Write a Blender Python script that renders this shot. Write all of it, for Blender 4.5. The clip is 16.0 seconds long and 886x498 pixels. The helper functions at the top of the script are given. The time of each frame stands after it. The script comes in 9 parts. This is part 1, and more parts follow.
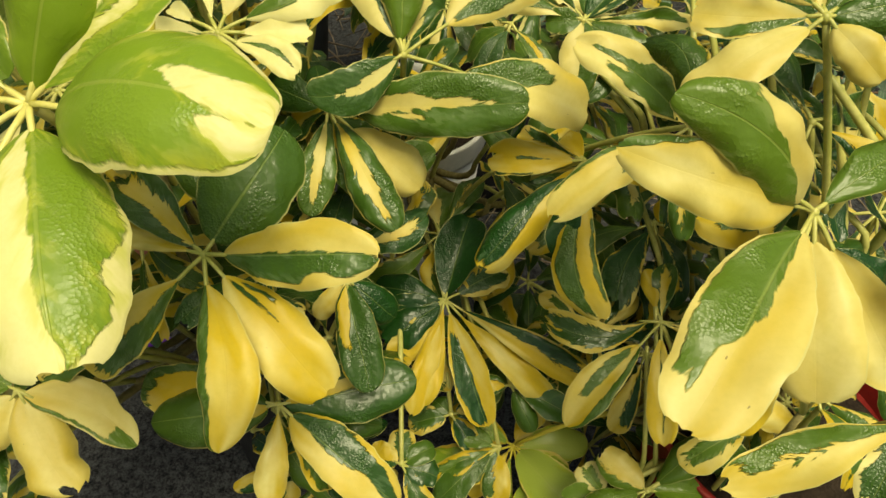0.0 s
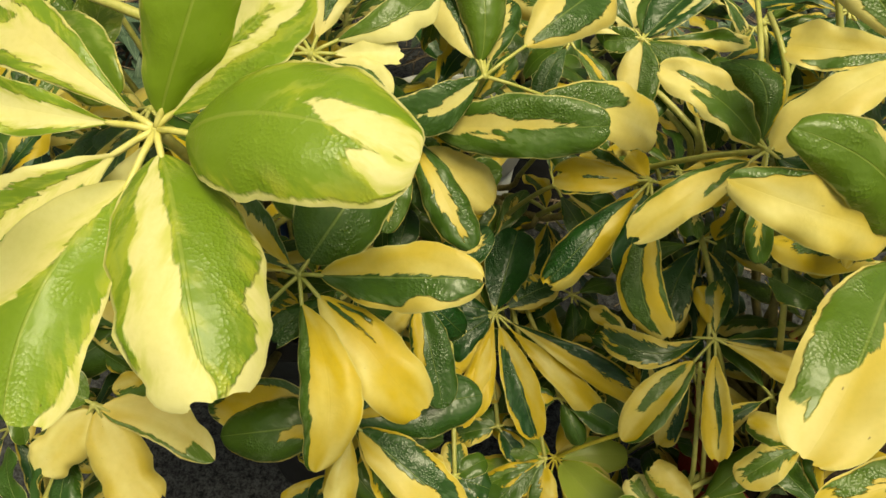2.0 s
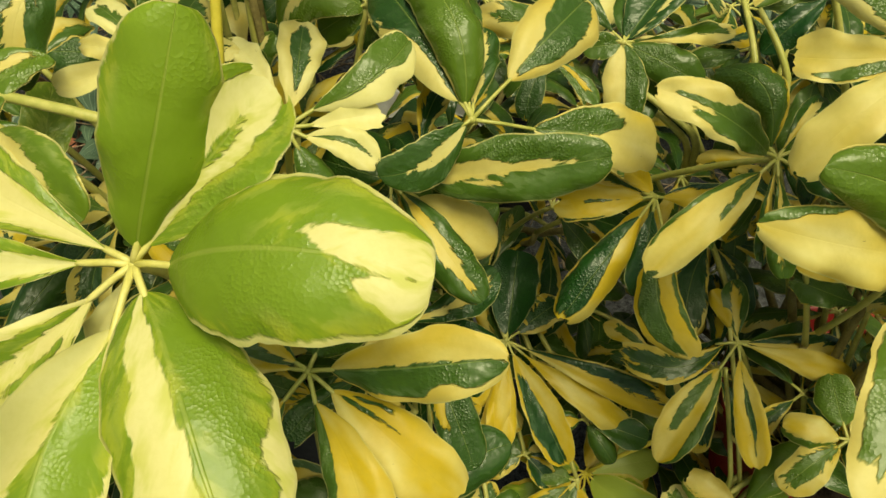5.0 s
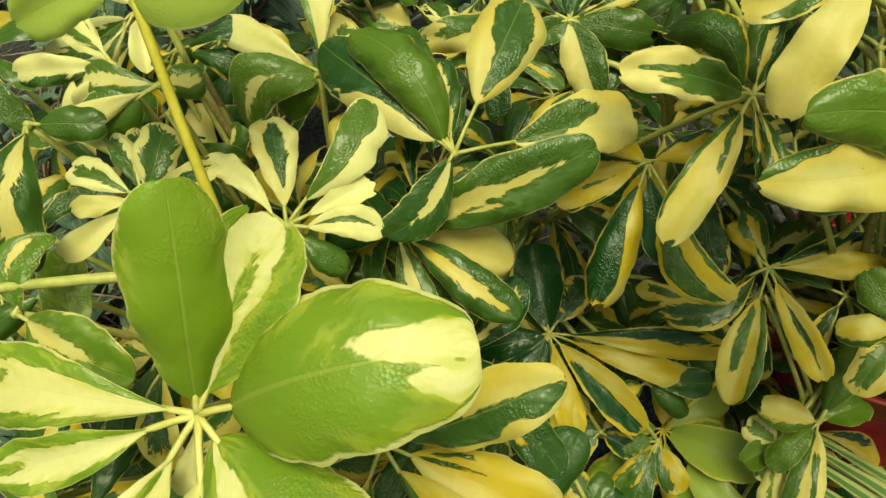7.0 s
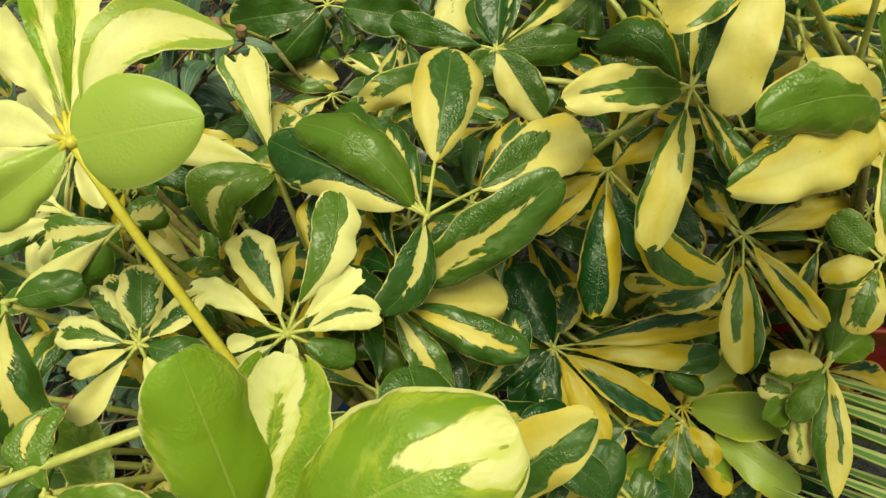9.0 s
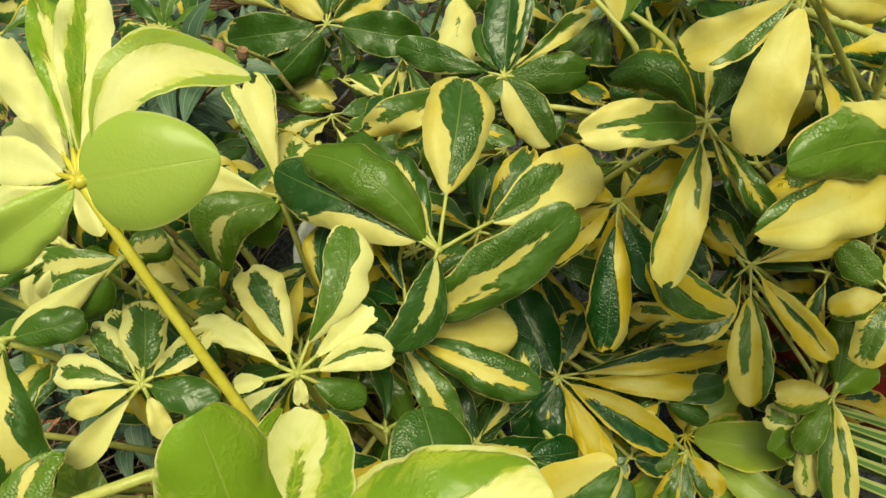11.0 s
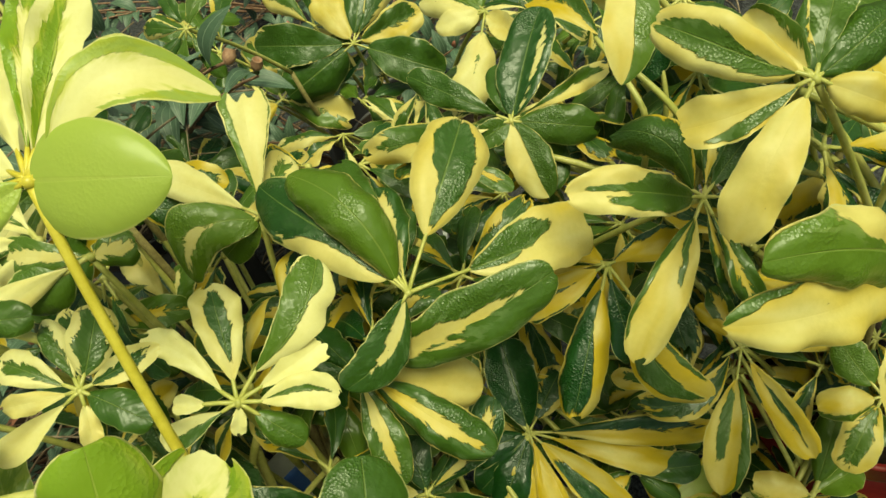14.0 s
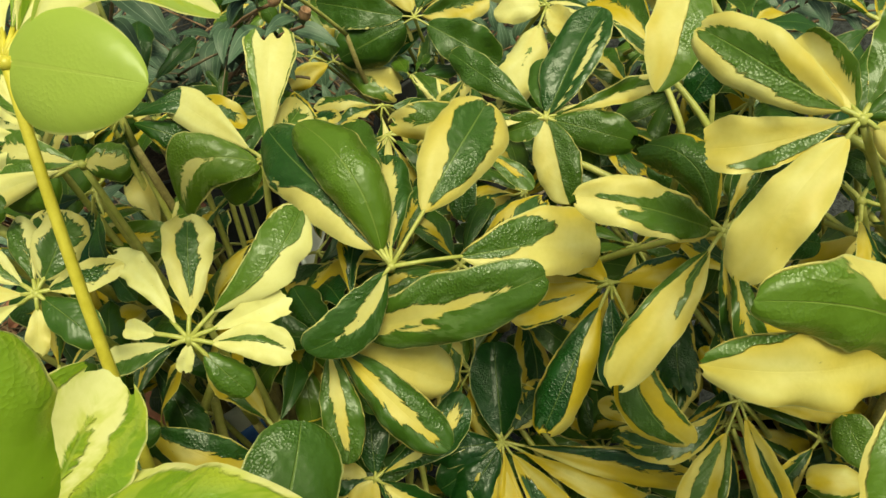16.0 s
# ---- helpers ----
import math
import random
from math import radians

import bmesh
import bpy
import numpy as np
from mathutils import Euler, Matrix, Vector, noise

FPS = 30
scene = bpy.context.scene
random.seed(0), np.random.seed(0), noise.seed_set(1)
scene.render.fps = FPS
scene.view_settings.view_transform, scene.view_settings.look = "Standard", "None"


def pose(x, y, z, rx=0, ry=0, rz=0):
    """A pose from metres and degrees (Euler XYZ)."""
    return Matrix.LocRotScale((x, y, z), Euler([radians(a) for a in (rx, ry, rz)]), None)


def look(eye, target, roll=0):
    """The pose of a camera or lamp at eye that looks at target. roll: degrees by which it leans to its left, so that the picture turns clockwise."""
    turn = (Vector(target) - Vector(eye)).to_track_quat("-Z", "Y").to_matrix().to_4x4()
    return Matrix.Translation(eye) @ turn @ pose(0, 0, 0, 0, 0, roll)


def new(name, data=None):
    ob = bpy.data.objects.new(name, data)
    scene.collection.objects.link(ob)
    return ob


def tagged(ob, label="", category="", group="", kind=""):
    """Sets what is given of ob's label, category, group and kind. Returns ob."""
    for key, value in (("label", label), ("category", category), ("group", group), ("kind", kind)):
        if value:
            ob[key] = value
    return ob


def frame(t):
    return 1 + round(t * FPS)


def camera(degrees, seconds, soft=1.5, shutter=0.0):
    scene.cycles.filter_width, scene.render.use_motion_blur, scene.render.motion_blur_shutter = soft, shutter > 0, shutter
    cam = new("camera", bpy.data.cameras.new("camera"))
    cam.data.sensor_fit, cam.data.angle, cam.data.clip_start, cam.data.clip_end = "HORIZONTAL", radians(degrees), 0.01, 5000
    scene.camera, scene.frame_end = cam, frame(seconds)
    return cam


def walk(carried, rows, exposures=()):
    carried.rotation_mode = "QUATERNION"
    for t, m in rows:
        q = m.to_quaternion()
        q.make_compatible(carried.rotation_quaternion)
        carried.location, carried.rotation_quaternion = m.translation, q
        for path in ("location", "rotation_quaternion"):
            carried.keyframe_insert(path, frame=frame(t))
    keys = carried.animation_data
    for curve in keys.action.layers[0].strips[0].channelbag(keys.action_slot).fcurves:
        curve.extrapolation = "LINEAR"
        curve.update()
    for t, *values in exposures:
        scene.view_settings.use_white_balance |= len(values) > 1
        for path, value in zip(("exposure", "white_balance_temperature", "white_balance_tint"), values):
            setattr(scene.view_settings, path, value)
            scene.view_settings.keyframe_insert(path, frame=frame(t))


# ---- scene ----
cam = camera(64.0, 16.0)
PATH = [
    (0, (0.01, 0.019, 0.858), (0.026, 1.375, -0.612), 3.2),
    (0.5, (0.0, 0.019, 0.863), (0.026, 1.388, -0.595), 3.6),
    (1, (-0.017, 0.017, 0.865), (0.023, 1.391, -0.588), 4.6),
    (1.5, (-0.034, 0.022, 0.868), (0.017, 1.384, -0.596), 5.1),
    (2, (-0.046, 0.023, 0.867), (0.002, 1.379, -0.602), 4.9),
    (2.5, (-0.05, 0.022, 0.866), (-0.005, 1.377, -0.604), 4.6),
    (3, (-0.058, 0.029, 0.87), (-0.01, 1.379, -0.606), 4.3),
    (3.5, (-0.056, 0.044, 0.872), (-0.015, 1.385, -0.612), 3.4),
    (4, (-0.053, 0.054, 0.87), (0.004, 1.401, -0.607), 3.0),
    (4.2, (-0.057, 0.06, 0.871), (0.019, 1.4, -0.612), 3.2),
    (6.3, (-0.056, 0.085, 0.898), (-0.011, 1.382, -0.624), -15.3),
    (6.5, (-0.053, 0.087, 0.901), (-0.016, 1.384, -0.621), -17.1),
    (7, (-0.055, 0.093, 0.906), (-0.002, 1.381, -0.623), -20.9),
    (7.5, (-0.059, 0.103, 0.914), (0.018, 1.369, -0.632), -24.7),
    (8, (-0.049, 0.115, 0.925), (0.046, 1.358, -0.639), -28.7),
    (8.5, (-0.05, 0.114, 0.929), (0.069, 1.361, -0.631), -31.4),
    (8.7, (-0.05, 0.114, 0.93), (0.084, 1.381, -0.611), -32.5),
    (10.8, (-0.054, 0.135, 0.937), (0.142, 1.387, -0.61), -30.7),
    (11, (-0.053, 0.137, 0.937), (0.138, 1.4, -0.602), -30.4),
    (11.5, (-0.053, 0.139, 0.938), (0.129, 1.417, -0.589), -29.2),
    (12, (-0.044, 0.137, 0.936), (0.154, 1.419, -0.586), -27.4),
    (12.5, (-0.039, 0.137, 0.934), (0.146, 1.434, -0.577), -26.7),
    (13, (-0.033, 0.135, 0.931), (0.155, 1.438, -0.574), -25.9),
    (13.5, (-0.027, 0.136, 0.928), (0.155, 1.448, -0.571), -25.4),
    (14, (-0.022, 0.14, 0.926), (0.153, 1.47, -0.557), -23.5),
    (14.5, (-0.013, 0.146, 0.923), (0.14, 1.495, -0.545), -21.4),
    (15, (-0.011, 0.147, 0.917), (0.1, 1.504, -0.548), -20.1),
    (15.5, (-0.002, 0.145, 0.91), (0.1, 1.504, -0.554), -17.9),
    (16, (0.0, 0.138, 0.899), (0.069, 1.504, -0.561), -15.3),
]
walk(cam, [(t, look(eye, target, roll)) for t, eye, target, roll in PATH], [(0, 0.69, 9000, -6), (1.5, 0.65, 9000, -6), (4, 0.50, 9400, -7), (7, 0.60, 8600, -21), (16, 0.63, 8500, -20)])


# ---- sky and sun: bright, thinly clouded ----
world = bpy.data.worlds.new("sky")
scene.world = world
world.use_nodes = True
sky = world.node_tree.nodes.new("ShaderNodeTexSky")
sky.sky_type, sky.sun_disc = "NISHITA", False
sky.sun_elevation, sky.sun_rotation = radians(72), radians(153)
sky.air_density, sky.dust_density, sky.ozone_density = 1.0, 5.0, 1.0
backg = world.node_tree.nodes["Background"]
backg.inputs["Strength"].default_value = 0.062
world.node_tree.links.new(sky.outputs[0], backg.inputs["Color"])
sun = new("sun", bpy.data.lights.new("sun", "SUN"))
sun.data.energy, sun.data.angle, sun.data.color = 2.3, radians(30), (1.0, 0.95, 0.86)
sun.matrix_world = look((0.17, -0.34, 1.15), (0, 0, 0))


# ---- materials ----
class Net:
    """Short hand for the nodes of one material."""

    def __init__(self, name):
        self.mat = bpy.data.materials.new(name)
        self.mat.use_nodes = True
        self.tree = self.mat.node_tree
        self.bsdf = self.tree.nodes["Principled BSDF"]
        self.out = self.tree.nodes["Material Output"]

    def node(self, kind, **sets):
        n = self.tree.nodes.new(kind)
        for key, value in sets.items():
            setattr(n, key, value)
        return n

    def put(self, socket, value):
        if isinstance(value, bpy.types.NodeSocket):
            self.tree.links.new(value, socket)
        else:
            socket.default_value = value

    def math(self, op, a, b=0.0, c=0.0, clamp=False):
        n = self.node("ShaderNodeMath", operation=op, use_clamp=clamp)
        for i, v in enumerate((a, b, c)):
            self.put(n.inputs[i], v)
        return n.outputs[0]

    def ramp(self, x, lo, hi, a=0.0, b=1.0):
        n = self.node("ShaderNodeMapRange", interpolation_type="SMOOTHSTEP")
        for key, v in (("Value", x), ("From Min", lo), ("From Max", hi), ("To Min", a), ("To Max", b)):
            self.put(n.inputs[key], v)
        return n.outputs[0]

    def mix(self, f, a, b):
        n = self.node("ShaderNodeMix", data_type="RGBA")
        for i, v in ((0, f), (6, a), (7, b)):
            self.put(n.inputs[i], v if isinstance(v, bpy.types.NodeSocket) or i == 0 else (*v, 1.0))
        return n.outputs[2]

    def noise(self, vec, scale, detail=3.0, rough=0.5):
        n = self.node("ShaderNodeTexNoise")
        if vec is not None:
            self.put(n.inputs["Vector"], vec)
        n.inputs["Scale"].default_value = scale
        n.inputs["Detail"].default_value = detail
        n.inputs["Roughness"].default_value = rough
        return n.outputs["Fac"]

    def xyz(self, x, y, z):
        n = self.node("ShaderNodeCombineXYZ")
        for i, v in enumerate((x, y, z)):
            self.put(n.inputs[i], v)
        return n.outputs[0]

    def attr(self, name):
        a = self.node("ShaderNodeAttribute", attribute_name=name)
        s = self.node("ShaderNodeSeparateXYZ")
        self.tree.links.new(a.outputs["Vector"], s.inputs[0])
        return s.outputs

    def coords(self):
        return self.node("ShaderNodeTexCoord").outputs["Object"]

    def bump(self, height, strength, distance):
        b = self.node("ShaderNodeBump")
        b.inputs["Strength"].default_value, b.inputs["Distance"].default_value = strength, distance
        self.put(b.inputs["Height"], height)
        self.put(self.bsdf.inputs["Normal"], b.outputs[0])
        return b.outputs[0]


def leaf_material(name, young, young_light, relief=1.0):
    """Variegated blade: dark green and cream, ragged along the side veins, with two greens; young is its tender green."""
    n = Net(name)
    u, v, seed = n.attr("blade")
    field, fringe, _ = n.attr("field")
    green_tone, cream_tone, edge = n.attr("tone")
    av = n.math("ABSOLUTE", v)
    lift = n.math("MULTIPLY_ADD", av, -0.28, u)
    jag = n.noise(n.xyz(n.math("MULTIPLY", lift, 13.0), n.math("MULTIPLY", v, 2.0), n.math("MULTIPLY", seed, 37.0)), 1.0, 6.0, 0.66)
    slow = n.noise(n.xyz(n.math("MULTIPLY", lift, 3.6), n.math("MULTIPLY", v, 1.2), n.math("MULTIPLY", seed, 91.0)), 1.0, 2.0)
    rough = n.noise(n.xyz(n.math("MULTIPLY", u, 2.2), v, n.math("MULTIPLY", seed, 23.0)), 1.0, 1.0)
    fray = n.math("MULTIPLY", n.math("SUBTRACT", jag, 0.5), n.ramp(rough, 0.30, 0.60, 0.5, 1.1))
    nick = n.noise(n.xyz(n.math("MULTIPLY", lift, 60.0), n.math("MULTIPLY", v, 9.0), n.math("MULTIPLY", seed, 7.0)), 1.0, 2.0)
    wob = n.math("ADD", n.math("MULTIPLY_ADD", nick, 0.16, n.math("MULTIPLY_ADD", fray, 1.05, -0.08)), n.math("MULTIPLY_ADD", slow, 1.0, -0.5))
    d = n.math("MULTIPLY_ADD", wob, fringe, field)
    d = n.math("MINIMUM", d, n.math("MULTIPLY_ADD", wob, 0.22, n.math("SUBTRACT", edge, av)))
    mask = n.ramp(d, -0.025, 0.025)
    away = n.math("ABSOLUTE", d)
    patch = n.noise(n.xyz(n.math("MULTIPLY", lift, 9.0), n.math("MULTIPLY", v, 2.0), n.math("MULTIPLY", seed, 53.0)), 1.0, 3.0, 0.6)
    pale = n.math("MULTIPLY", n.ramp(patch, 0.5, 0.56), n.ramp(away, 0.4, 0.12))
    mottle = n.noise(n.xyz(n.math("MULTIPLY", u, 30.0), n.math("MULTIPLY", v, 14.0), seed), 1.0, 3.0)
    dark = n.mix(green_tone, (0.0075, 0.046, 0.0068), young)
    grey = n.mix(green_tone, (0.048, 0.104, 0.044), (0.34, 0.45, 0.085))
    green = n.mix(pale, dark, grey)
    green = n.mix(n.ramp(mottle, 0.35, 0.7, 0.0, 0.38), green, n.mix(green_tone, (0.016, 0.078, 0.010), young_light))
    drift = n.noise(n.xyz(n.math("MULTIPLY", u, 2.0), n.math("MULTIPLY", v, 0.9), n.math("MULTIPLY", seed, 71.0)), 1.0, 2.0)
    cream_tone = n.math("ADD", cream_tone, n.math("MULTIPLY", n.math("MULTIPLY_ADD", cream_tone, 1.1, 0.15), n.math("MULTIPLY_ADD", drift, 1.8, -0.9)), clamp=True)
    cream = n.mix(cream_tone, (0.80, 0.765, 0.38), (0.60, 0.43, 0.035))
    cream = n.mix(n.math("MULTIPLY", n.ramp(slow, 0.35, 0.7), 0.4), cream, n.mix(cream_tone, (0.79, 0.74, 0.29), (0.62, 0.49, 0.08)))
    lime = n.math("MULTIPLY", n.math("MULTIPLY", n.ramp(away, 0.30, 0.02), n.ramp(patch, 0.40, 0.62)), n.ramp(green_tone, 0.35, 0.8, 0.0, 0.6))
    col = n.mix(lime, n.mix(mask, cream, green), (0.52, 0.56, 0.045))
    fleck = n.noise(n.coords(), 320.0, 4.0, 0.6)
    col = n.mix(n.math("MULTIPLY", n.ramp(fleck, 0.35, 0.75), 0.22), col, n.mix(mask, n.mix(cream_tone, (0.66, 0.62, 0.20), (0.46, 0.36, 0.05)), green))
    rib = n.ramp(n.math("MULTIPLY", av, n.math("ADD", 0.35, u)), 0.035, 0.012)
    col = n.mix(n.math("MULTIPLY", rib, n.math("MULTIPLY", mask, 0.40)), col, n.mix(green_tone, (0.22, 0.30, 0.08), (0.45, 0.52, 0.12)))
    rim = n.math("MULTIPLY", n.ramp(av, 0.945, 0.985), n.ramp(slow, 0.36, 0.56, 0.12, 0.75))
    col = n.mix(rim, col, (0.62, 0.59, 0.25))
    speck = n.ramp(n.noise(n.xyz(n.math("MULTIPLY", u, 24.0), n.math("MULTIPLY", v, 9.0), n.math("MULTIPLY", seed, 11.0)), 1.0, 1.0), 0.80, 0.83)
    col = n.mix(n.math("MULTIPLY", speck, 0.6), col, (0.10, 0.06, 0.02))
    n.put(n.bsdf.inputs["Base Color"], col)
    n.put(n.bsdf.inputs["Roughness"], n.math("MULTIPLY_ADD", mottle, 0.20, n.math("MULTIPLY_ADD", mask, -0.02, 0.33)))
    n.bsdf.inputs["Specular IOR Level"].default_value = 0.30
    n.put(n.bsdf.inputs["Coat Weight"], n.math("MULTIPLY", mask, n.math("MULTIPLY_ADD", green_tone, -0.15, 0.42)))
    n.bsdf.inputs["Coat Roughness"].default_value = 0.20
    # quilted relief between the side veins
    vein = n.math("SINE", n.math("MULTIPLY", lift, 70.0))
    at = n.coords()
    pores = n.node("ShaderNodeTexVoronoi", feature="F1")
    n.put(pores.inputs["Vector"], at)
    pores.inputs["Scale"].default_value = 700.0
    grain = n.noise(at, 900.0, 2.0, 0.6)
    cell = n.math("MULTIPLY", pores.outputs["Distance"], pores.outputs["Distance"])
    h = n.math("MULTIPLY", n.math("MULTIPLY_ADD", grain, 0.4, cell), n.math("MULTIPLY", n.ramp(n.noise(at, 38.0, 2.0), 0.42, 0.64, 0.08, 1.0), n.math("MULTIPLY_ADD", mask, 0.50, 0.04)))
    h = n.math("ADD", h, n.math("MULTIPLY", vein, n.math("MULTIPLY", mask, 0.02)))
    h = n.math("SUBTRACT", h, n.math("MULTIPLY", rib, n.math("MULTIPLY_ADD", mask, 0.25, 0.04)))
    swell = n.noise(at, 75.0, 2.0)
    h = n.math("MULTIPLY_ADD", swell, n.math("MULTIPLY_ADD", mask, 1.3, 0.9), h)
    nrm = n.bump(n.math("MULTIPLY", h, n.math("MULTIPLY_ADD", green_tone, -0.56, 1.15)), relief, 0.00085)
    n.put(n.bsdf.inputs["Coat Normal"], nrm)
    glow = n.node("ShaderNodeBsdfTranslucent")
    n.put(glow.inputs["Color"], col)
    n.put(glow.inputs["Normal"], nrm)
    both = n.node("ShaderNodeMixShader")
    n.put(both.inputs[0], n.math("MULTIPLY_ADD", n.math("MULTIPLY", green_tone, mask), 0.22, n.math("MULTIPLY_ADD", mask, -0.12, 0.24)))
    n.tree.links.new(n.bsdf.outputs[0], both.inputs[1])
    n.tree.links.new(glow.outputs[0], both.inputs[2])
    n.tree.links.new(both.outputs[0], n.out.inputs["Surface"])
    return n.mat


def plain_material(name, a, b, scale, rough, bump=0.3, depth=0.002, metal=0.0, fine=6.0):
    """Two colours mingled at two scales, with a fine relief."""
    n = Net(name)
    at = n.coords()
    big, small = n.noise(at, scale, 4.0, 0.6), n.noise(at, scale * fine, 5.0, 0.65)
    f = n.ramp(n.math("MULTIPLY_ADD", small, 0.5, n.math("MULTIPLY", big, 0.5)), 0.35, 0.65)
    n.put(n.bsdf.inputs["Base Color"], n.mix(f, a, b))
    n.put(n.bsdf.inputs["Roughness"], n.math("MULTIPLY_ADD", small, 0.25, rough - 0.12))
    n.bsdf.inputs["Metallic"].default_value = metal
    n.bsdf.inputs["Specular IOR Level"].default_value = 0.15 if rough > 0.8 else 0.45
    n.bump(small, bump, depth)
    return n.mat


LEAF = leaf_material("variegated_leaf", (0.245, 0.385, 0.036), (0.265, 0.40, 0.045))
# paler copy of LEAF for the youngest leaves, with backlight put into its colour
TENDER_LIT = leaf_material("tender_lit_leaf", (0.41, 0.52, 0.10), (0.43, 0.53, 0.11), 0.5)
STALK = plain_material("leaf_stalk_skin", (0.36, 0.37, 0.09), (0.54, 0.51, 0.17), 30.0, 0.4, 0.2, 0.0006)
FRESH = plain_material("fresh_stalk_skin", (0.54, 0.50, 0.13), (0.68, 0.63, 0.24), 30.0, 0.38, 0.2, 0.0006)
GOLD = plain_material("young_stalk_skin", (0.50, 0.42, 0.05), (0.64, 0.55, 0.09), 30.0, 0.35, 0.2, 0.0006)
BARK = plain_material("woody_stem", (0.17, 0.135, 0.045), (0.31, 0.265, 0.10), 60.0, 0.7, 0.5, 0.001)
TAR = plain_material("dark_gritty_ground", (0.005, 0.0055, 0.006), (0.09, 0.094, 0.102), 110.0, 0.85, 1.0, 0.004, fine=3.0)
SOIL = plain_material("potting_soil", (0.012, 0.009, 0.007), (0.05, 0.036, 0.026), 60.0, 0.95, 1.0, 0.004)


# ---- mesh helpers ----
def part(name, bm, material, parent, label=""):
    me = bpy.data.meshes.new(name)
    bm.to_mesh(me)
    bm.free()
    me.materials.append(material)
    for p in me.polygons:
        p.use_smooth = True
    ob = new(name, me)
    ob.parent = parent
    if label:
        tagged(ob, label)
    return ob


def thing(name, at, label, category, group="", kind=""):
    ob = new(name)
    ob.location = at
    ob.empty_display_size = 0.02
    return tagged(ob, label, category, group, kind)


def tube(bm, points, radii, sides=7):
    """A round bar along points, with a radius for each."""
    pts = [Vector(p) for p in points]
    rings = []
    side = None
    for i, p in enumerate(pts):
        d = (pts[min(i + 1, len(pts) - 1)] - pts[max(i - 1, 0)]).normalized()
        if side is None:
            side = d.orthogonal().normalized()
        side = (side - d * side.dot(d)).normalized()
        up = d.cross(side)
        rings.append([bm.verts.new(p + (side * math.cos(a) + up * math.sin(a)) * radii[i])
                      for a in (2 * math.pi * k / sides for k in range(sides))])
    for r, s in zip(rings, rings[1:]):
        for k in range(sides):
            bm.faces.new((r[k], r[(k + 1) % sides], s[(k + 1) % sides], s[k]))
    bm.faces.new(rings[0][::-1])
    bm.faces.new(rings[-1])


def bezier(a, b, c, n):
    a, b, c = Vector(a), Vector(b), Vector(c)
    return [a * (1 - t) ** 2 + b * 2 * t * (1 - t) + c * t * t for t in (i / n for i in range(n + 1))]


def lathe(bm, profile, sides=40):
    """A turned form from (radius, height) pairs."""
    rings = [[bm.verts.new((r * math.cos(2 * math.pi * k / sides), r * math.sin(2 * math.pi * k / sides), z)) for k in range(sides)] for r, z in profile]
    for a, b in zip(rings, rings[1:]):
        for k in range(sides):
            bm.faces.new((a[k], a[(k + 1) % sides], b[(k + 1) % sides], b[k]))


# ---- variegated umbrella shrubs ----
# centre and half width of the green band across the blade, its start and end along it, and whether cream and green change places
BANDS = {
    "m": (0.0, 0.68, -0.2, 0.90, 0), "n": (0.05, 0.42, 0.05, 0.82, 0), "s": (0.1, 0.20, 0.15, 0.75, 0),
    "c": (0.0, 0.34, 0.02, 0.85, 1), "R": (0.62, 0.60, -0.3, 0.86, 0),
    "L": (-0.62, 0.60, -0.3, 0.86, 0), "r": (1.0, 0.42, -0.3, 1.2, 0), "l": (-1.0, 0.42, -0.3, 1.2, 0),
    "e": (-1.0, 0.42, 0.0, 0.95, 1), "E": (1.0, 0.42, 0.0, 0.95, 1),
    "k": (-0.55, 0.34, -0.3, 0.72, 0), "v": (-0.1, 0.24, -0.1, 0.72, 1),
    "y": (0.0, -1.5, 0.0, 1.0, 0), "Y": (0.1, 0.0, -0.1, 0.5, 0), "g": (0.0, 2.5, -1.5, 2.5, 0),
    "G": (0.0, 1.02, -0.6, 1.05, 0),
}
PAINT = {}


def paint(kind, base, *bands, form=None, tip=None, lobes=(), fringe=0.55, rim=None, brighter=0.0):
    """A leaf drawn by hand. base: 1 for a green blade, -1 for a cream one. Each band: 1 or -1, then (along, from, to) across the blade, which
    grow into one another. form: how the blade swells and how it closes; tip: the depth of a gnawed tip; lobes: (along, side, amount, reach); brighter: how much
    lighter its green is than its whorl's."""
    PAINT[kind] = (base, bands, form, tip, lobes, fringe, rim, brighter)


def band_depth(band, u, v):
    """How far (u, v) lies inside a band; negative outside."""
    for (u0, a0, b0), (u1, a1, b1) in zip(band, band[1:]):
        if u <= u1 or (u1, a1, b1) == band[-1]:
            f = min(1.0, max(0.0, (u - u0) / (u1 - u0)))
            f = f * f * (3 - 2 * f)
            return min(v - a0 - (a1 - a0) * f, b0 + (b1 - b0) * f - v, 2.0 * (u - band[0][0]) + 0.05, 2.0 * (band[-1][0] - u) + 0.05)


leaf_count = 0


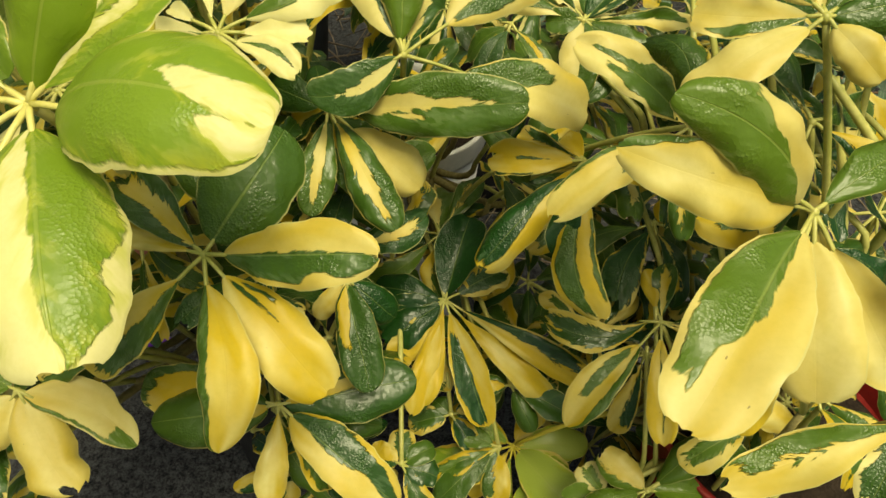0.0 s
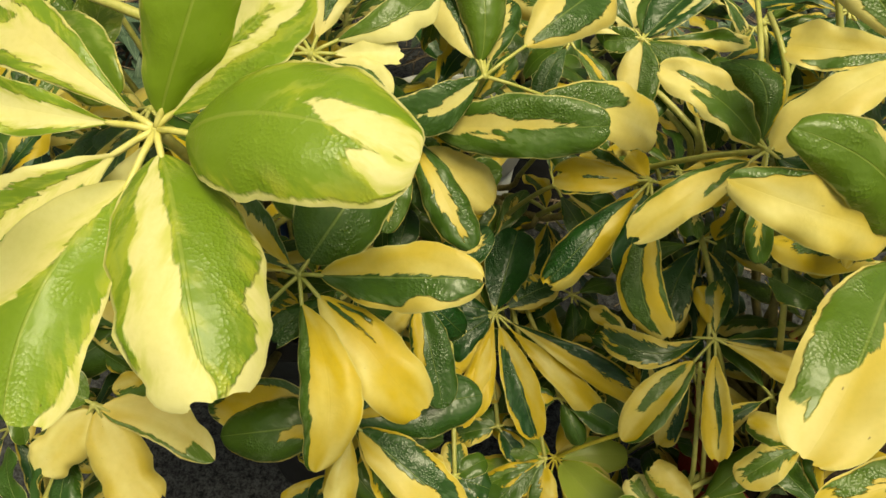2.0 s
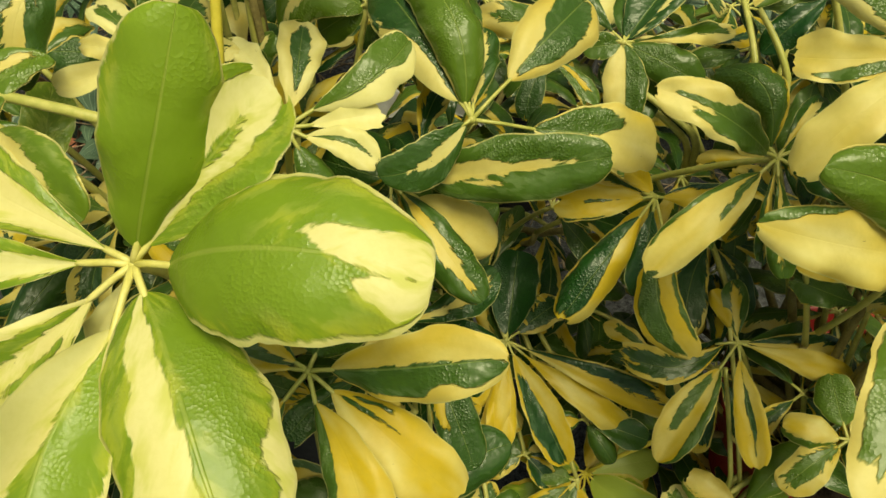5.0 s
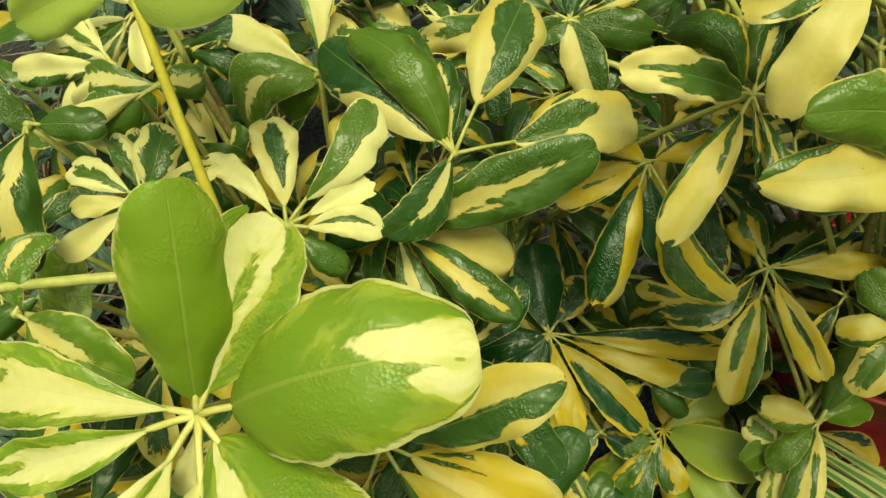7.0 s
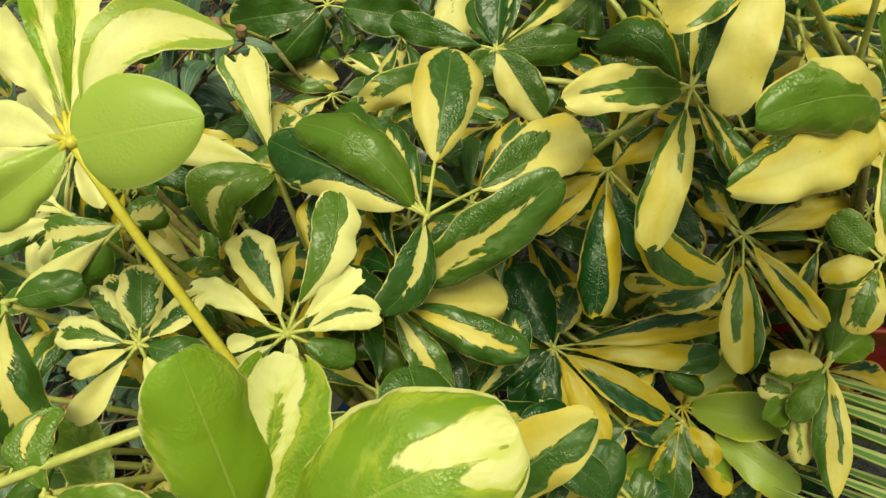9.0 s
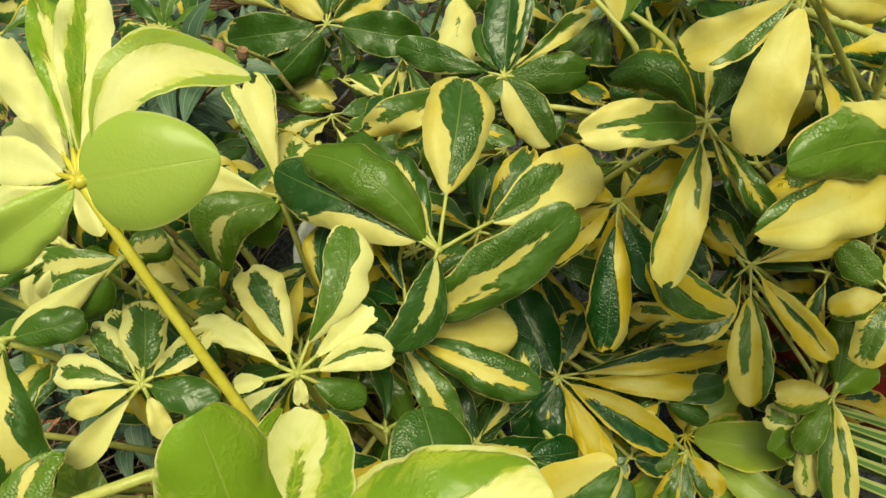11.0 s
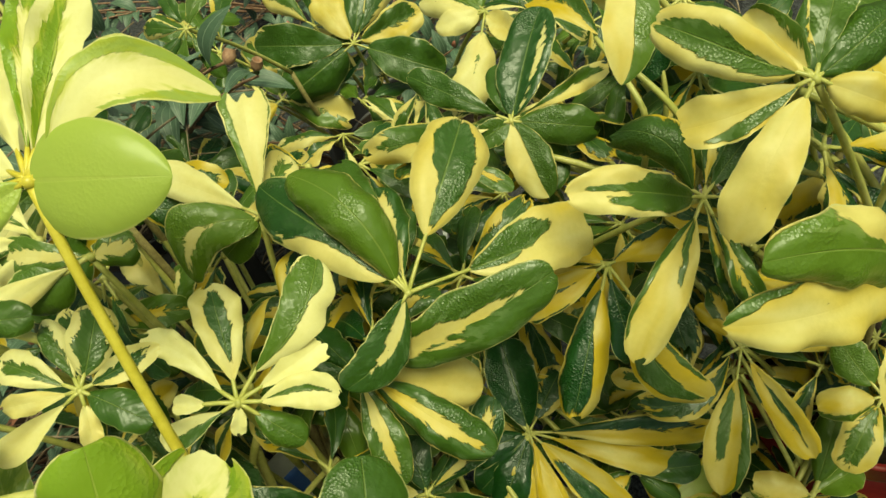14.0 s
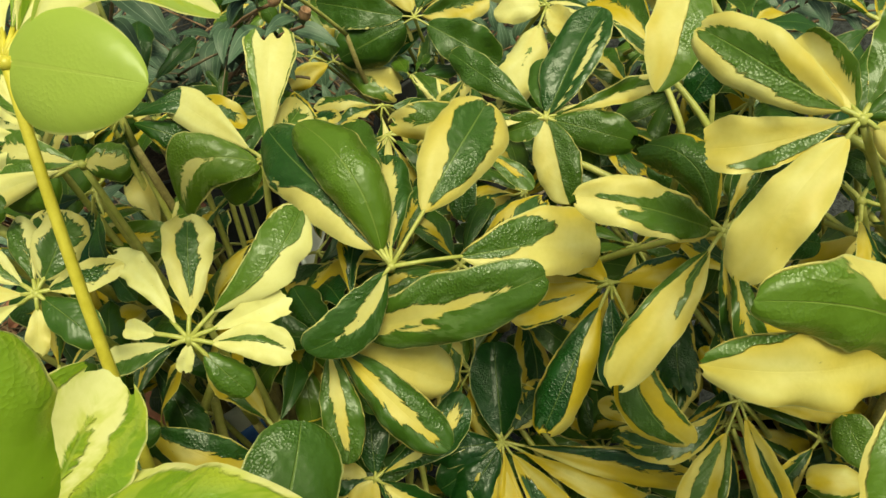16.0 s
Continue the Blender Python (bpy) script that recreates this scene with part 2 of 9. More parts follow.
def blade(parent, base, tip, width, roll, arch, bend, cup, kind, green, cream, fine):
    """One leaflet from base to tip: an obovate blade, arched along its rib, cupped across it, with a wavy edge and often a gnawed tip."""
    global leaf_count
    leaf_count += 1
    rnd = random.Random(leaf_count * 7919)
    base, tip = Vector(base), Vector(tip)
    axis = tip - base
    length = axis.length
    axis.normalize()
    ref = Vector((0, 0, 1)) - axis * axis.z
    ref = ref.normalized() if ref.length > 0.05 else axis.orthogonal().normalized()
    normal = Matrix.Rotation(radians(roll), 3, axis) @ ref
    right = axis.cross(normal)
    drawn = PAINT.get(kind)
    nu, nv = (34, 20) if fine or drawn else (18, 10)
    peak, blunt = min(1.05, max(0.60, 1.4 - 1.2 * width / length)) * rnd.uniform(0.92, 1.14), rnd.uniform(0.42, 0.58)
    if width > 0.47 * length:
        peak, blunt = peak * 0.86, blunt * 0.80
    elif width < 0.42 * length:
        peak, blunt = peak * 1.1, blunt * 1.05
    waves, phase, amp = rnd.uniform(1.2, 2.6), rnd.uniform(0, 6.3), rnd.uniform(0.02, 0.075) * length
    if fine:
        waves, amp = (waves * 1.35, amp * 1.15) if width < 0.47 * length else (waves, amp * 0.5)
    cup += rnd.uniform(-0.28, 0.24)
    curl = rnd.uniform(0.05, 0.55)
    arch += rnd.uniform(-0.02, 0.08)
    fold = rnd.uniform(0.08, 0.26)
    skew, twist = rnd.uniform(-0.05, 0.05), rnd.uniform(-0.45, 0.45)
    gnaw = rnd.uniform(0.04, 0.13) if rnd.random() < 0.35 else rnd.uniform(0.0, 0.02)
    lobes = [(rnd.uniform(0.45, 0.85), rnd.choice((-1, 1)), rnd.uniform(-0.12, 0.05), rnd.uniform(0.06, 0.14))]
    seed = rnd.random()
    if drawn:
        ground_tone, bands, form, tip_cut, lobes, fringe, rim, brighter = drawn
        green += brighter
        peak, blunt = form or (peak, blunt)
        amp, twist = amp * 0.5, twist * 0.6
        if green > 0.6:
            curl = min(curl, 0.16)
        gnaw = gnaw if tip_cut is None else tip_cut
    else:
        c, w, s0, s1, inv = BANDS[kind]
        c, w, flare, fringe = c + rnd.uniform(-0.08, 0.08), w + rnd.uniform(-0.06, 0.06), -0.25 if kind == "c" else 0.0, 1.0
        rim = rnd.uniform(0.84, 0.97) if kind in "mnRLk" else 3.0
    if kind == "young_round":
        amp, curl, fold, twist, cup, arch = 0.0, 0.12, 0.05, 0.0, -0.10, 0.07
    top = (peak / (peak + blunt)) ** peak * (blunt / (peak + blunt)) ** blunt
    verts, blades, fields = [], [], []
    for i in range(nu + 1):
        a = i / nu
        along = 0.5 * a + 0.5 * (0.5 - 0.5 * math.cos(math.pi * a))
        for j in range(nv + 1):
            v = 2 * j / nv - 1
            bite = gnaw * (0.55 + 1.1 * noise.noise((v * 2.2, seed * 40, 0.3)) + 0.22 * noise.noise((v * 9.0, seed * 40, 4.3)))
            s = along * (1 - max(0.0, bite))
            shape = max(s, 1e-4) ** peak * max(1 - s, 1e-5) ** blunt / top
            hump = 4 * s * (1 - s)
            rib = base + axis * (s * length) + normal * (arch * length * hump) + right * ((bend + skew * (s - 0.5)) * length * hump)
            half = 0.5 * width * shape
            tw = twist * (s - 0.5)
            side, lift = right * math.cos(tw) + normal * math.sin(tw), normal * math.cos(tw) - right * math.sin(tw)
            wave = amp * math.sin(waves * 6.28 * s + phase + (1.7 if v > 0 else 0)) * v * v * shape
            h = cup * half * 1.6 * (v * v) + fold * half * (math.sqrt(v * v + 0.03) - 0.17) - curl * half * v ** 4 + wave
            edge = 1.0
            if kind != "young_round":
                k = 2.0 if v > 0 else 0.0
                edge += 0.045 * math.sin(9 * s + phase + k) + 0.022 * math.sin(23 * s - phase + k) + 0.05 * noise.noise((s * 14, seed * 30, k)) + 0.02 * noise.noise((s * 40, seed * 30, k))
                edge += sum(m * math.exp(-((s - u) / r) ** 2) for u, sd, m, r in lobes if sd * v > 0)
            verts.append(rib + side * (v * half * edge) + lift * h)
            blades.append((s, v))
            if drawn:
                d = ground_tone * 1.0
                for sign, *band in bands:
                    inside = band_depth(band, s, v)
                    d = max(d, inside) if sign > 0 else min(d, -inside)
            else:
                d = min((s - 0.5) * flare + w - abs(v - c), 2.2 * min(s - s0, s1 - s))
                d = -d if inv else d
            fields.append(max(-2.0, min(2.0, d)))
    faces = [(i * (nv + 1) + j, i * (nv + 1) + j + 1, (i + 1) * (nv + 1) + j + 1, (i + 1) * (nv + 1) + j) for i in range(nu) for j in range(nv)]
    me = bpy.data.meshes.new("leaflet")
    me.from_pydata(verts, [], faces)
    me.polygons.foreach_set("use_smooth", [True] * len(faces))
    me.materials.append(TENDER_LIT if green > 0.92 and kind in ("young_round", "young_edge", "lime_leaf", "g", "l") else LEAF)
    k = len(verts)
    rows = {"blade": [x for s, v in blades for x in (s, v, seed * 10)], "field": [x for d in fields for x in (d, fringe, 0.0)],
            "tone": [min(1, max(0, green + rnd.uniform(-0.10, 0.14))), min(1, max(0, cream + rnd.uniform(-0.18, 0.18))), rim or rnd.uniform(0.92, 0.98)] * k}
    for name, flat in rows.items():
        me.attributes.new(name, "FLOAT_VECTOR", "POINT").data.foreach_set("vector", flat)
    ob = new("leaflet", me)
    ob.parent = parent
    return ob


# the large leaves, each with its own pattern
paint("green_cream_end", 1, (-1, (0.60, -0.30, -0.20), (0.72, -0.40, 0.0), (0.83, -0.44, 0.45), (0.91, -0.60, 0.80), (1.02, -1.0, 1.0)), (-1, (0.05, -1.3, -0.74), (0.28, -1.3, -0.82), (0.45, -1.3, -0.95)),
      (1, (0.55, -0.02, 0.30), (0.75, 0.05, 0.30), (0.93, 0.20, 0.28)), form=(0.50, 0.42), tip=0.0, fringe=0.32, rim=0.94)
paint("half_green_down", -1, (1, (0.03, -0.97, 0.18), (0.30, -0.95, 0.14), (0.60, -0.93, 0.10), (0.84, -0.84, 0.06), (0.95, -0.60, -0.20)), (1, (0.0, 0.40, 1.3), (0.25, 0.54, 1.3), (0.50, 0.68, 1.3), (0.78, 0.88, 1.3)),
      (-1, (0.60, -1.3, -0.84), (0.70, -1.3, -0.70), (0.80, -1.3, -0.82)), form=(0.56, 0.38), tip=0.03, lobes=((0.86, 1, -0.12, 0.08),), fringe=0.26, rim=0.96)
paint("green_along_low_side", -1, (1, (0.08, -0.9, -0.15), (0.35, -0.95, 0.06), (0.58, -0.95, 0.25), (0.72, -0.95, 0.75), (1.02, -0.9, 1.1)), (-1, (0.80, -1.3, -0.75), (0.96, -1.3, -0.7)),
      form=(0.72, 0.38), tip=0.05, lobes=((0.50, 1, -0.16, 0.08), (0.72, 1, 0.08, 0.10)), fringe=0.4, rim=0.96)
paint("streaked_lime", -1, (1, (0.15, 0.10, 0.50), (0.50, 0.0, 0.62), (0.95, -0.1, 0.75)), (1, (0.30, -0.58, -0.40), (0.85, -0.72, -0.45)), (1, (0.05, -1.3, -0.9), (1.0, -1.3, -0.86)), fringe=0.5)
paint("green_edged", -1, (1, (0.0, 0.50, 1.3), (0.40, 0.48, 1.3), (0.70, 0.60, 1.3), (1.0, 0.45, 1.3)), (1, (0.05, -1.3, -0.76), (0.60, -1.3, -0.64), (1.0, -1.3, -0.55)), (1, (0.78, -0.1, 0.25), (0.97, -0.3, 0.4)), tip=0.04, fringe=0.5)
paint("cream_with_sliver", -1, (1, (0.04, 0.36, 1.3), (0.40, 0.28, 1.3), (0.70, 0.42, 1.3), (0.95, 0.62, 1.3)), (1, (0.48, -0.04, 0.05), (0.62, -0.08, 0.14), (0.76, 0.0, 0.10)),
      (1, (0.55, -1.3, -0.80), (0.80, -1.3, -0.68), (1.0, -1.3, -0.55)), form=(0.85, 0.40), tip=0.07, fringe=0.36)
paint("green_low_half", -1, (1, (0.04, -0.10, 0.86), (0.30, -0.12, 0.82), (0.50, -0.05, 0.86), (0.65, -0.08, 0.56), (0.85, -0.10, 0.80), (0.98, -0.05, 0.7)), form=(0.72, 0.45), tip=0.01, fringe=0.34, rim=0.93)
paint("yellow_few_streaks", -1, (1, (0.10, -0.34, -0.04), (0.24, -0.34, -0.14), (0.46, -0.36, -0.26)), (1, (0.14, -0.74, -0.50), (0.34, -0.80, -0.62)), form=(0.72, 0.36), tip=0.03, fringe=0.24)
paint("green_root_streak", 1, (-1, (0.03, -0.40, 0.15), (0.30, -0.46, 0.0), (0.60, -0.38, -0.18)), form=(0.60, 0.46), tip=0.0, fringe=0.4, rim=0.99)
paint("green_smeared_root", 1, (-1, (0.0, -0.55, 0.2), (0.25, -0.38, 0.1), (0.45, -0.28, -0.05)), form=(0.55, 0.48), tip=0.0, fringe=0.5, rim=0.97)
paint("cream_green_side", -1, (1, (0.04, -0.86, 0.05), (0.40, -0.90, 0.14), (0.72, -0.78, 0.0), (0.96, -0.5, 0.1)), form=(0.62, 0.50), tip=0.0, fringe=0.42)
paint("mottled_green_rim", -1, (1, (0.0, 0.70, 1.3), (0.50, 0.72, 1.3), (1.0, 0.45, 1.3)), (1, (0.18, -0.05, 0.28), (0.34, -0.18, 0.12), (0.5, -0.1, 0.0)), (1, (0.93, -1.3, 1.3), (1.02, -1.3, 1.3)), form=(0.50, 0.46), tip=0.0, fringe=0.5)
paint("cream_stripe_beside_rib", 1, (-1, (0.04, 0.10, 0.78), (0.30, 0.16, 0.80), (0.55, 0.36, 0.70)), form=(0.66, 0.46), tip=0.0, fringe=0.4, rim=0.99)
paint("yellow_curled", -1, (1, (0.0, 0.74, 1.3), (0.60, 0.80, 1.3), (1.0, 0.9, 1.3)), (1, (0.80, 0.05, 1.3), (0.98, -0.1, 1.3)), form=(0.60, 0.60), tip=0.0, lobes=((0.74, -1, -0.22, 0.09),), fringe=0.22)
paint("yellow_wavy", -1, form=(0.62, 0.46), tip=0.10, lobes=((0.55, 1, -0.16, 0.10), (0.72, -1, -0.18, 0.08)), fringe=0.2)
paint("white_frayed_core", -1, (1, (0.0, -0.40, 0.10), (0.35, -0.55, 0.18), (0.70, -0.45, 0.50), (0.92, -0.35, 0.35)), form=(0.70, 0.45), tip=0.03, fringe=0.6)
paint("blue_green_band", 0.5, (-1, (0.10, 0.42, 0.62), (0.50, 0.45, 0.60), (0.80, 0.50, 0.58)), form=(0.56, 0.46), tip=0.0, fringe=0.5, rim=0.98)
paint("cream_grey_fold", -1, (0.12, (0.0, -1.3, -0.10), (0.50, -1.3, -0.05), (1.02, -1.3, 0.0)), form=(0.60, 0.50), tip=0.0, fringe=0.12)
paint("cream_green_fold", -1, (1, (0.0, -1.3, -0.05), (0.50, -1.3, -0.12), (1.02, -1.3, -0.3)), form=(0.55, 0.70), tip=0.0, fringe=0.14, rim=3.0, brighter=-0.34)
paint("grey_leaf", 0.12, form=(0.55, 0.46), tip=0.0, fringe=0.0, rim=3.0)
paint("yellow_green_side", -1, (1, (0.0, 0.30, 1.3), (0.30, 0.46, 1.3), (0.60, 0.62, 1.3), (1.0, 0.72, 1.3)), form=(0.75, 0.50), tip=0.0, fringe=0.25)
paint("rib_wedge", 1, (-1, (0.0, -0.36, 0.36), (0.20, -0.42, 0.30), (0.40, -0.44, 0.06), (0.50, -0.20, 0.10), (0.62, -0.24, 0.03), (0.79, -0.12, -0.02)), (-1, (0.28, 0.24, 0.34), (0.46, 0.30, 0.38)), form=(0.62, 0.42), tip=0.01, fringe=0.40, rim=0.985)
paint("cream_heart", 1, (-1, (0.0, -0.25, 0.35), (0.30, -0.32, 0.42), (0.60, -0.28, 0.36), (0.86, -0.10, 0.2)), form=(0.80, 0.45), fringe=0.5, rim=0.97)
paint("green_right_of_rib", -1, (1, (0.10, -0.04, 0.50), (0.35, -0.12, 0.74), (0.55, -0.45, 0.72), (0.75, -0.60, 0.62), (0.95, -0.42, 0.42)), form=(0.76, 0.40), tip=0.02, lobes=((0.80, -1, -0.08, 0.06),), fringe=0.36)
paint("green_root_yellow_end", -1, (1, (0.03, -0.92, 0.36), (0.25, -0.93, 0.26), (0.42, -0.88, -0.08), (0.56, -0.62, -0.25)), form=(0.72, 0.38), tip=0.03, lobes=((0.78, 1, -0.12, 0.06),), fringe=0.38)
paint("cream_low_root", 1, (-1, (0.03, -1.3, -0.34), (0.30, -1.3, -0.30), (0.50, -1.3, -0.48), (0.62, -1.3, -0.8)), form=(0.60, 0.42), tip=0.0, fringe=0.45)
paint("cream_spine", 1, (-1, (0.0, -0.34, 0.30), (0.30, -0.36, 0.30), (0.58, -0.22, 0.16), (0.72, -0.10, 0.04)), form=(0.72, 0.45), tip=0.0, fringe=0.45)
paint("cream_green_core", -1, (1, (0.18, -0.06, 0.30), (0.45, -0.28, 0.42), (0.65, -0.42, 0.46), (0.88, -0.28, 0.30)), form=(0.90, 0.40), tip=0.05, fringe=0.42)
paint("green_left_cream_right", -1, (1, (0.0, -0.96, -0.10), (0.30, -0.96, 0.06), (0.60, -0.96, 0.12), (0.85, -0.92, 0.42), (1.0, -0.8, 0.6)), form=(0.90, 0.40), tip=0.02, lobes=((0.66, 1, -0.20, 0.07),), fringe=0.3)
paint("cream_notched", -1, form=(1.0, 0.30), tip=0.13, lobes=((0.62, -1, -0.14, 0.06),))
paint("cream_fine_core", -1, (1, (0.15, -0.08, 0.04), (0.40, -0.24, 0.12), (0.62, -0.28, 0.06), (0.84, -0.10, 0.02)), form=(0.85, 0.42), tip=0.04, fringe=0.3)
paint("young_round", 3, form=(0.38, 0.62), tip=0.0, fringe=0.0, rim=3.0)
paint("young_edge", -1, (1, (0.0, -1.3, -0.62), (0.40, -1.3, -0.55), (0.70, -1.3, -0.48), (1.02, -1.3, -0.30)), (1, (0.45, 0.86, 1.3), (1.02, 0.5, 1.3)), form=(0.75, 0.45), tip=0.0, fringe=0.30)
paint("young_core", -1, (1, (0.05, -0.60, 0.0), (0.50, -0.55, 0.08), (0.85, -0.40, 0.05)), form=(0.85, 0.45), tip=0.03, fringe=0.4)
paint("cream_wide_end", -1, (1, (0.03, -1.3, -0.48), (0.50, -1.3, -0.55), (0.95, -1.3, -0.62)), (1, (0.10, 0.84, 1.3), (0.95, 0.88, 1.3)), form=(1.25, 0.26), tip=0.15, fringe=0.28)
paint("grey_smear", 1, (-1, (0.30, -0.12, 0.03), (0.55, -0.24, 0.10), (0.85, -0.34, -0.02)), form=(0.55, 0.42), tip=0.0, fringe=0.6, rim=0.97)
paint("green_root_islands", -1, (1, (-0.1, -0.82, 0.84), (0.20, -0.86, 0.82), (0.45, -0.80, 0.84), (0.60, -0.58, 0.16)), (1, (0.50, 0.04, 0.44), (0.70, 0.0, 0.32), (0.86, 0.04, 0.26)), (1, (0.48, -0.76, -0.18), (0.72, -0.56, -0.22)),
      form=(0.62, 0.42), tip=0.03, fringe=0.30)
paint("yellow_dark_root", -1, (1, (0.0, 0.50, 1.3), (0.40, 0.72, 1.3), (0.85, 0.86, 1.3)), (1, (0.06, -0.38, 0.26), (0.25, -0.32, 0.20), (0.36, -0.52, -0.18), (0.46, -0.50, -0.3)), form=(0.80, 0.42), tip=0.05, fringe=0.34)
paint("cream_low_band", -1, (1, (0.02, -0.76, -0.14), (0.25, -0.82, -0.10), (0.50, -0.86, -0.30), (0.70, -0.86, -0.50), (0.80, -0.8, -0.6)), form=(0.90, 0.36), tip=0.08, fringe=0.26)
paint("bright_green", 3, form=(0.62, 0.42), tip=0.0, rim=0.985, fringe=0.1, brighter=0.22)
paint("lime_leaf", 3, form=(0.62, 0.46), tip=0.02, rim=0.96, fringe=0.2)
paint("pale_split", -1, (1, (0.0, 0.15, 1.3), (0.45, 0.25, 1.3), (0.95, 0.45, 1.3)), (1, (0.25, -0.55, -0.12), (0.50, -0.62, -0.30), (0.72, -0.50, -0.2)), form=(0.85, 0.75), tip=0.0, fringe=0.4)
paint("notched_dull", -1, (1, (0.0, -1.3, -0.7), (0.5, -1.3, -0.8)), form=(1.0, 0.30), tip=0.16, fringe=0.3)
paint("yellow_plain", -1, form=(0.72, 0.42), tip=0.03)
paint("yellow_gnawed", -1, (1, (0.28, -0.03, 0.03), (0.62, -0.04, 0.05)), (1, (0.48, -1.3, -0.88), (0.85, -1.3, -0.80)), form=(0.80, 0.34), tip=0.13, fringe=0.25)
paint("yellow_upper_root", 1, (-1, (0.0, -0.5, 1.3), (0.28, -0.02, 1.3), (0.50, 0.26, 1.3), (0.70, 0.72, 1.3)), form=(0.46, 0.46), tip=0.0, fringe=0.34, rim=0.98)
paint("yellow_green_tip", -1, (1, (0.60, 0.98, 1.3), (0.80, 0.74, 1.3), (0.92, 0.45, 1.3), (1.02, 0.0, 1.3)), form=(0.46, 0.52), tip=0.02, fringe=0.2)
paint("broad_green_upper", -1, (1, (0.0, -0.10, 0.93), (0.20, -0.20, 0.93), (0.45, -0.20, 0.92), (0.60, -0.04, 0.90), (0.72, 0.30, 0.86), (0.80, 0.52, 0.8)), (1, (0.70, 0.36, 0.50), (0.86, 0.34, 0.44)),
      form=(0.70, 0.40), tip=0.02, lobes=((0.72, -1, -0.16, 0.08),), fringe=0.26, rim=0.94)
paint("green_left_yellow_right", -1, (1, (0.0, 0.0, 0.9), (0.30, -0.05, 0.9), (0.50, -0.35, 0.9), (0.75, -0.52, 0.92), (0.94, -0.4, 0.8)), form=(0.80, 0.45), tip=0.05, fringe=0.32, rim=0.93)
paint("cream_stripe_between", -1, (1, (0.06, -0.08, 0.72), (0.50, -0.12, 0.80), (0.93, 0.0, 0.6)), (1, (0.25, -1.3, -0.75), (0.85, -1.3, -0.80)), form=(0.78, 0.45), tip=0.02, fringe=0.30)
paint("green_belly", -1, (1, (0.22, 0.0, 0.75), (0.60, -0.12, 0.86), (0.93, -0.15, 0.7)), form=(0.85, 0.45), tip=0.03, fringe=0.30)
paint("cream_stripe_low", -1, (1, (0.12, -0.1, 0.55), (0.50, 0.0, 0.52), (0.68, 0.1, 0.4)), (1, (0.05, -1.3, -0.48), (0.60, -1.3, -0.58), (0.98, -1.3, -0.7)), form=(0.80, 0.50), tip=0.0, fringe=0.34)


# cream runs from pale to dark gold; low whorls get more, as painted shade
def whorl(plant, hub, green, cream, fine, leaves, node=None, girth=1.0):
    """A compound leaf: a long stalk with a ring of leaflets at its end. leaves: kind, the tip from the hub in centimetres,
    width in centimetres, roll, bare share of the length, arch, bend, cup."""
    hub = Vector(hub)
    foot = Vector(plant["foot"])
    if node is None:
        drop = 0.13
        low = max(hub.z - drop, foot.z + 0.03)
        node = hub.lerp(foot, 0.36)
        node.z = low
    node = Vector(node)
    bm = bmesh.new()
    mid = hub.lerp(node, 0.5)
    mid.z += 0.015
    line = bezier(node, mid, hub, 8)
    tube(bm, line, [girth * (0.0026 - 0.0007 * i / 8) for i in range(9)], 8)
    way = (hub - line[-2]).normalized()
    tube(bm, [hub - way * 0.003, hub, hub + way * 0.002], [0.0022 * girth, 0.0026 * girth, 0.0012], 8)
    bases = []
    for kind, x, y, z, width, roll, bare, arch, bend, cup in leaves:
        v = Vector((x, y, z)) * 0.01
        base = hub + v * bare
        tube(bm, [hub, hub.lerp(base, 0.5) + Vector((0, 0, 0.0006)), base, base + v * 0.08], [girth * k for k in (0.0014, 0.0012, 0.0012, 0.0007)], 6)
        bases.append(base)
    stalk = part("leaf_stalk", bm, GOLD if green > 0.92 else FRESH if green > 0.7 else STALK, plant)
    for (kind, x, y, z, width, roll, bare, arch, bend, cup), base in zip(leaves, bases):
        blade(stalk, base, hub + Vector((x, y, z)) * 0.01, width * 0.01, roll, arch, bend, cup, kind, green, cream, fine)
    # woody shoot below the stalk
    bm = bmesh.new()
    tube(bm, bezier(foot, (node.x, node.y, foot.z + 0.3 * (node.z - foot.z)), node, 7), [0.0048 - 0.0003 * i for i in range(8)], 7)
    part("shoot", bm, BARK, plant)
    return stalk


def bare_stalk(plant, a, b, radius):
    """A length of leaf stalk whose ends are lost among the leaves."""
    bm = bmesh.new()
    a, b = Vector(a), Vector(b)
    low = b + (b - a).normalized() * 0.022 + Vector((0, 0.02, -0.06))
    line = bezier(a + (a - b) * 0.25, a.lerp(b, 0.5) + Vector((0, 0, 0.004)), b, 6) + bezier(b, b + (b - a).normalized() * 0.018, low, 5)[1:]
    tube(bm, line, [radius * (0.86 + 0.03 * i) for i in range(len(line))], 9)
    part("leaf_stalk", bm, STALK, plant)


def shrub(foot, label):
    ob = thing("umbrella_shrub", (0, 0, 0), label, "shrub", "variegated umbrella shrubs")
    ob["foot"] = foot
    return ob


# ---- ground, and a plain wall added beyond the plants to close the horizon ----
bm = bmesh.new()
bmesh.ops.create_grid(bm, x_segments=2, y_segments=2, size=40.0)
ground = part("ground", bm, TAR, None)
PLASTER = plain_material("grey_plaster", (0.10, 0.095, 0.085), (0.17, 0.16, 0.14), 4.0, 0.9, 0.4, 0.004)
bm = bmesh.new()
bmesh.ops.create_cube(bm, size=1.0, matrix=Matrix.Translation((0.0, 3.4, 1.2)) @ Matrix.Diagonal((9.0, 0.2, 2.4, 1.0)))
bmesh.ops.bevel(bm, geom=bm.edges[:], offset=0.01, segments=2, affect="EDGES")
added_wall_north = part("added_wall_north", bm, PLASTER, None)
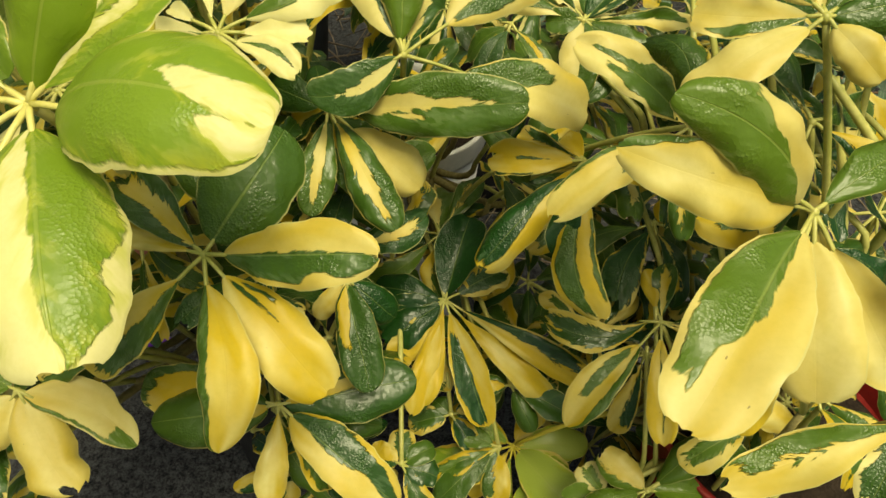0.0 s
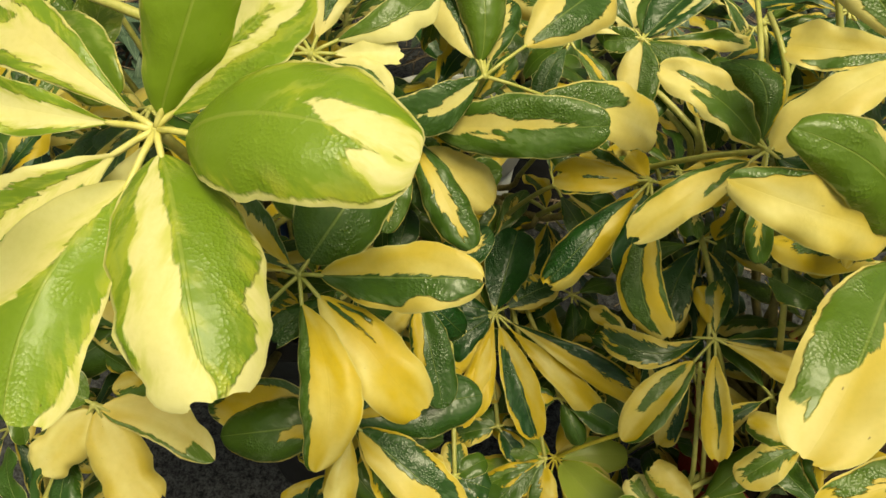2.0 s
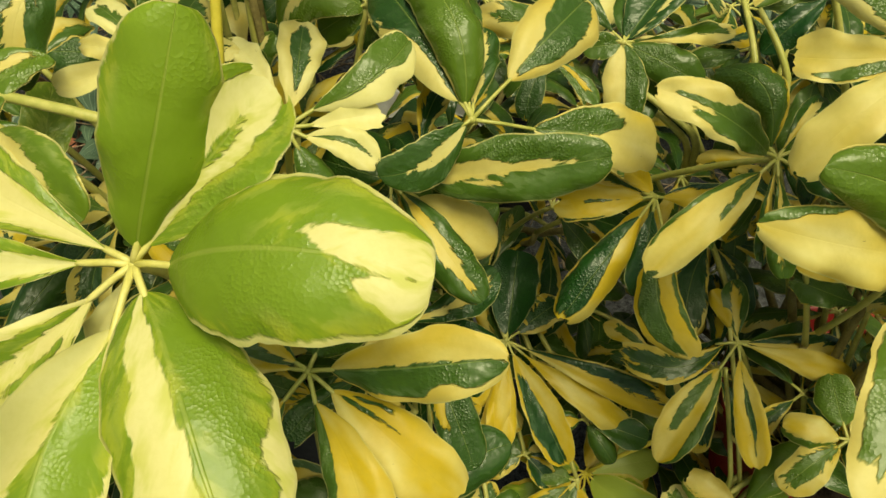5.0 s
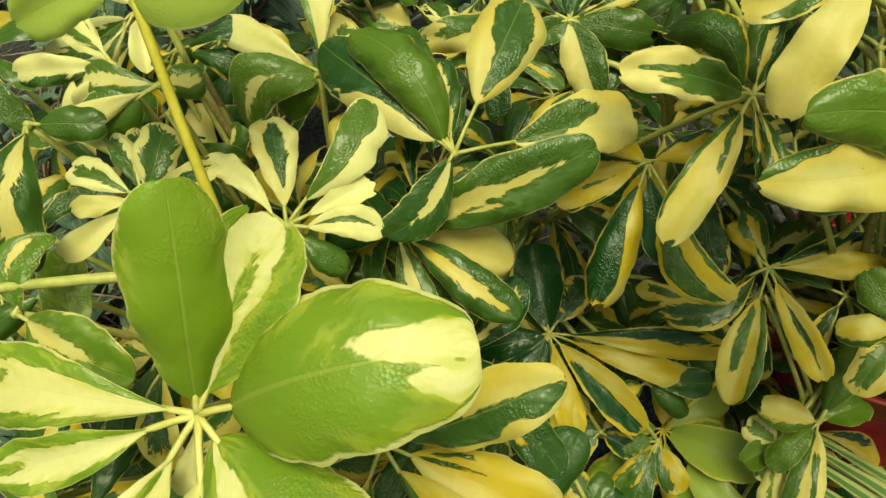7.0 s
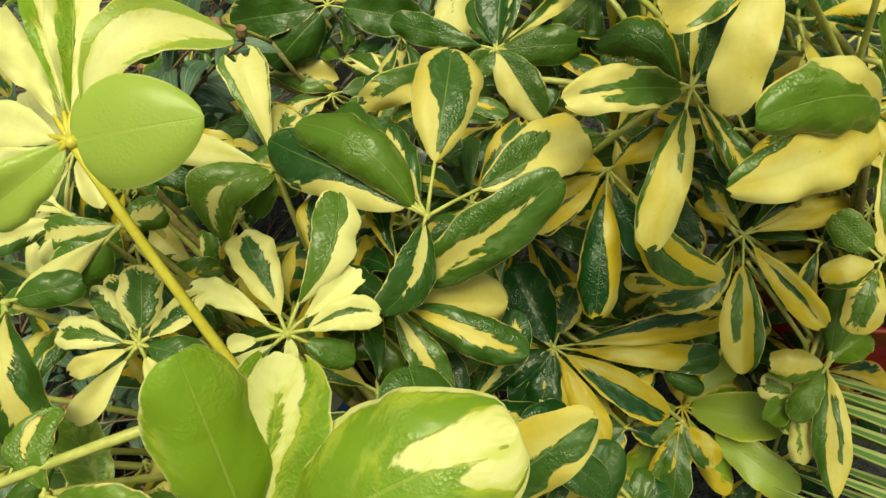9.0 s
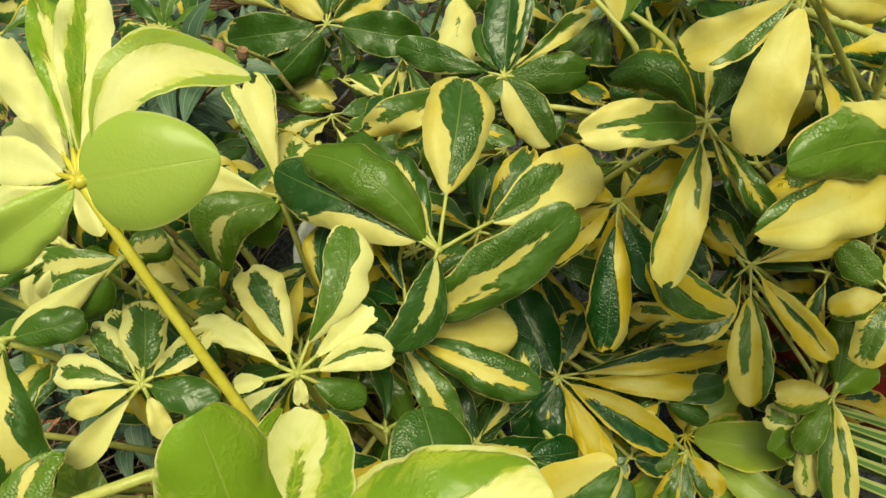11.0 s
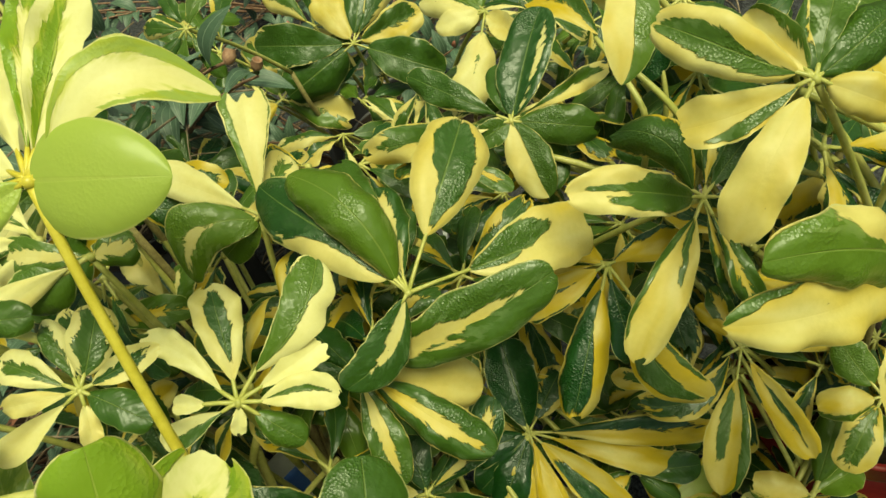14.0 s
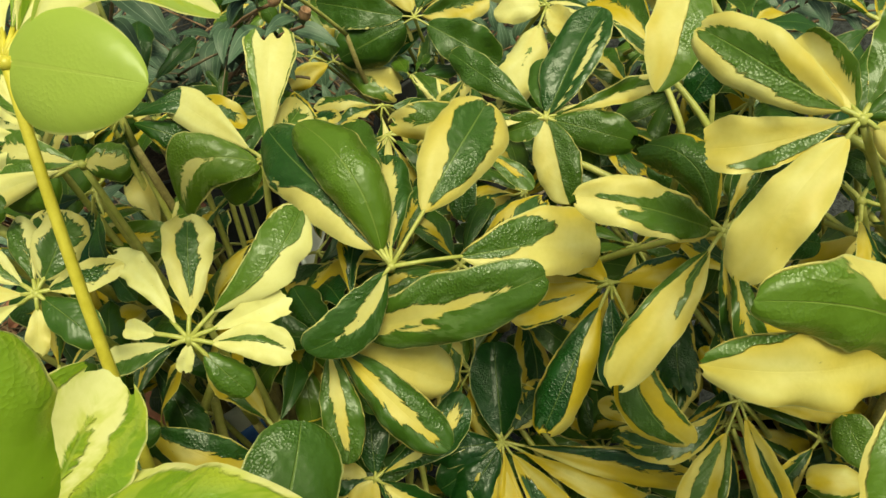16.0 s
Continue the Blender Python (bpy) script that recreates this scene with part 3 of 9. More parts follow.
tagged(added_wall_north, "plain dark grey plastered wall added beyond the plants to close the horizon", "wall", kind="structure")
tagged(ground, "dark grey gritty ground under the plant pots", "ground", kind="structure")


def pot(at, top, height, radius, material, label, category="plant pot", ribs=False):
    """A tapered plant pot with a rolled rim, open at the top and filled with soil."""
    ob = thing("plant_pot", (at[0], at[1], top - height), label, category, "plant pots")
    t, r, h = 0.004, radius, height
    bm = bmesh.new()
    lathe(bm, [(0.001, 0.0), (r * 0.72, 0.0), (r * 0.74, 0.004), (r * 0.93, h - 0.030), (r * 0.93 - t, h - 0.030), (r * 0.72, 0.008), (0.001, 0.008)], 48)
    part("wall", bm, material, ob)
    bm = bmesh.new()
    lathe(bm, [(r * 0.93 - t, h - 0.0305), (r * 0.97, h - 0.032), (r * 0.985, h - 0.026), (r * 0.99, h - 0.006), (r, h - 0.002), (r * 0.995, h), (r * 0.95, h), (r * 0.935, h - 0.006), (r * 0.93 - t, h - 0.0305)], 48)
    part("rim", bm, material, ob)
    bm = bmesh.new()
    rnd = random.Random(int(radius * 9999))
    rings, n = 7, 30
    rows = [[bm.verts.new((0, 0, h - 0.030))]]
    for i in range(1, rings + 1):
        rr = (r * 0.90) * i / rings
        rows.append([bm.verts.new((rr * math.cos(6.2832 * k / n), rr * math.sin(6.2832 * k / n), h - 0.034 + rnd.uniform(-0.004, 0.005))) for k in range(n)])
    for k in range(n):
        bm.faces.new((rows[0][0], rows[1][k], rows[1][(k + 1) % n]))
    for a, b in zip(rows[1:], rows[2:]):
        for k in range(n):
            bm.faces.new((a[k], b[k], b[(k + 1) % n], a[(k + 1) % n]))
    part("soil", bm, SOIL, ob, "dark crumbly potting soil")
    return ob


WHITE = plain_material("white_plastic", (0.62, 0.63, 0.62), (0.78, 0.78, 0.76), 14.0, 0.35, 0.1, 0.0005)
RED = plain_material("red_plastic", (0.20, 0.010, 0.010), (0.28, 0.02, 0.016), 14.0, 0.4, 0.1, 0.0005)
CLAY = plain_material("fired_clay", (0.40, 0.14, 0.08), (0.52, 0.23, 0.15), 22.0, 0.8, 0.4, 0.001)
BLACK = plain_material("black_plastic", (0.012, 0.012, 0.013), (0.03, 0.03, 0.032), 18.0, 0.45, 0.15, 0.0006)
BLUE = plain_material("blue_print", (0.05, 0.13, 0.45), (0.08, 0.20, 0.55), 20.0, 0.4, 0.1, 0.0005)

pot((-0.03, 0.70), 0.36, 0.36, 0.095, WHITE, "round white plastic plant pot under dense leaves")
pot((0.33, 0.35), 0.30, 0.30, 0.12, RED, "dark red plastic plant pot in shade")
pot((-0.16, 0.46), 0.36, 0.36, 0.09, BLACK, "black plastic nursery pot in shade")
pot((0.12, 1.00), 0.26, 0.26, 0.13, BLACK, "wide black plastic nursery pot farther back")
pot((-0.30, 1.10), 0.30, 0.30, 0.12, BLACK, "black plastic pot behind small-leaved twigs")
pot((-0.50, 0.80), 0.24, 0.24, 0.13, CLAY, "terracotta clay pot under thin twigs")

pot((-0.44, 0.10), 0.28, 0.28, 0.10, BLACK, "black plastic nursery pot beside dark ground")
corner = shrub((-0.44, 0.10, 0.245), "variegated umbrella shrub with drooping yellow leaves over dark ground")
left = shrub((-0.16, 0.46, 0.325), "tall variegated umbrella shrub with bright cream and light green young leaves")
center = shrub((-0.04, 0.66, 0.325), "dense variegated umbrella shrub with dark green and yellow leaves")
right = shrub((0.33, 0.35, 0.265), "variegated umbrella shrub with broad yellow leaves above a red pot")
far = shrub((0.12, 1.00, 0.225), "variegated umbrella shrub with grey-green leaves standing farther back")

whorl(left, (-0.161, 0.256, 0.677), 0.8, 0.08, True, [
    ('green_cream_end', 11.1, -3.6, 2.4, 6.0, 26, 0.13, 0.17, -0.02, 0.02),
    ('half_green_down', 4.5, -10.9, -3.1, 5.7, -3, 0.1, 0.08, 0, -0.1),
    ('green_along_low_side', -2.6, -11.8, -3.9, 4.5, -36, 0.2, 0.05, 0.1, 0.08),
    ('streaked_lime', -7.2, -4.1, -3, 2.9, -51, 0.2, 0.06, 0, 0.08),
    ('green_edged', -8.9, 1.2, 0, 2.4, -45, 0.2, 0.06, 0, 0.08),
    ('green_edged', -8.7, 5.1, 2.2, 3.4, -28, 0.1, 0.06, 0, 0.08),
    ('bright_green', 3.7, 3, 8.7, 3.9, 56, 0.07, 0.06, 0, -0.2),
    ('cream_with_sliver', 6.1, 3.1, 5.8, 4.1, 47, 0.1, 0.0, 0, 0.08),
    ('y', -2.6, -1.1, -3.4, 1.2, -63, 0.12, 0.06, 0, 0.08),
], girth=1.3)
whorl(left, (-0.112, 0.265, 0.578), 0.15, 0.8, True, [
    ('green_low_half', 9.5, -2.1, 3, 3.4, 44, 0.12, 0.1, 0, 0.08),
    ('yellow_few_streaks', 7, -5.4, -4.3, 3.5, 18, 0.15, 0.06, 0, 0.08),
    ('yellow_green_side', 1.7, -8.3, -5.6, 3.1, 15, 0.15, 0.2, -0.19, 0.2),
    ('g', 3.6, 6.1, 3.7, 5.0, 36, 0.1, 0.05, 0, 0.08),
    ('c', -5.3, 3.9, 1.6, 2.9, -20, 0.1, 0.06, 0, 0.08),
    ('y', -5.3, 1.4, 0.2, 1.5, -35, 0.12, 0.06, 0, 0.08),
    ('L', -6, -4.5, -4.3, 3, -45, 0.2, 0.06, 0, 0.08),
    ('g', -4.6, 3.7, -0.6, 1.8, -24, 0.12, 0.06, 0, 0.08),
])
whorl(center, (-0.066, 0.401, 0.574), 0.1, 0.63, True, [
    ('rib_wedge', 12.7, -3.2, 3.6, 4.0, 57, 0.14, 0.1, 0, 0.08),
    ('cream_heart', 5, -7.2, -3.7, 2.8, 21, 0.1, 0.06, 0, 0.08),
    ('cream_heart', -0.7, -5.9, -4.1, 2.4, -16, 0.1, 0.06, 0, 0.08),
    ('g', -4.9, 2.8, -0, 2.7, -46, 0.12, 0.06, 0, 0.08),
    ('yellow_plain', 6.3, -2.9, -4, 3.5, 41, 0.25, 0.06, 0, 0.08),
    ('c', 2.3, -3.2, -4.7, 2.3, 19, 0.12, 0.06, 0, 0.08),
    ('g', -1.5, 4.5, 0.4, 2.3, -8, 0.12, 0.06, 0, 0.08),
])
whorl(center, (-0.016, 0.399, 0.619), 0.14, 0.36, True, [
    ('bright_green', -2.8, 8.7, 4.6, 3.4, -11, 0.1, 0.14, 0.1, -0.4),
    ('cream_low_root', -4.8, 10.3, 3.7, 4.0, -16, 0.12, 0.1, 0, -0.2),
    ('g', -0.6, 9.8, 3.0, 3.5, -2, 0.12, 0.12, 0, 0.08),
    ('green_right_of_rib', 8.3, 8.5, 2.3, 4.5, 29, 0.3, 0.1, 0, 0.08),
    ('cream_spine', -5.6, -2.6, -1.5, 3.0, -60, 0.06, 0.06, -0.12, 0.08),
    ('green_root_yellow_end', 12.4, 1.6, -4.7, 4.2, 41, 0.3, 0.12, 0, 0.08),
    ('c', 1.4, 8.1, 1.0, 3.0, 8, 0.12, 0.06, 0, 0.08),
])
whorl(left, (-0.116, 0.367, 0.647), 0.2, 0.2, True, [
    ('cream_green_core', 1.2, 5.7, 2.7, 2.5, 22, 0.16, 0.08, 0, 0.08),
    ('green_left_cream_right', 6.7, 4.1, 2.2, 2.7, 41, 0.2, 0.1, 0.1, 0.08),
    ('cream_notched', 5.4, 0.7, 0.1, 1.7, 40, 0.2, 0.05, 0, 0.08),
    ('cream_fine_core', 4.6, -1.8, -1.3, 1.9, 29, 0.2, 0.06, -0.1, 0.08),
    ('cream_notched', -3.2, 5.2, 2.1, 1.7, -6, 0.15, 0.06, 0.08, 0.08),
    ('L', -4.4, 0.5, -0.6, 1.5, -39, 0.18, 0.06, 0, 0.08),
    ('y', -0.8, -0.9, -1.2, 0.8, -38, 0.12, 0.06, 0, 0.08),
    ('g', 1.8, -2.1, -2.8, 1.7, 12, 0.25, 0.06, 0, 0.08),
    ('y', -3, 1.5, 0.5, 1, -27, 0.5, 0.06, 0, 0.08),
])
whorl(left, (-0.181, 0.403, 0.671), 0.15, 0.25, False, [
    ('m', 2.3, 3.4, 1.5, 2.4, 44, 0.16, 0.1, 0, 0.08),
    ('L', -0.6, 4.2, 1.7, 1.4, 20, 0.14, 0.06, 0, 0.08),
    ('n', 4.3, 0.3, -0.1, 1.5, 46, 0.12, 0.06, 0, 0.08),
    ('n', -3.5, 3.6, 1.2, 1.9, -12, 0.18, 0.06, 0, 0.08),
    ('y', -4.3, 1.6, 0, 1.3, -36, 0.14, 0.06, 0, 0.08),
    ('y', -5.5, -0.4, -1.2, 1.6, -51, 0.14, 0.06, 0, 0.08),
    ('y', -0.7, -2.3, -1.9, 1.1, -36, 0.2, 0.06, 0, 0.08),
    ('g', 2.6, -2.8, -1.5, 2, 10, 0.08, 0.06, 0, 0.08),
    ('m', 0.3, 5.1, 0.9, 1.7, 31, 0.12, 0.06, 0, 0.08),
])
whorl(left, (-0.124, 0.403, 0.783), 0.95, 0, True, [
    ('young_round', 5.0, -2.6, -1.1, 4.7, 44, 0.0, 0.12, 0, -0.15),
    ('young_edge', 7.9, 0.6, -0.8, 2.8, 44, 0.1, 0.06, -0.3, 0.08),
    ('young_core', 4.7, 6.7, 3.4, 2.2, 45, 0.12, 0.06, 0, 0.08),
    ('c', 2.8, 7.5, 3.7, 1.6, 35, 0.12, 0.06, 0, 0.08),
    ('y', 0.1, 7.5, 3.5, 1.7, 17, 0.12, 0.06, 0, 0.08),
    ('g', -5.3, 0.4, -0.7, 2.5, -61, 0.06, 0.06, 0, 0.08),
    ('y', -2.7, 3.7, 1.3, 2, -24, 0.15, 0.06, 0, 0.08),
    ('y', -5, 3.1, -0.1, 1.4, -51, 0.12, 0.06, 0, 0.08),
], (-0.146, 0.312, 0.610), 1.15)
whorl(left, (-0.072, 0.493, 0.642), 0.3, 0.3, False, [
    ('cream_wide_end', 2.8, 6.2, 4.9, 3.1, 25, 0.06, 0.05, 0, 0.08),
    ('n', 3.1, 4, 0.3, 2.2, 41, 0.12, 0.06, 0, 0.08),
    ('grey_smear', -6.0, 0.3, -1.9, 3.9, -52, 0.06, 0.14, 0.30, -0.3),
    ('y', -5.2, 7.1, 2.1, 2.5, -25, 0.12, 0.06, 0, 0.08),
    ('g', -3.5, 1, -2.4, 2.5, -64, 0.12, 0.06, 0, 0.08),
])
whorl(far, (0.076, 0.885, 0.486), 0.2, 0.56, False, [
    ('G', -10.3, 6, 2.1, 5.2, -55, 0.1, 0.06, 0, 0.08),
    ('G', 7.6, -7.3, -4.2, 5.2, 46, 0.15, 0.06, 0, 0.08),
    ('y', -0.7, 7.5, 3.6, 4, -13, 0.1, 0.06, 0, 0.08),
    ('L', 8.9, -0.3, -0.1, 4.1, 59, 0.1, 0.06, 0, 0.08),
    ('g', 5.5, 7.3, 3.9, 4, 29, 0.12, 0.06, 0, 0.08),
    ('m', 8.4, 5.6, 3.2, 3.3, 45, 0.12, 0.06, 0, 0.08),
    ('g', -9.6, 1, -2.8, 6, -60, 0.12, 0.06, 0, 0.08),
])
whorl(far, (-0.029, 0.926, 0.439), 0.2, 0.6, False, [
    ('R', 7, -6.1, -3.5, 4.2, 42, 0.08, 0.06, 0, 0.08),
    ('g', 7.1, 3.9, 2.1, 4.2, 51, 0.12, 0.06, 0, 0.08),
    ('g', 0.7, 5.6, 2.6, 4.3, 7, 0.12, 0.06, 0, 0.08),
    ('L', 0.2, 9.1, 4.5, 3.6, 2, 0.12, 0.06, 0, 0.08),
    ('y', -6.5, -0.4, -1.3, 2.8, -58, 0.12, 0.06, 0, 0.08),
])
whorl(far, (0.118, 0.540, 0.570), 0.12, 0.36, False, [
    ('blue_green_band', 7.1, 6.4, 3.5, 4.2, 2, 0.04, 0.05, 0, 0.42),
    ('g', 5.8, -3.2, -2, 3.1, 49, 0.08, 0.06, 0, 0.08),
    ('L', 9, 0.2, 0.1, 1.7, 48, 0.1, 0.06, 0, 0.08),
    ('m', 3.4, -0.4, -0.6, 1.7, 51, 0.12, 0.06, 0, 0.08),
    ('G', -3, 0.4, -0.6, 2.2, -48, 0.06, 0.06, 0, 0.08),
    ('cream_grey_fold', -0.3, -5.0, -4.2, 3.4, 16, 0.02, 0.06, 0, 0.08),
    ('G', -4.9, 7.2, 3.1, 2.6, -39, 0.1, 0.06, 0, 0.08),
    ('g', 1.9, 5.2, 1.4, 2.6, 1, 0.12, 0.06, 0, 0.08),
    ('R', -11.1, 4, 0.8, 2.9, -50, 0.08, 0.06, 0, 0.08),
    ('g', 3.1, -1.8, -3.6, 2.6, 53, 0.12, 0.06, 0, 0.08),
])
whorl(far, (0.172, 0.686, 0.571), 0.3, 0.38, False, [
    ('Y', -5.9, -5.8, -4.3, 3.8, -24, 0.2, 0.06, 0, 0.08),
    ('y', -4.5, 1.5, -0.1, 2.6, -40, 0.12, 0.06, 0, 0.08),
    ('y', 0.4, -5.1, -0.4, 2.3, 31, 0.06, 0.06, 0, 0.08),
    ('g', -0.8, 4.3, 1.8, 3.1, -29, 0.12, 0.06, 0, 0.08),
    ('r', -4.6, 4.1, 1.4, 2.4, -40, 0.12, 0.06, 0, 0.08),
])
whorl(right, (0.171, 0.439, 0.710), 0.6, 0.48, False, [
    ('cream_green_fold', -3.8, -3.8, -3.1, 3.0, -22, 0.05, 0.06, 0, 0.08),
    ('y', -4.1, 2.4, 0.7, 2, -61, 0.12, 0.06, 0, 0.08),
    ('y', -1.7, 1.5, -1.7, 1.7, -71, 0.12, 0.06, 0, 0.08),
])
whorl(center, (0.161, 0.371, 0.597), 0.1, 0.68, True, [
    ('green_root_islands', -7.8, 1.6, 4.5, 2.8, -42, 0.08, 0.1, 0, 0.08),
    ('G', -2.5, 5.9, 2.5, 2.8, -37, 0.1, 0.12, 0.24, -0.2),
    ('c', 3.7, 3.4, 1.6, 1.4, 6, 0.1, 0.06, 0, 0.08),
    ('g', 6.3, 2.7, 0.5, 2.6, 21, 0.12, 0.06, 0, 0.08),
    ('yellow_dark_root', -8.6, -5.2, -3.3, 2.6, -16, 0.12, 0.1, 0, 0.08),
    ('c', -0.6, -5.9, -4.0, 1.6, 20, 0.12, 0.06, 0, 0.08),
    ('c', -1.4, -4.6, -4.3, 1.1, 14, 0.1, 0.06, 0, 0.08),
    ('g', 5.5, -1.1, -2.3, 2.4, 45, 0.12, 0.06, 0, 0.08),
])
whorl(right, (0.186, 0.328, 0.695), 0.2, 0.44, True, [
    ('white_frayed_core', -4.4, 5.7, 2.6, 2.8, -52, 0.1, 0.08, 0, 0.08),
    ('cream_low_band', -5.4, 2.6, -1.5, 2.5, -45, 0.1, 0.05, -0.05, 0.08),
    ('yellow_plain', -6.2, -2.4, -4.6, 2.7, -12, 0.1, 0.1, 0, -0.1),
    ('y', 2.6, -2.5, -1.7, 2.1, 55, 0.15, 0.06, 0, 0.08),
    ('r', -0.4, 4.1, 1.7, 2.2, -40, 0.1, 0.06, 0, 0.08),
    ('g', 5.6, 0.9, 0.4, 2.7, 33, 0.05, 0.06, 0, 0.08),
    ('g', 4.5, 3.6, 1.8, 2.2, 4, 0.1, 0.06, 0, 0.08),
], (0.262, 0.318, 0.500))
whorl(right, (0.184, 0.260, 0.634), 0.35, 0.6, True, [
    ('yellow_upper_root', -8.0, 0.5, 5.8, 3.4, -61, 0.1, 0.17, 0.09, -0.25),
    ('yellow_green_tip', -9.8, 0.5, 2.9, 3.3, -52, 0.1, 0.1, -0.02, 0.08),
    ('broad_green_upper', -7.6, -10.5, -2.2, 4.7, 0, 0.1, 0.08, 0, -0.1),
    ('yellow_plain', 0.2, -6.9, -5.6, 4.2, 29, 0.15, 0.06, 0, 0.08),
    ('y', 4.6, -5.9, -5.4, 3.4, 51, 0.2, 0.06, 0, 0.08),
    ('y', -2.7, -7.2, -8.0, 2.3, 12, 0.4, 0.06, 0, 0.08),
    ('g', 4.9, 3.4, 1.5, 2.4, 18, 0.1, 0.06, 0, 0.08),
    ('y', 2.5, -2.2, -4.8, 1.6, 63, 0.12, 0.06, 0, 0.08),
], (0.262, 0.270, 0.440))
whorl(center, (0.110, 0.403, 0.539), 0.05, 0.95, False, [
    ('yellow_gnawed', -6.8, 0.9, -1, 2.7, -37, 0.1, 0.06, 0, 0.08),
    ('l', 5.8, -0.4, -0.5, 2.3, 35, 0.06, 0.06, 0, 0.08),
    ('green_left_yellow_right', -7.1, -5.6, -5.5, 3.0, -15, 0.15, 0.06, 0, 0.08),
    ('cream_stripe_between', 1.5, -8.6, -7, 3.3, 21, 0.2, 0.06, 0.15, 0.08),
    ('g', -1.5, -4.6, -5, 2.3, 5, 0.12, 0.06, 0, 0.08),
    ('y', -1, 3.1, -0.1, 1.5, -28, 0.12, 0.06, 0, 0.08),
    ('y', -2, -0.6, -4, 1.8, -31, 0.12, 0.06, 0, 0.08),
    ('R', -4.3, 4, -1, 1.6, -37, 0.12, 0.06, 0, 0.08),
])
whorl(center, (0.019, 0.413, 0.364), 0, 0.92, False, [
    ('L', 14, -6.5, -3.4, 2.7, 28, 0.1, 0.06, 0, 0.08),
    ('green_belly', 4.2, -9, -6, 3.2, 17, 0.1, 0.06, 0, 0.08),
    ('y', -2.4, -8.7, -5.2, 2.5, -1, 0.1, 0.06, 0, 0.08),
    ('g', -5.2, -3.5, -2.6, 3.3, -19, 0.08, 0.06, 0, 0.08),
    ('g', -6.4, 1.4, -0.2, 3, -28, 0.08, 0.06, 0, 0.08),
    ('g', 2, 7.4, 3.2, 4.3, 1, 0.06, 0.06, 0, 0.08),
    ('g', -6, -1.5, -1.6, 3.5, -37, 0.06, 0.06, 0, 0.08),
    ('y', -4.6, -4.8, -3.3, 3, -25, 0.06, 0.06, 0, 0.08),
    ('y', -1.7, -8, -4.8, 2.7, -7, 0.05, 0.06, 0, 0.08),
    ('m', 5.6, 4, -0.1, 3.1, 20, 0.2, 0.06, 0, 0.08),
    ('y', 10.3, -7.4, -5.7, 2.5, 26, 0.12, 0.06, 0, 0.08),
])
whorl(right, (0.189, 0.361, 0.414), 0.1, 0.84, False, [
    ('y', 8.5, -3, -1.8, 2.2, 33, 0.08, 0.06, 0, 0.08),
    ('L', 8.9, -0.7, -1.1, 2.3, 28, 0.06, 0.06, 0, 0.08),
    ('c', 1, 4.8, 1.8, 2, -18, 0.06, 0.06, 0, 0.08),
    ('m', -9.3, 0.7, -0.6, 2.9, -26, 0.1, 0.06, -0.2, 0.08),
    ('cream_stripe_low', -7.4, -7, -4.5, 3.2, -1, 0.22, 0.1, 0, 0.08),
    ('cream_fine_core', 0, -8.2, -4.8, 2.4, 23, 0.12, 0.06, 0, 0.08),
    ('g', 7.2, 1.1, -1.8, 2.3, 26, 0.12, 0.06, 0, 0.08),
    ('y', -0.9, 4.2, 1.5, 1.4, -28, 0.12, 0.06, 0, 0.08),
])
whorl(right, (0.093, 0.349, 0.222), 1, 0.9, False, [
    ('lime_leaf', 6.3, -7.2, -0.6, 4.6, 20, 0.08, 0.06, 0, 0.08),
    ('lime_leaf', 2.6, -11.8, -3.6, 3.9, 14, 0.3, 0.06, 0, 0.08),
    ('lime_leaf', 7.4, 0.8, -0.2, 3.6, 18, 0.08, 0.06, 0, 0.08),
    ('y', 3.0, 4.5, 1.8, 2.8, 1, 0.08, 0.06, 0, 0.08),
    ('m', -6.2, 3.3, 0.8, 3.1, -21, 0.08, 0.06, 0, 0.08),
    ('y', -4.2, -4.0, -2.8, 2.3, -6, 0.08, 0.06, 0, 0.08),
    ('m', -9.2, -2.0, -2.0, 3.3, -15, 0.1, 0.06, 0, 0.08),
    ('L', -2.1, -7.8, -4.6, 2.8, 6, 0.1, 0.06, 0, 0.08),
    ('m', 5.4, -1.9, -1.3, 2.2, 21, 0.1, 0.06, 0, 0.08),
])
whorl(corner, (-0.246, 0.245, 0.465), 0.3, 0.55, False, [
    ('yellow_wavy', 4.4, -4.9, -3.4, 3.6, 5, 0.05, -0.08, 0.06, -0.1),
    ('yellow_curled', 7.7, -2.4, -1.8, 3.0, 15, 0.05, -0.06, -0.12, 0.2),
    ('g', 4.5, 0.5, -2.5, 2.2, 28, 0.12, 0.06, 0, 0.08),
    ('g', -4, 1.6, 0.3, 3.2, -15, 0.12, 0.06, 0, 0.08),
    ('yellow_wavy', -2.9, -3.6, -2.6, 3.2, -30, 0.08, 0.06, 0, 0.08),
])
whorl(left, (-0.092, 0.263, 0.431), 0.12, 0.85, False, [
    ('green_root_streak', 9.2, 2.4, 0.1, 4.3, 31, 0.04, 0.06, 0, 0.08),
    ('green_smeared_root', -8.6, -1.1, -1.3, 4.1, -32, 0.08, 0.1, 0, 0.08),
    ('y', -0.1, -5.4, -3.8, 2.2, -13, 0.06, 0.06, 0, 0.08),
    ('cream_green_side', 8.4, -5.1, -3.6, 3.7, 18, 0.1, 0.06, 0, 0.08),
    ('mottled_green_rim', -9.9, 1.4, -0.9, 4.0, -27, 0.15, 0.06, 0, 0.08),
    ('y', -7, 1.5, -1.5, 2.3, -29, 0.12, 0.06, 0, 0.08),
    ('m', 3.7, -3.3, -5.4, 2.3, 13, 0.12, 0.06, 0, 0.08),
])
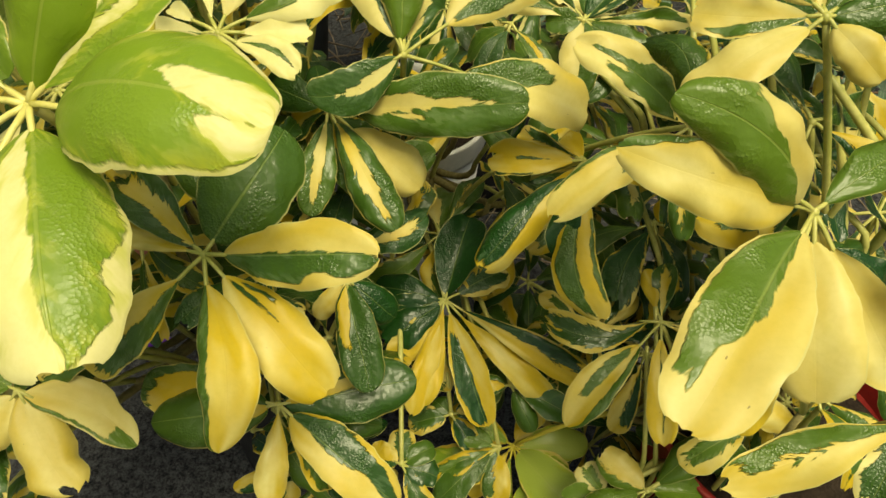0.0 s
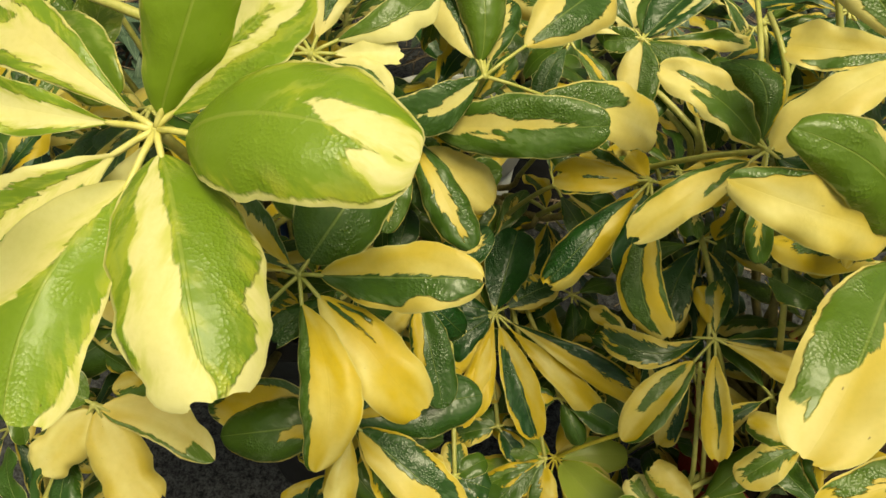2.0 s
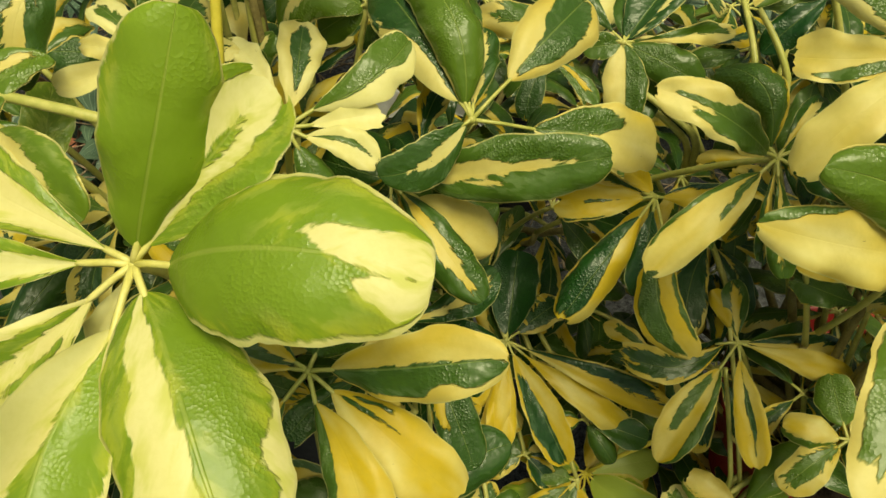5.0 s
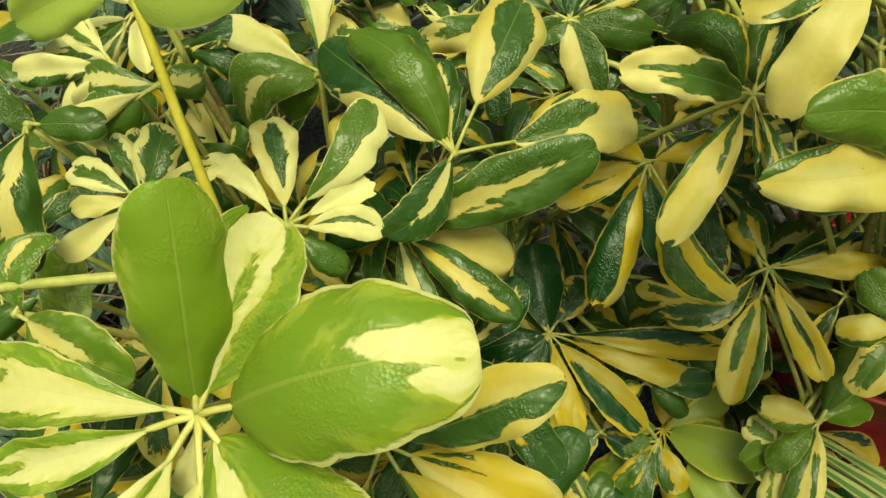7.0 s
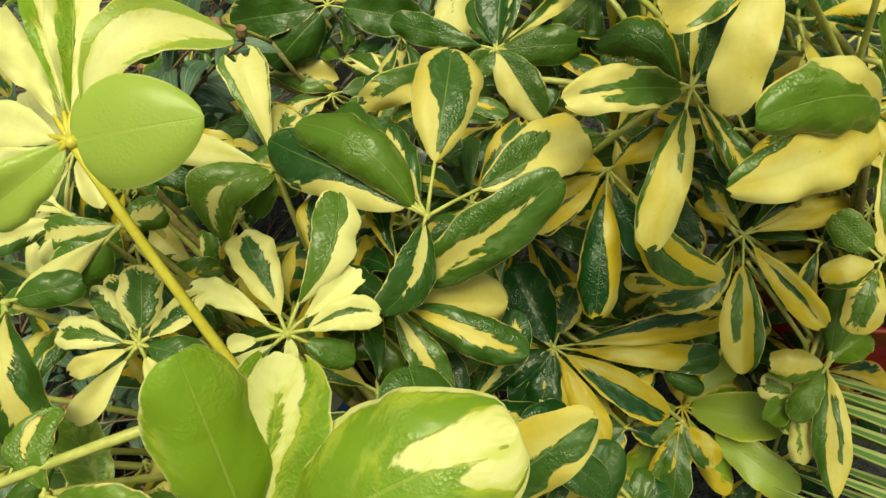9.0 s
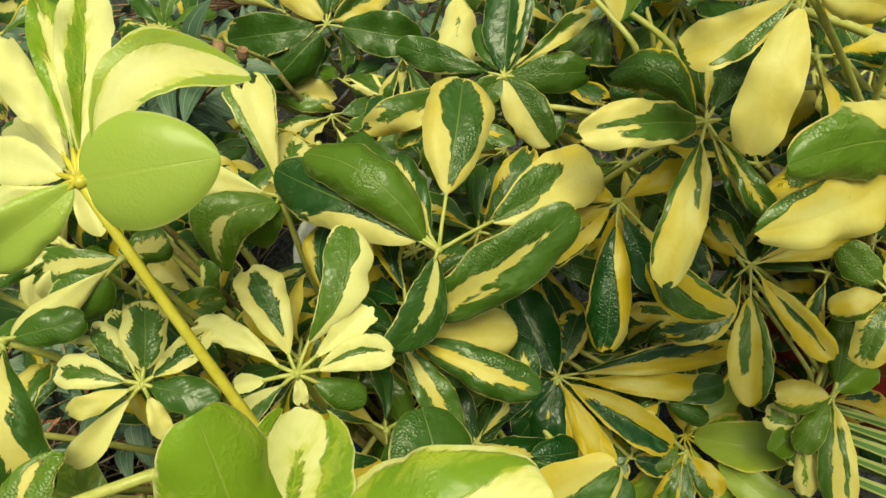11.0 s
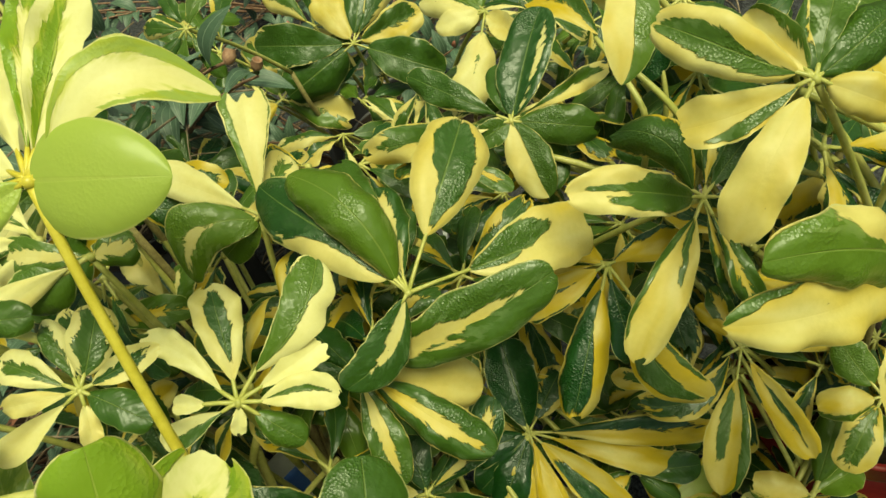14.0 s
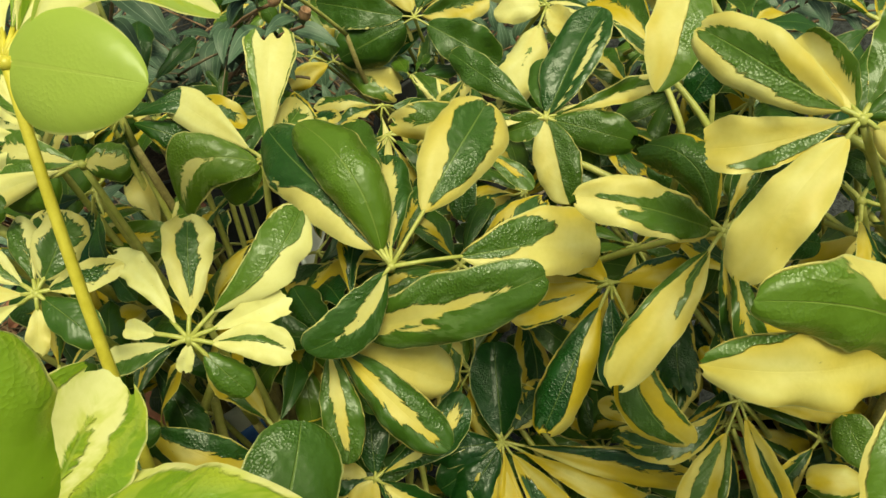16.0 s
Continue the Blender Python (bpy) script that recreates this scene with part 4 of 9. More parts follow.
whorl(left, (-0.049, 0.318, 0.501), 0.05, 0.63, False, [
    ('cream_stripe_beside_rib', 2, -6, -4.1, 2.9, 5, 0.05, 0.06, 0, 0.08),
    ('y', -2, -1.4, -2.6, 1.5, -40, 0.12, 0.06, 0, 0.08),
    ('g', 3.3, -0.6, -3.3, 2.3, 40, 0.12, 0.06, 0, 0.08),
])
whorl(left, (-0.177, 0.600, 0.674), 0.2, 0.1, False, [
    ('y', -2, 6, 2.8, 3.2, -4, 0.12, 0.06, 0, 0.08),
    ('n', -7, -1, -1.3, 3.5, -64, 0.12, 0.06, 0, 0.08),
    ('y', -0.8, -3.9, -2.5, 1.9, -27, 0.12, 0.06, 0, 0.08),
    ('n', -7.2, -4.7, -3.2, 2.3, -59, 0.12, 0.06, 0, 0.08),
    ('y', 0.5, 6.6, 2.9, 2.4, 21, 0.12, 0.06, 0, 0.08),
])
whorl(left, (-0.160, 0.480, 0.684), 0.3, 0.39, False, [
    ('c', 2.5, -0.2, -0.6, 2.2, 53, 0.05, 0.06, 0, 0.08),
    ('c', -5, 3.1, 0.8, 2.3, -42, 0.05, 0.06, 0, 0.08),
    ('g', -4.9, -0.1, -0.8, 3.3, -59, 0.3, 0.06, 0, 0.08),
    ('y', -8, 0.5, -0.6, 2, -57, 0.12, 0.06, 0, 0.08),
])
whorl(left, (-0.222, 0.448, 0.710), 0.2, 0.39, False, [
    ('c', -2.5, -6.4, -4.1, 3.1, -41, 0.05, 0.2, 0.1, 0.08),
    ('g', 3.9, -1.3, -0.9, 2, 41, 0.12, 0.06, 0, 0.08),
    ('y', -3, -2.6, -2.1, 2, -56, 0.12, 0.06, 0, 0.08),
])
whorl(right, (0.248, 0.283, 0.395), 0.2, 0.72, False, [
    ('l', -4.2, 1.7, -0, 2.5, -23, 0.12, 0.1, 0, 0.08),
    ('g', -0.1, 4.5, 1.9, 2.9, -27, 0.2, 0.06, 0, 0.08),
    ('n', -5.2, -2.2, -2.2, 2.9, -2, 0.12, 0.06, 0, 0.08),
    ('y', 3.1, 1.1, 0.2, 2.5, 4, 0.12, 0.06, 0, 0.08),
])
whorl(right, (0.192, 0.274, 0.299), 0.3, 0.48, False, [
    ('pale_split', -6.8, -7.3, -4.6, 3.0, 6, 0.05, 0.06, 0, 0.08),
    ('l', -3.7, 2.9, 0.7, 2.9, -24, 0.05, 0.06, 0, 0.08),
    ('G', -5.2, -1.3, -1.5, 2.4, -8, 0.12, 0.06, 0, 0.08),
    ('g', 4.7, 0.1, -0.4, 2.9, 14, 0.12, 0.06, 0, 0.08),
    ('g', 6.1, 3.9, 2.6, 2.9, 0, 0.12, 0.06, 0, 0.08),
])
whorl(right, (0.245, 0.197, 0.559), 0.2, 0.48, False, [
    ('R', -9.5, -2.8, -2.3, 2.6, -16, 0.05, 0.1, 0, 0.08),
    ('m', -2.5, -3.4, -2.6, 2.2, 12, 0.12, 0.06, 0, 0.08),
    ('y', -1.1, -2.4, -2, 1.6, 20, 0.12, 0.06, 0, 0.08),
])
whorl(center, (-0.068, 0.353, 0.486), 0.05, 0.63, False, [
    ('c', 7, 2.9, 1.4, 2.7, 24, 0.05, 0.06, 0.1, 0.08),
    ('g', 0.8, 4.4, 1.7, 2.3, 7, 0.05, 0.06, 0, 0.08),
    ('c', 3.7, -3.9, -2.4, 2.7, 15, 0.05, 0.06, 0, 0.08),
    ('y', -2.2, -1.7, -1.8, 2.3, -23, 0.05, 0.06, 0, 0.08),
    ('L', -4.4, 1.6, -0.2, 2.7, -23, 0.12, 0.06, 0, 0.08),
])
whorl(left, (-0.252, 0.372, 0.622), 0.5, 0.3, False, [
    ('grey_leaf', 0.3, 5.3, 2.3, 2.7, 29, 0.03, 0.06, 0, 0.08),
])
whorl(center, (0.080, 0.354, 0.323), 0.15, 0.85, False, [
    ('m', 3.4, 1.3, 0.2, 1.8, 16, 0.1, 0.06, 0, 0.08),
    ('g', 5.3, -1.8, -1.4, 2.6, 25, 0.1, 0.06, 0, 0.08),
    ('g', 2.1, -3.2, -2.2, 2, 22, 0.1, 0.06, 0, 0.08),
    ('c', 0.2, 3.4, 1, 1.8, -10, 0.12, 0.06, 0, 0.08),
    ('m', 4.3, 0.5, -0.3, 2.2, 20, 0.12, 0.06, 0, 0.08),
    ('c', -3.5, 0.2, -0.7, 2, -22, 0.12, 0.06, 0, 0.08),
])
whorl(center, (0.074, 0.323, 0.268), 0.2, 0.92, False, [
    ('L', -2.9, -2.2, -1.9, 2.5, -7, 0.1, 0.06, 0, 0.08),
    ('m', -5.7, -2.1, -1.9, 2.1, -13, 0.12, 0.06, 0, 0.08),
    ('R', -0.2, -4.1, -2.7, 2.7, 9, 0.12, 0.06, 0, 0.08),
    ('g', -4.3, 1.8, 0.1, 2.3, -20, 0.12, 0.06, 0, 0.08),
    ('g', -5.6, -4.2, -3, 2.9, -7, 0.12, 0.06, 0, 0.08),
])
whorl(right, (0.162, 0.277, 0.278), 0.4, 0.35, False, [
    ('m', -2.9, -1.6, -1.6, 2.2, -3, 0.1, 0.06, 0, 0.08),
    ('g', 0.1, -2.3, -1.8, 2, 19, 0.1, 0.06, 0, 0.08),
    ('s', -3.7, -4, -2.8, 2, 4, 0.12, 0.06, 0, 0.08),
    ('n', -1.8, 2.6, 0.6, 2.6, -22, 0.12, 0.06, 0, 0.08),
    ('g', -3.6, 0, -0.8, 2.2, -13, 0.12, 0.06, 0, 0.08),
    ('n', -0.3, -3.8, -2.6, 2, 17, 0.12, 0.06, 0, 0.08),
])
whorl(center, (-0.011, 0.283, 0.309), 0.1, 0.92, False, [
    ('m', -0.1, 2.8, 0.7, 2.4, -4, 0.12, 0.06, 0, 0.08),
    ('g', 2.6, 1.6, 0.2, 2, 11, 0.12, 0.06, 0, 0.08),
    ('L', -2.8, 1, -0.3, 2.6, -15, 0.12, 0.06, 0, 0.08),
    ('g', 3.1, -0.6, -0.9, 2.5, 16, 0.12, 0.06, 0, 0.08),
    ('m', 2.5, -3.6, -2.4, 2.3, 12, 0.12, 0.06, 0, 0.08),
])
whorl(center, (0.030, 0.347, 0.280), 0.1, 0.85, False, [
    ('m', 2.2, -2.3, -1.8, 2.2, 19, 0.12, 0.06, 0, 0.08),
    ('g', -1.6, 1.4, -0, 1.9, -19, 0.12, 0.06, 0, 0.08),
    ('c', 3.3, 1.1, 0, 2, 17, 0.12, 0.06, 0, 0.08),
    ('m', -3.9, -0.5, -1.1, 2.5, -19, 0.12, 0.06, 0, 0.08),
])
whorl(left, (-0.182, 0.501, 0.695), 0.25, 0.05, False, [
    ('k', -2.3, 5.4, 2.5, 1.9, -6, 0.1, 0.06, 0, 0.08),
    ('y', -2.2, 3.6, 1.4, 1.3, -16, 0.1, 0.06, 0, 0.08),
    ('l', -6.2, 2.6, 0.6, 2.1, -52, 0.08, 0.06, 0, 0.08),
    ('s', -2.6, 7.7, 3, 1.7, -2, 0.12, 0.06, 0, 0.08),
    ('y', -3.3, -0.2, -1.6, 1.5, -69, 0.12, 0.06, 0, 0.08),
])
bare_stalk(right, (0.233, 0.362, 0.631), (0.276, 0.332, 0.590), 0.0029)
bare_stalk(right, (0.237, 0.364, 0.621), (0.252, 0.325, 0.566), 0.0026)
bare_stalk(right, (0.242, 0.371, 0.586), (0.261, 0.336, 0.552), 0.0022)
bare_stalk(right, (0.243, 0.373, 0.559), (0.269, 0.334, 0.556), 0.0021)
bare_stalk(right, (0.180, 0.498, 0.624), (0.177, 0.456, 0.608), 0.0021)
bare_stalk(right, (0.169, 0.447, 0.641), (0.178, 0.423, 0.624), 0.0021)
bare_stalk(right, (0.223, 0.500, 0.607), (0.215, 0.481, 0.581), 0.0018)
bare_stalk(center, (0.122, 0.530, 0.541), (0.164, 0.490, 0.523), 0.0028)
bare_stalk(center, (0.128, 0.530, 0.529), (0.162, 0.496, 0.513), 0.0026)
bare_stalk(left, (-0.151, 0.407, 0.529), (-0.163, 0.395, 0.476), 0.0034)
bare_stalk(left, (-0.145, 0.398, 0.558), (-0.179, 0.395, 0.506), 0.003)
bare_stalk(left, (-0.118, 0.403, 0.542), (-0.115, 0.376, 0.478), 0.0034)
bare_stalk(left, (-0.116, 0.392, 0.510), (-0.150, 0.389, 0.493), 0.0022)
bare_stalk(left, (-0.301, 0.382, 0.685), (-0.197, 0.356, 0.669), 0.0028)
bare_stalk(left, (-0.205, 0.441, 0.700), (-0.191, 0.436, 0.684), 0.0026)
bare_stalk(right, (0.252, 0.376, 0.602), (0.283, 0.352, 0.515), 0.0024)
bare_stalk(right, (0.189, 0.357, 0.395), (0.205, 0.300, 0.294), 0.002)
bare_stalk(right, (0.241, 0.316, 0.627), (0.234, 0.322, 0.529), 0.0021)
bare_stalk(right, (0.225, 0.433, 0.564), (0.260, 0.390, 0.536), 0.0018)
bare_stalk(right, (0.297, 0.370, 0.581), (0.283, 0.402, 0.589), 0.0021)
bare_stalk(right, (0.182, 0.339, 0.381), (0.190, 0.298, 0.315), 0.002)

whorl(left, (-0.169, 0.533, 0.565), 0.2, 0.35, False, [
    ('notched_dull', -0.8, 4.6, 3.6, 2.6, -12, 0.25, 0.06, 0, 0.08),
    ('R', -5.5, 5.1, 1.5, 2.4, -40, 0.15, 0.06, 0, 0.08),
    ('e', -6.6, 2.8, -1.5, 2.0, -48, 0.15, 0.06, 0, 0.08),
    ('grey_smear', 2.6, 0.6, 3.2, 2.4, 20, 0.1, 0.06, 0, 0.08),
    ('grey_smear', -2.3, 0.4, -2.5, 2.0, -30, 0.1, 0.06, 0, 0.08),
])
whorl(left, (-0.250, 0.358, 0.671), 0.45, 0.35, False, [
    ('grey_smear', 2.6, 3.0, 1.4, 2.4, 20, 0.06, 0.10, -0.25, 0.3),
    ('cream_spine', 5.2, -5.6, -1.4, 3.4, 30, 0.1, 0.08, 0, 0.08),
])

# ---- deeper leaves of the shrubs ----
# most cream values are high here, so the colour stands in for shade
whorl(left, (-0.271, 0.603, 0.617), 0.09, 0.93, False, [
    ('G', 1.8, 5.2, 1.2, 2.0, -22, 0.08, 0.05, 0.06, -0.03),
    ('g', -4.1, 4.0, -0.3, 1.9, -2, 0.09, 0.05, -0.05, 0.14),
    ('c', -5.3, -1.5, -3.2, 2.2, -24, 0.13, 0.05, 0.07, -0.04),
    ('e', -2.3, -4.5, -3.7, 2.0, 21, 0.11, 0.03, 0.03, -0.05),
    ('R', 4.5, 0.6, -1.3, 1.7, -5, 0.15, 0.08, -0.02, 0.10),
])
whorl(right, (0.151, 0.611, 0.463), 0.10, 0.83, False, [
    ('G', 5.5, -4.3, -2.2, 2.9, 18, 0.10, 0.13, -0.03, 0.13),
    ('c', 6.5, 2.7, 0.1, 2.1, -1, 0.09, 0.06, -0.00, 0.07),
    ('G', 2.8, 8.0, -0.3, 2.4, -7, 0.14, 0.08, -0.01, -0.13),
    ('g', -6.4, 3.7, 0.3, 2.8, -8, 0.09, 0.10, 0.05, -0.12),
    ('L', -7.6, -2.2, -2.3, 2.6, 7, 0.12, 0.05, 0.00, 0.14),
    ('L', -0.4, -6.0, -3.3, 2.3, -12, 0.15, 0.14, 0.07, 0.04),
])
whorl(right, (0.100, 0.467, 0.331), 0.10, 0.89, False, [
    ('G', 5.2, 3.1, -1.5, 2.3, 5, 0.14, 0.10, 0.01, -0.15),
    ('v', 0.5, 6.6, 0.1, 2.2, 18, 0.15, 0.07, 0.02, 0.07),
    ('G', -6.0, 3.4, 0.3, 2.7, 17, 0.14, 0.09, 0.00, -0.10),
    ('g', -5.1, -2.2, -2.8, 2.3, -6, 0.14, 0.10, 0.07, 0.00),
    ('G', 0.0, -6.0, -2.3, 2.4, 11, 0.10, 0.05, -0.01, 0.05),
    ('m', 3.7, -3.5, -4.0, 1.9, -12, 0.12, 0.13, -0.06, 0.14),
])
whorl(left, (-0.173, 0.428, 0.589), 0.06, 0.88, False, [
    ('v', -3.1, 7.5, 2.3, 3.0, -21, 0.11, 0.07, -0.00, -0.09),
    ('v', -6.4, 4.6, 3.0, 3.0, -28, 0.11, 0.09, -0.03, 0.11),
    ('G', -3.8, -2.8, -5.0, 2.4, -42, 0.14, 0.08, -0.03, 0.15),
    ('G', 1.5, -5.6, -5.0, 2.3, -1, 0.13, 0.03, -0.06, -0.03),
    ('g', 5.3, -1.6, -4.4, 2.4, 28, 0.08, 0.11, -0.03, -0.00),
    ('g', 7.1, 4.6, -1.3, 3.3, 9, 0.15, 0.06, 0.01, -0.05),
])
whorl(center, (0.025, 0.459, 0.535), 0.19, 0.84, False, [
    ('v', -2.4, 7.5, -0.7, 2.8, 2, 0.12, 0.08, 0.03, 0.07),
    ('R', -7.2, 1.8, -3.1, 2.5, -9, 0.08, 0.06, 0.04, 0.12),
    ('R', -5.9, -2.3, -4.2, 2.6, -30, 0.11, 0.09, -0.07, 0.07),
    ('g', 4.9, -4.9, -2.7, 2.2, 26, 0.09, 0.11, -0.06, -0.06),
    ('m', 7.2, 2.4, 1.4, 2.5, 20, 0.09, 0.09, 0.03, 0.07),
    ('g', 3.6, 5.5, 0.2, 2.1, -20, 0.13, 0.06, 0.02, -0.00),
])
whorl(right, (0.139, 0.560, 0.484), 0.15, 0.83, False, [
    ('v', -5.3, 3.9, 1.7, 2.6, -8, 0.15, 0.05, 0.03, 0.05),
    ('n', -5.0, 1.1, -0.3, 1.5, -27, 0.13, 0.08, -0.03, 0.09),
    ('G', -4.3, -2.0, -1.8, 1.5, -19, 0.16, 0.11, -0.07, 0.12),
    ('v', -0.4, -5.6, -2.7, 2.0, -27, 0.15, 0.11, 0.05, -0.04),
    ('m', 3.5, -2.6, -3.3, 2.0, -1, 0.16, 0.10, 0.01, 0.07),
    ('L', 4.7, 0.2, -1.7, 1.5, 36, 0.08, 0.10, -0.02, -0.02),
    ('e', 3.3, 4.9, -3.2, 2.1, 15, 0.12, 0.05, -0.02, -0.03),
    ('G', -0.8, 5.2, 1.5, 1.7, 4, 0.09, 0.03, 0.06, -0.05),
])
whorl(right, (0.233, 0.357, 0.589), 0.01, 0.78, False, [
    ('G', 5.4, -2.3, -3.9, 2.4, -13, 0.09, 0.06, -0.01, 0.10),
    ('G', 5.5, 2.5, -1.1, 1.8, 33, 0.14, 0.04, 0.01, -0.01),
    ('m', -4.1, -4.1, -0.2, 2.1, -42, 0.14, 0.11, -0.04, 0.09),
    ('G', 0.9, -5.1, -2.1, 1.7, -3, 0.10, 0.03, 0.01, 0.07),
])
whorl(right, (0.186, 0.354, 0.547), 0.04, 0.92, False, [
    ('n', -2.9, 5.1, 1.4, 2.1, -12, 0.09, 0.11, -0.01, -0.02),
    ('E', 6.3, 0.6, -4.1, 2.4, 64, 0.14, 0.12, 0.06, 0.04),
    ('E', 3.5, 6.7, 1.9, 2.4, 14, 0.14, 0.08, 0.01, -0.12),
])
whorl(center, (0.050, 0.471, 0.218), 0.17, 0.99, False, [
    ('g', 3.8, -4.5, -6.1, 3.3, -12, 0.12, 0.12, -0.02, 0.03),
    ('R', 6.9, -0.2, -3.5, 2.2, 13, 0.09, 0.12, 0.07, -0.03),
    ('G', 7.5, 5.6, 0.8, 2.9, 1, 0.08, 0.13, 0.03, 0.10),
    ('L', 1.9, 7.2, -0.7, 2.6, 1, 0.15, 0.08, 0.08, 0.05),
    ('G', -2.1, 8.0, -0.9, 2.5, -6, 0.13, 0.04, 0.03, 0.02),
    ('v', -8.1, 4.5, 0.4, 2.8, -23, 0.10, 0.04, 0.07, -0.13),
    ('L', -8.7, -0.6, -0.1, 3.0, -13, 0.13, 0.11, -0.01, -0.02),
    ('g', -5.0, -3.5, -4.8, 2.4, -2, 0.13, 0.08, -0.06, -0.06),
    ('G', -0.7, -6.4, -4.9, 2.6, 3, 0.09, 0.11, -0.07, -0.00),
])
whorl(far, (0.105, 0.746, 0.487), 0.07, 0.40, False, [
    ('L', -6.6, 1.4, -5.2, 2.8, -35, 0.09, 0.13, -0.07, -0.04),
    ('m', -0.7, -6.9, -5.9, 2.9, -13, 0.08, 0.14, 0.06, -0.13),
    ('e', 7.1, -3.8, -4.4, 2.6, 56, 0.12, 0.14, 0.03, 0.00),
    ('E', 8.8, 0.2, -2.3, 3.0, 59, 0.13, 0.10, 0.01, -0.09),
])
whorl(left, (-0.261, 0.391, 0.553), 0.15, 0.82, False, [
    ('R', -5.0, 5.3, 1.6, 2.4, -40, 0.14, 0.13, 0.06, 0.02),
    ('n', -6.6, 1.4, -0.1, 2.1, -31, 0.15, 0.14, -0.04, 0.02),
    ('m', -5.9, -1.5, -4.3, 2.2, -23, 0.12, 0.03, -0.05, -0.08),
    ('v', -1.0, -4.8, -4.3, 2.5, 6, 0.10, 0.12, 0.01, -0.02),
    ('v', 2.2, -6.1, -4.4, 2.7, 18, 0.10, 0.13, 0.08, -0.06),
    ('v', 4.5, -0.7, -3.9, 2.0, 41, 0.14, 0.04, 0.00, 0.10),
    ('R', 6.6, 1.9, -0.3, 2.0, 34, 0.08, 0.08, -0.07, -0.12),
])
whorl(right, (0.234, 0.313, 0.562), 0.05, 0.79, False, [
    ('E', 4.9, -1.7, -3.1, 2.0, 19, 0.14, 0.13, -0.07, 0.03),
    ('g', 5.6, 2.1, -3.7, 2.5, 45, 0.10, 0.11, 0.04, 0.03),
    ('e', 2.6, 5.7, -1.4, 2.2, 36, 0.12, 0.10, -0.04, -0.03),
    ('n', -7.1, 1.3, 0.3, 2.8, -13, 0.11, 0.04, -0.02, -0.13),
    ('L', 0.4, -5.6, -4.1, 2.7, -21, 0.09, 0.09, 0.07, -0.08),
])
whorl(left, (-0.147, 0.581, 0.508), 0.11, 0.78, False, [
    ('m', -0.5, 4.8, -0.4, 1.7, -7, 0.15, 0.12, 0.01, -0.10),
    ('G', -3.3, 2.7, -2.4, 1.9, -22, 0.15, 0.11, -0.01, 0.11),
    ('R', -4.3, -1.6, -1.9, 2.0, 13, 0.14, 0.07, -0.01, -0.13),
    ('v', 0.5, -4.3, -3.6, 2.0, 5, 0.13, 0.13, -0.01, -0.12),
    ('c', 5.2, -2.1, 0.2, 1.6, 13, 0.16, 0.04, -0.03, -0.01),
])
whorl(right, (0.195, 0.375, 0.350), 0.01, 0.82, False, [
    ('G', 1.4, -5.3, -3.8, 2.4, -1, 0.14, 0.04, -0.05, -0.12),
    ('R', 6.1, -3.2, -4.5, 2.5, 18, 0.14, 0.13, 0.02, 0.06),
    ('L', 6.6, 0.7, -1.0, 1.9, 32, 0.13, 0.13, 0.00, 0.03),
    ('G', 5.1, 3.6, 2.9, 2.4, 15, 0.10, 0.04, 0.02, 0.08),
    ('c', 0.8, 7.0, 4.6, 2.7, 2, 0.15, 0.12, 0.01, -0.01),
    ('R', -3.8, 5.9, 0.4, 2.5, -47, 0.14, 0.08, -0.08, 0.09),
    ('G', -4.8, 3.2, -2.5, 2.2, -54, 0.12, 0.05, -0.05, 0.00),
    ('m', -5.5, -0.8, -3.3, 2.1, -25, 0.15, 0.05, -0.04, -0.13),
    ('L', -2.3, -4.7, -5.5, 2.3, -3, 0.09, 0.11, -0.01, 0.06),
])
whorl(center, (-0.030, 0.397, 0.325), 0.10, 0.77, False, [
    ('G', 4.6, 5.4, -1.4, 2.0, 14, 0.15, 0.14, 0.03, -0.09),
    ('G', 1.0, 5.8, -2.0, 2.0, -37, 0.08, 0.11, -0.02, -0.10),
    ('c', -3.5, 5.0, -4.2, 2.3, -25, 0.11, 0.14, -0.04, 0.01),
    ('c', -5.5, 3.0, -4.5, 2.4, -30, 0.09, 0.12, -0.01, 0.05),
    ('G', -4.1, -2.5, -5.7, 2.5, -7, 0.10, 0.11, 0.06, -0.14),
    ('g', -0.2, -4.3, -4.5, 2.2, 17, 0.14, 0.10, -0.05, 0.01),
    ('G', 3.6, -5.2, -4.1, 2.7, 38, 0.12, 0.11, 0.06, -0.00),
    ('R', 6.1, -3.0, -3.1, 2.4, 9, 0.15, 0.08, 0.07, 0.03),
    ('G', 6.6, 0.9, 1.4, 2.3, -5, 0.15, 0.04, 0.00, 0.08),
])
whorl(right, (0.212, 0.340, 0.627), 0.06, 0.84, False, [
    ('G', -0.4, 8.2, 0.7, 2.4, 23, 0.12, 0.08, -0.06, -0.07),
    ('L', -2.1, -4.8, -4.8, 2.6, -37, 0.12, 0.07, 0.03, -0.01),
    ('R', 6.2, -2.2, -2.7, 2.2, 44, 0.10, 0.09, 0.00, -0.12),
    ('g', 5.5, 4.7, -2.2, 2.3, 55, 0.14, 0.04, -0.01, 0.11),
])
whorl(left, (-0.154, 0.320, 0.608), 0.12, 0.79, False, [
    ('R', -4.9, -2.9, -1.7, 1.9, -21, 0.14, 0.09, -0.02, -0.01),
    ('v', 6.0, -2.0, -2.7, 2.2, 3, 0.13, 0.12, 0.08, -0.11),
    ('n', -1.6, 5.3, 0.9, 2.0, 3, 0.11, 0.04, -0.02, -0.09),
    ('g', -5.4, 3.4, 0.3, 2.5, -38, 0.13, 0.12, -0.03, -0.05),
])
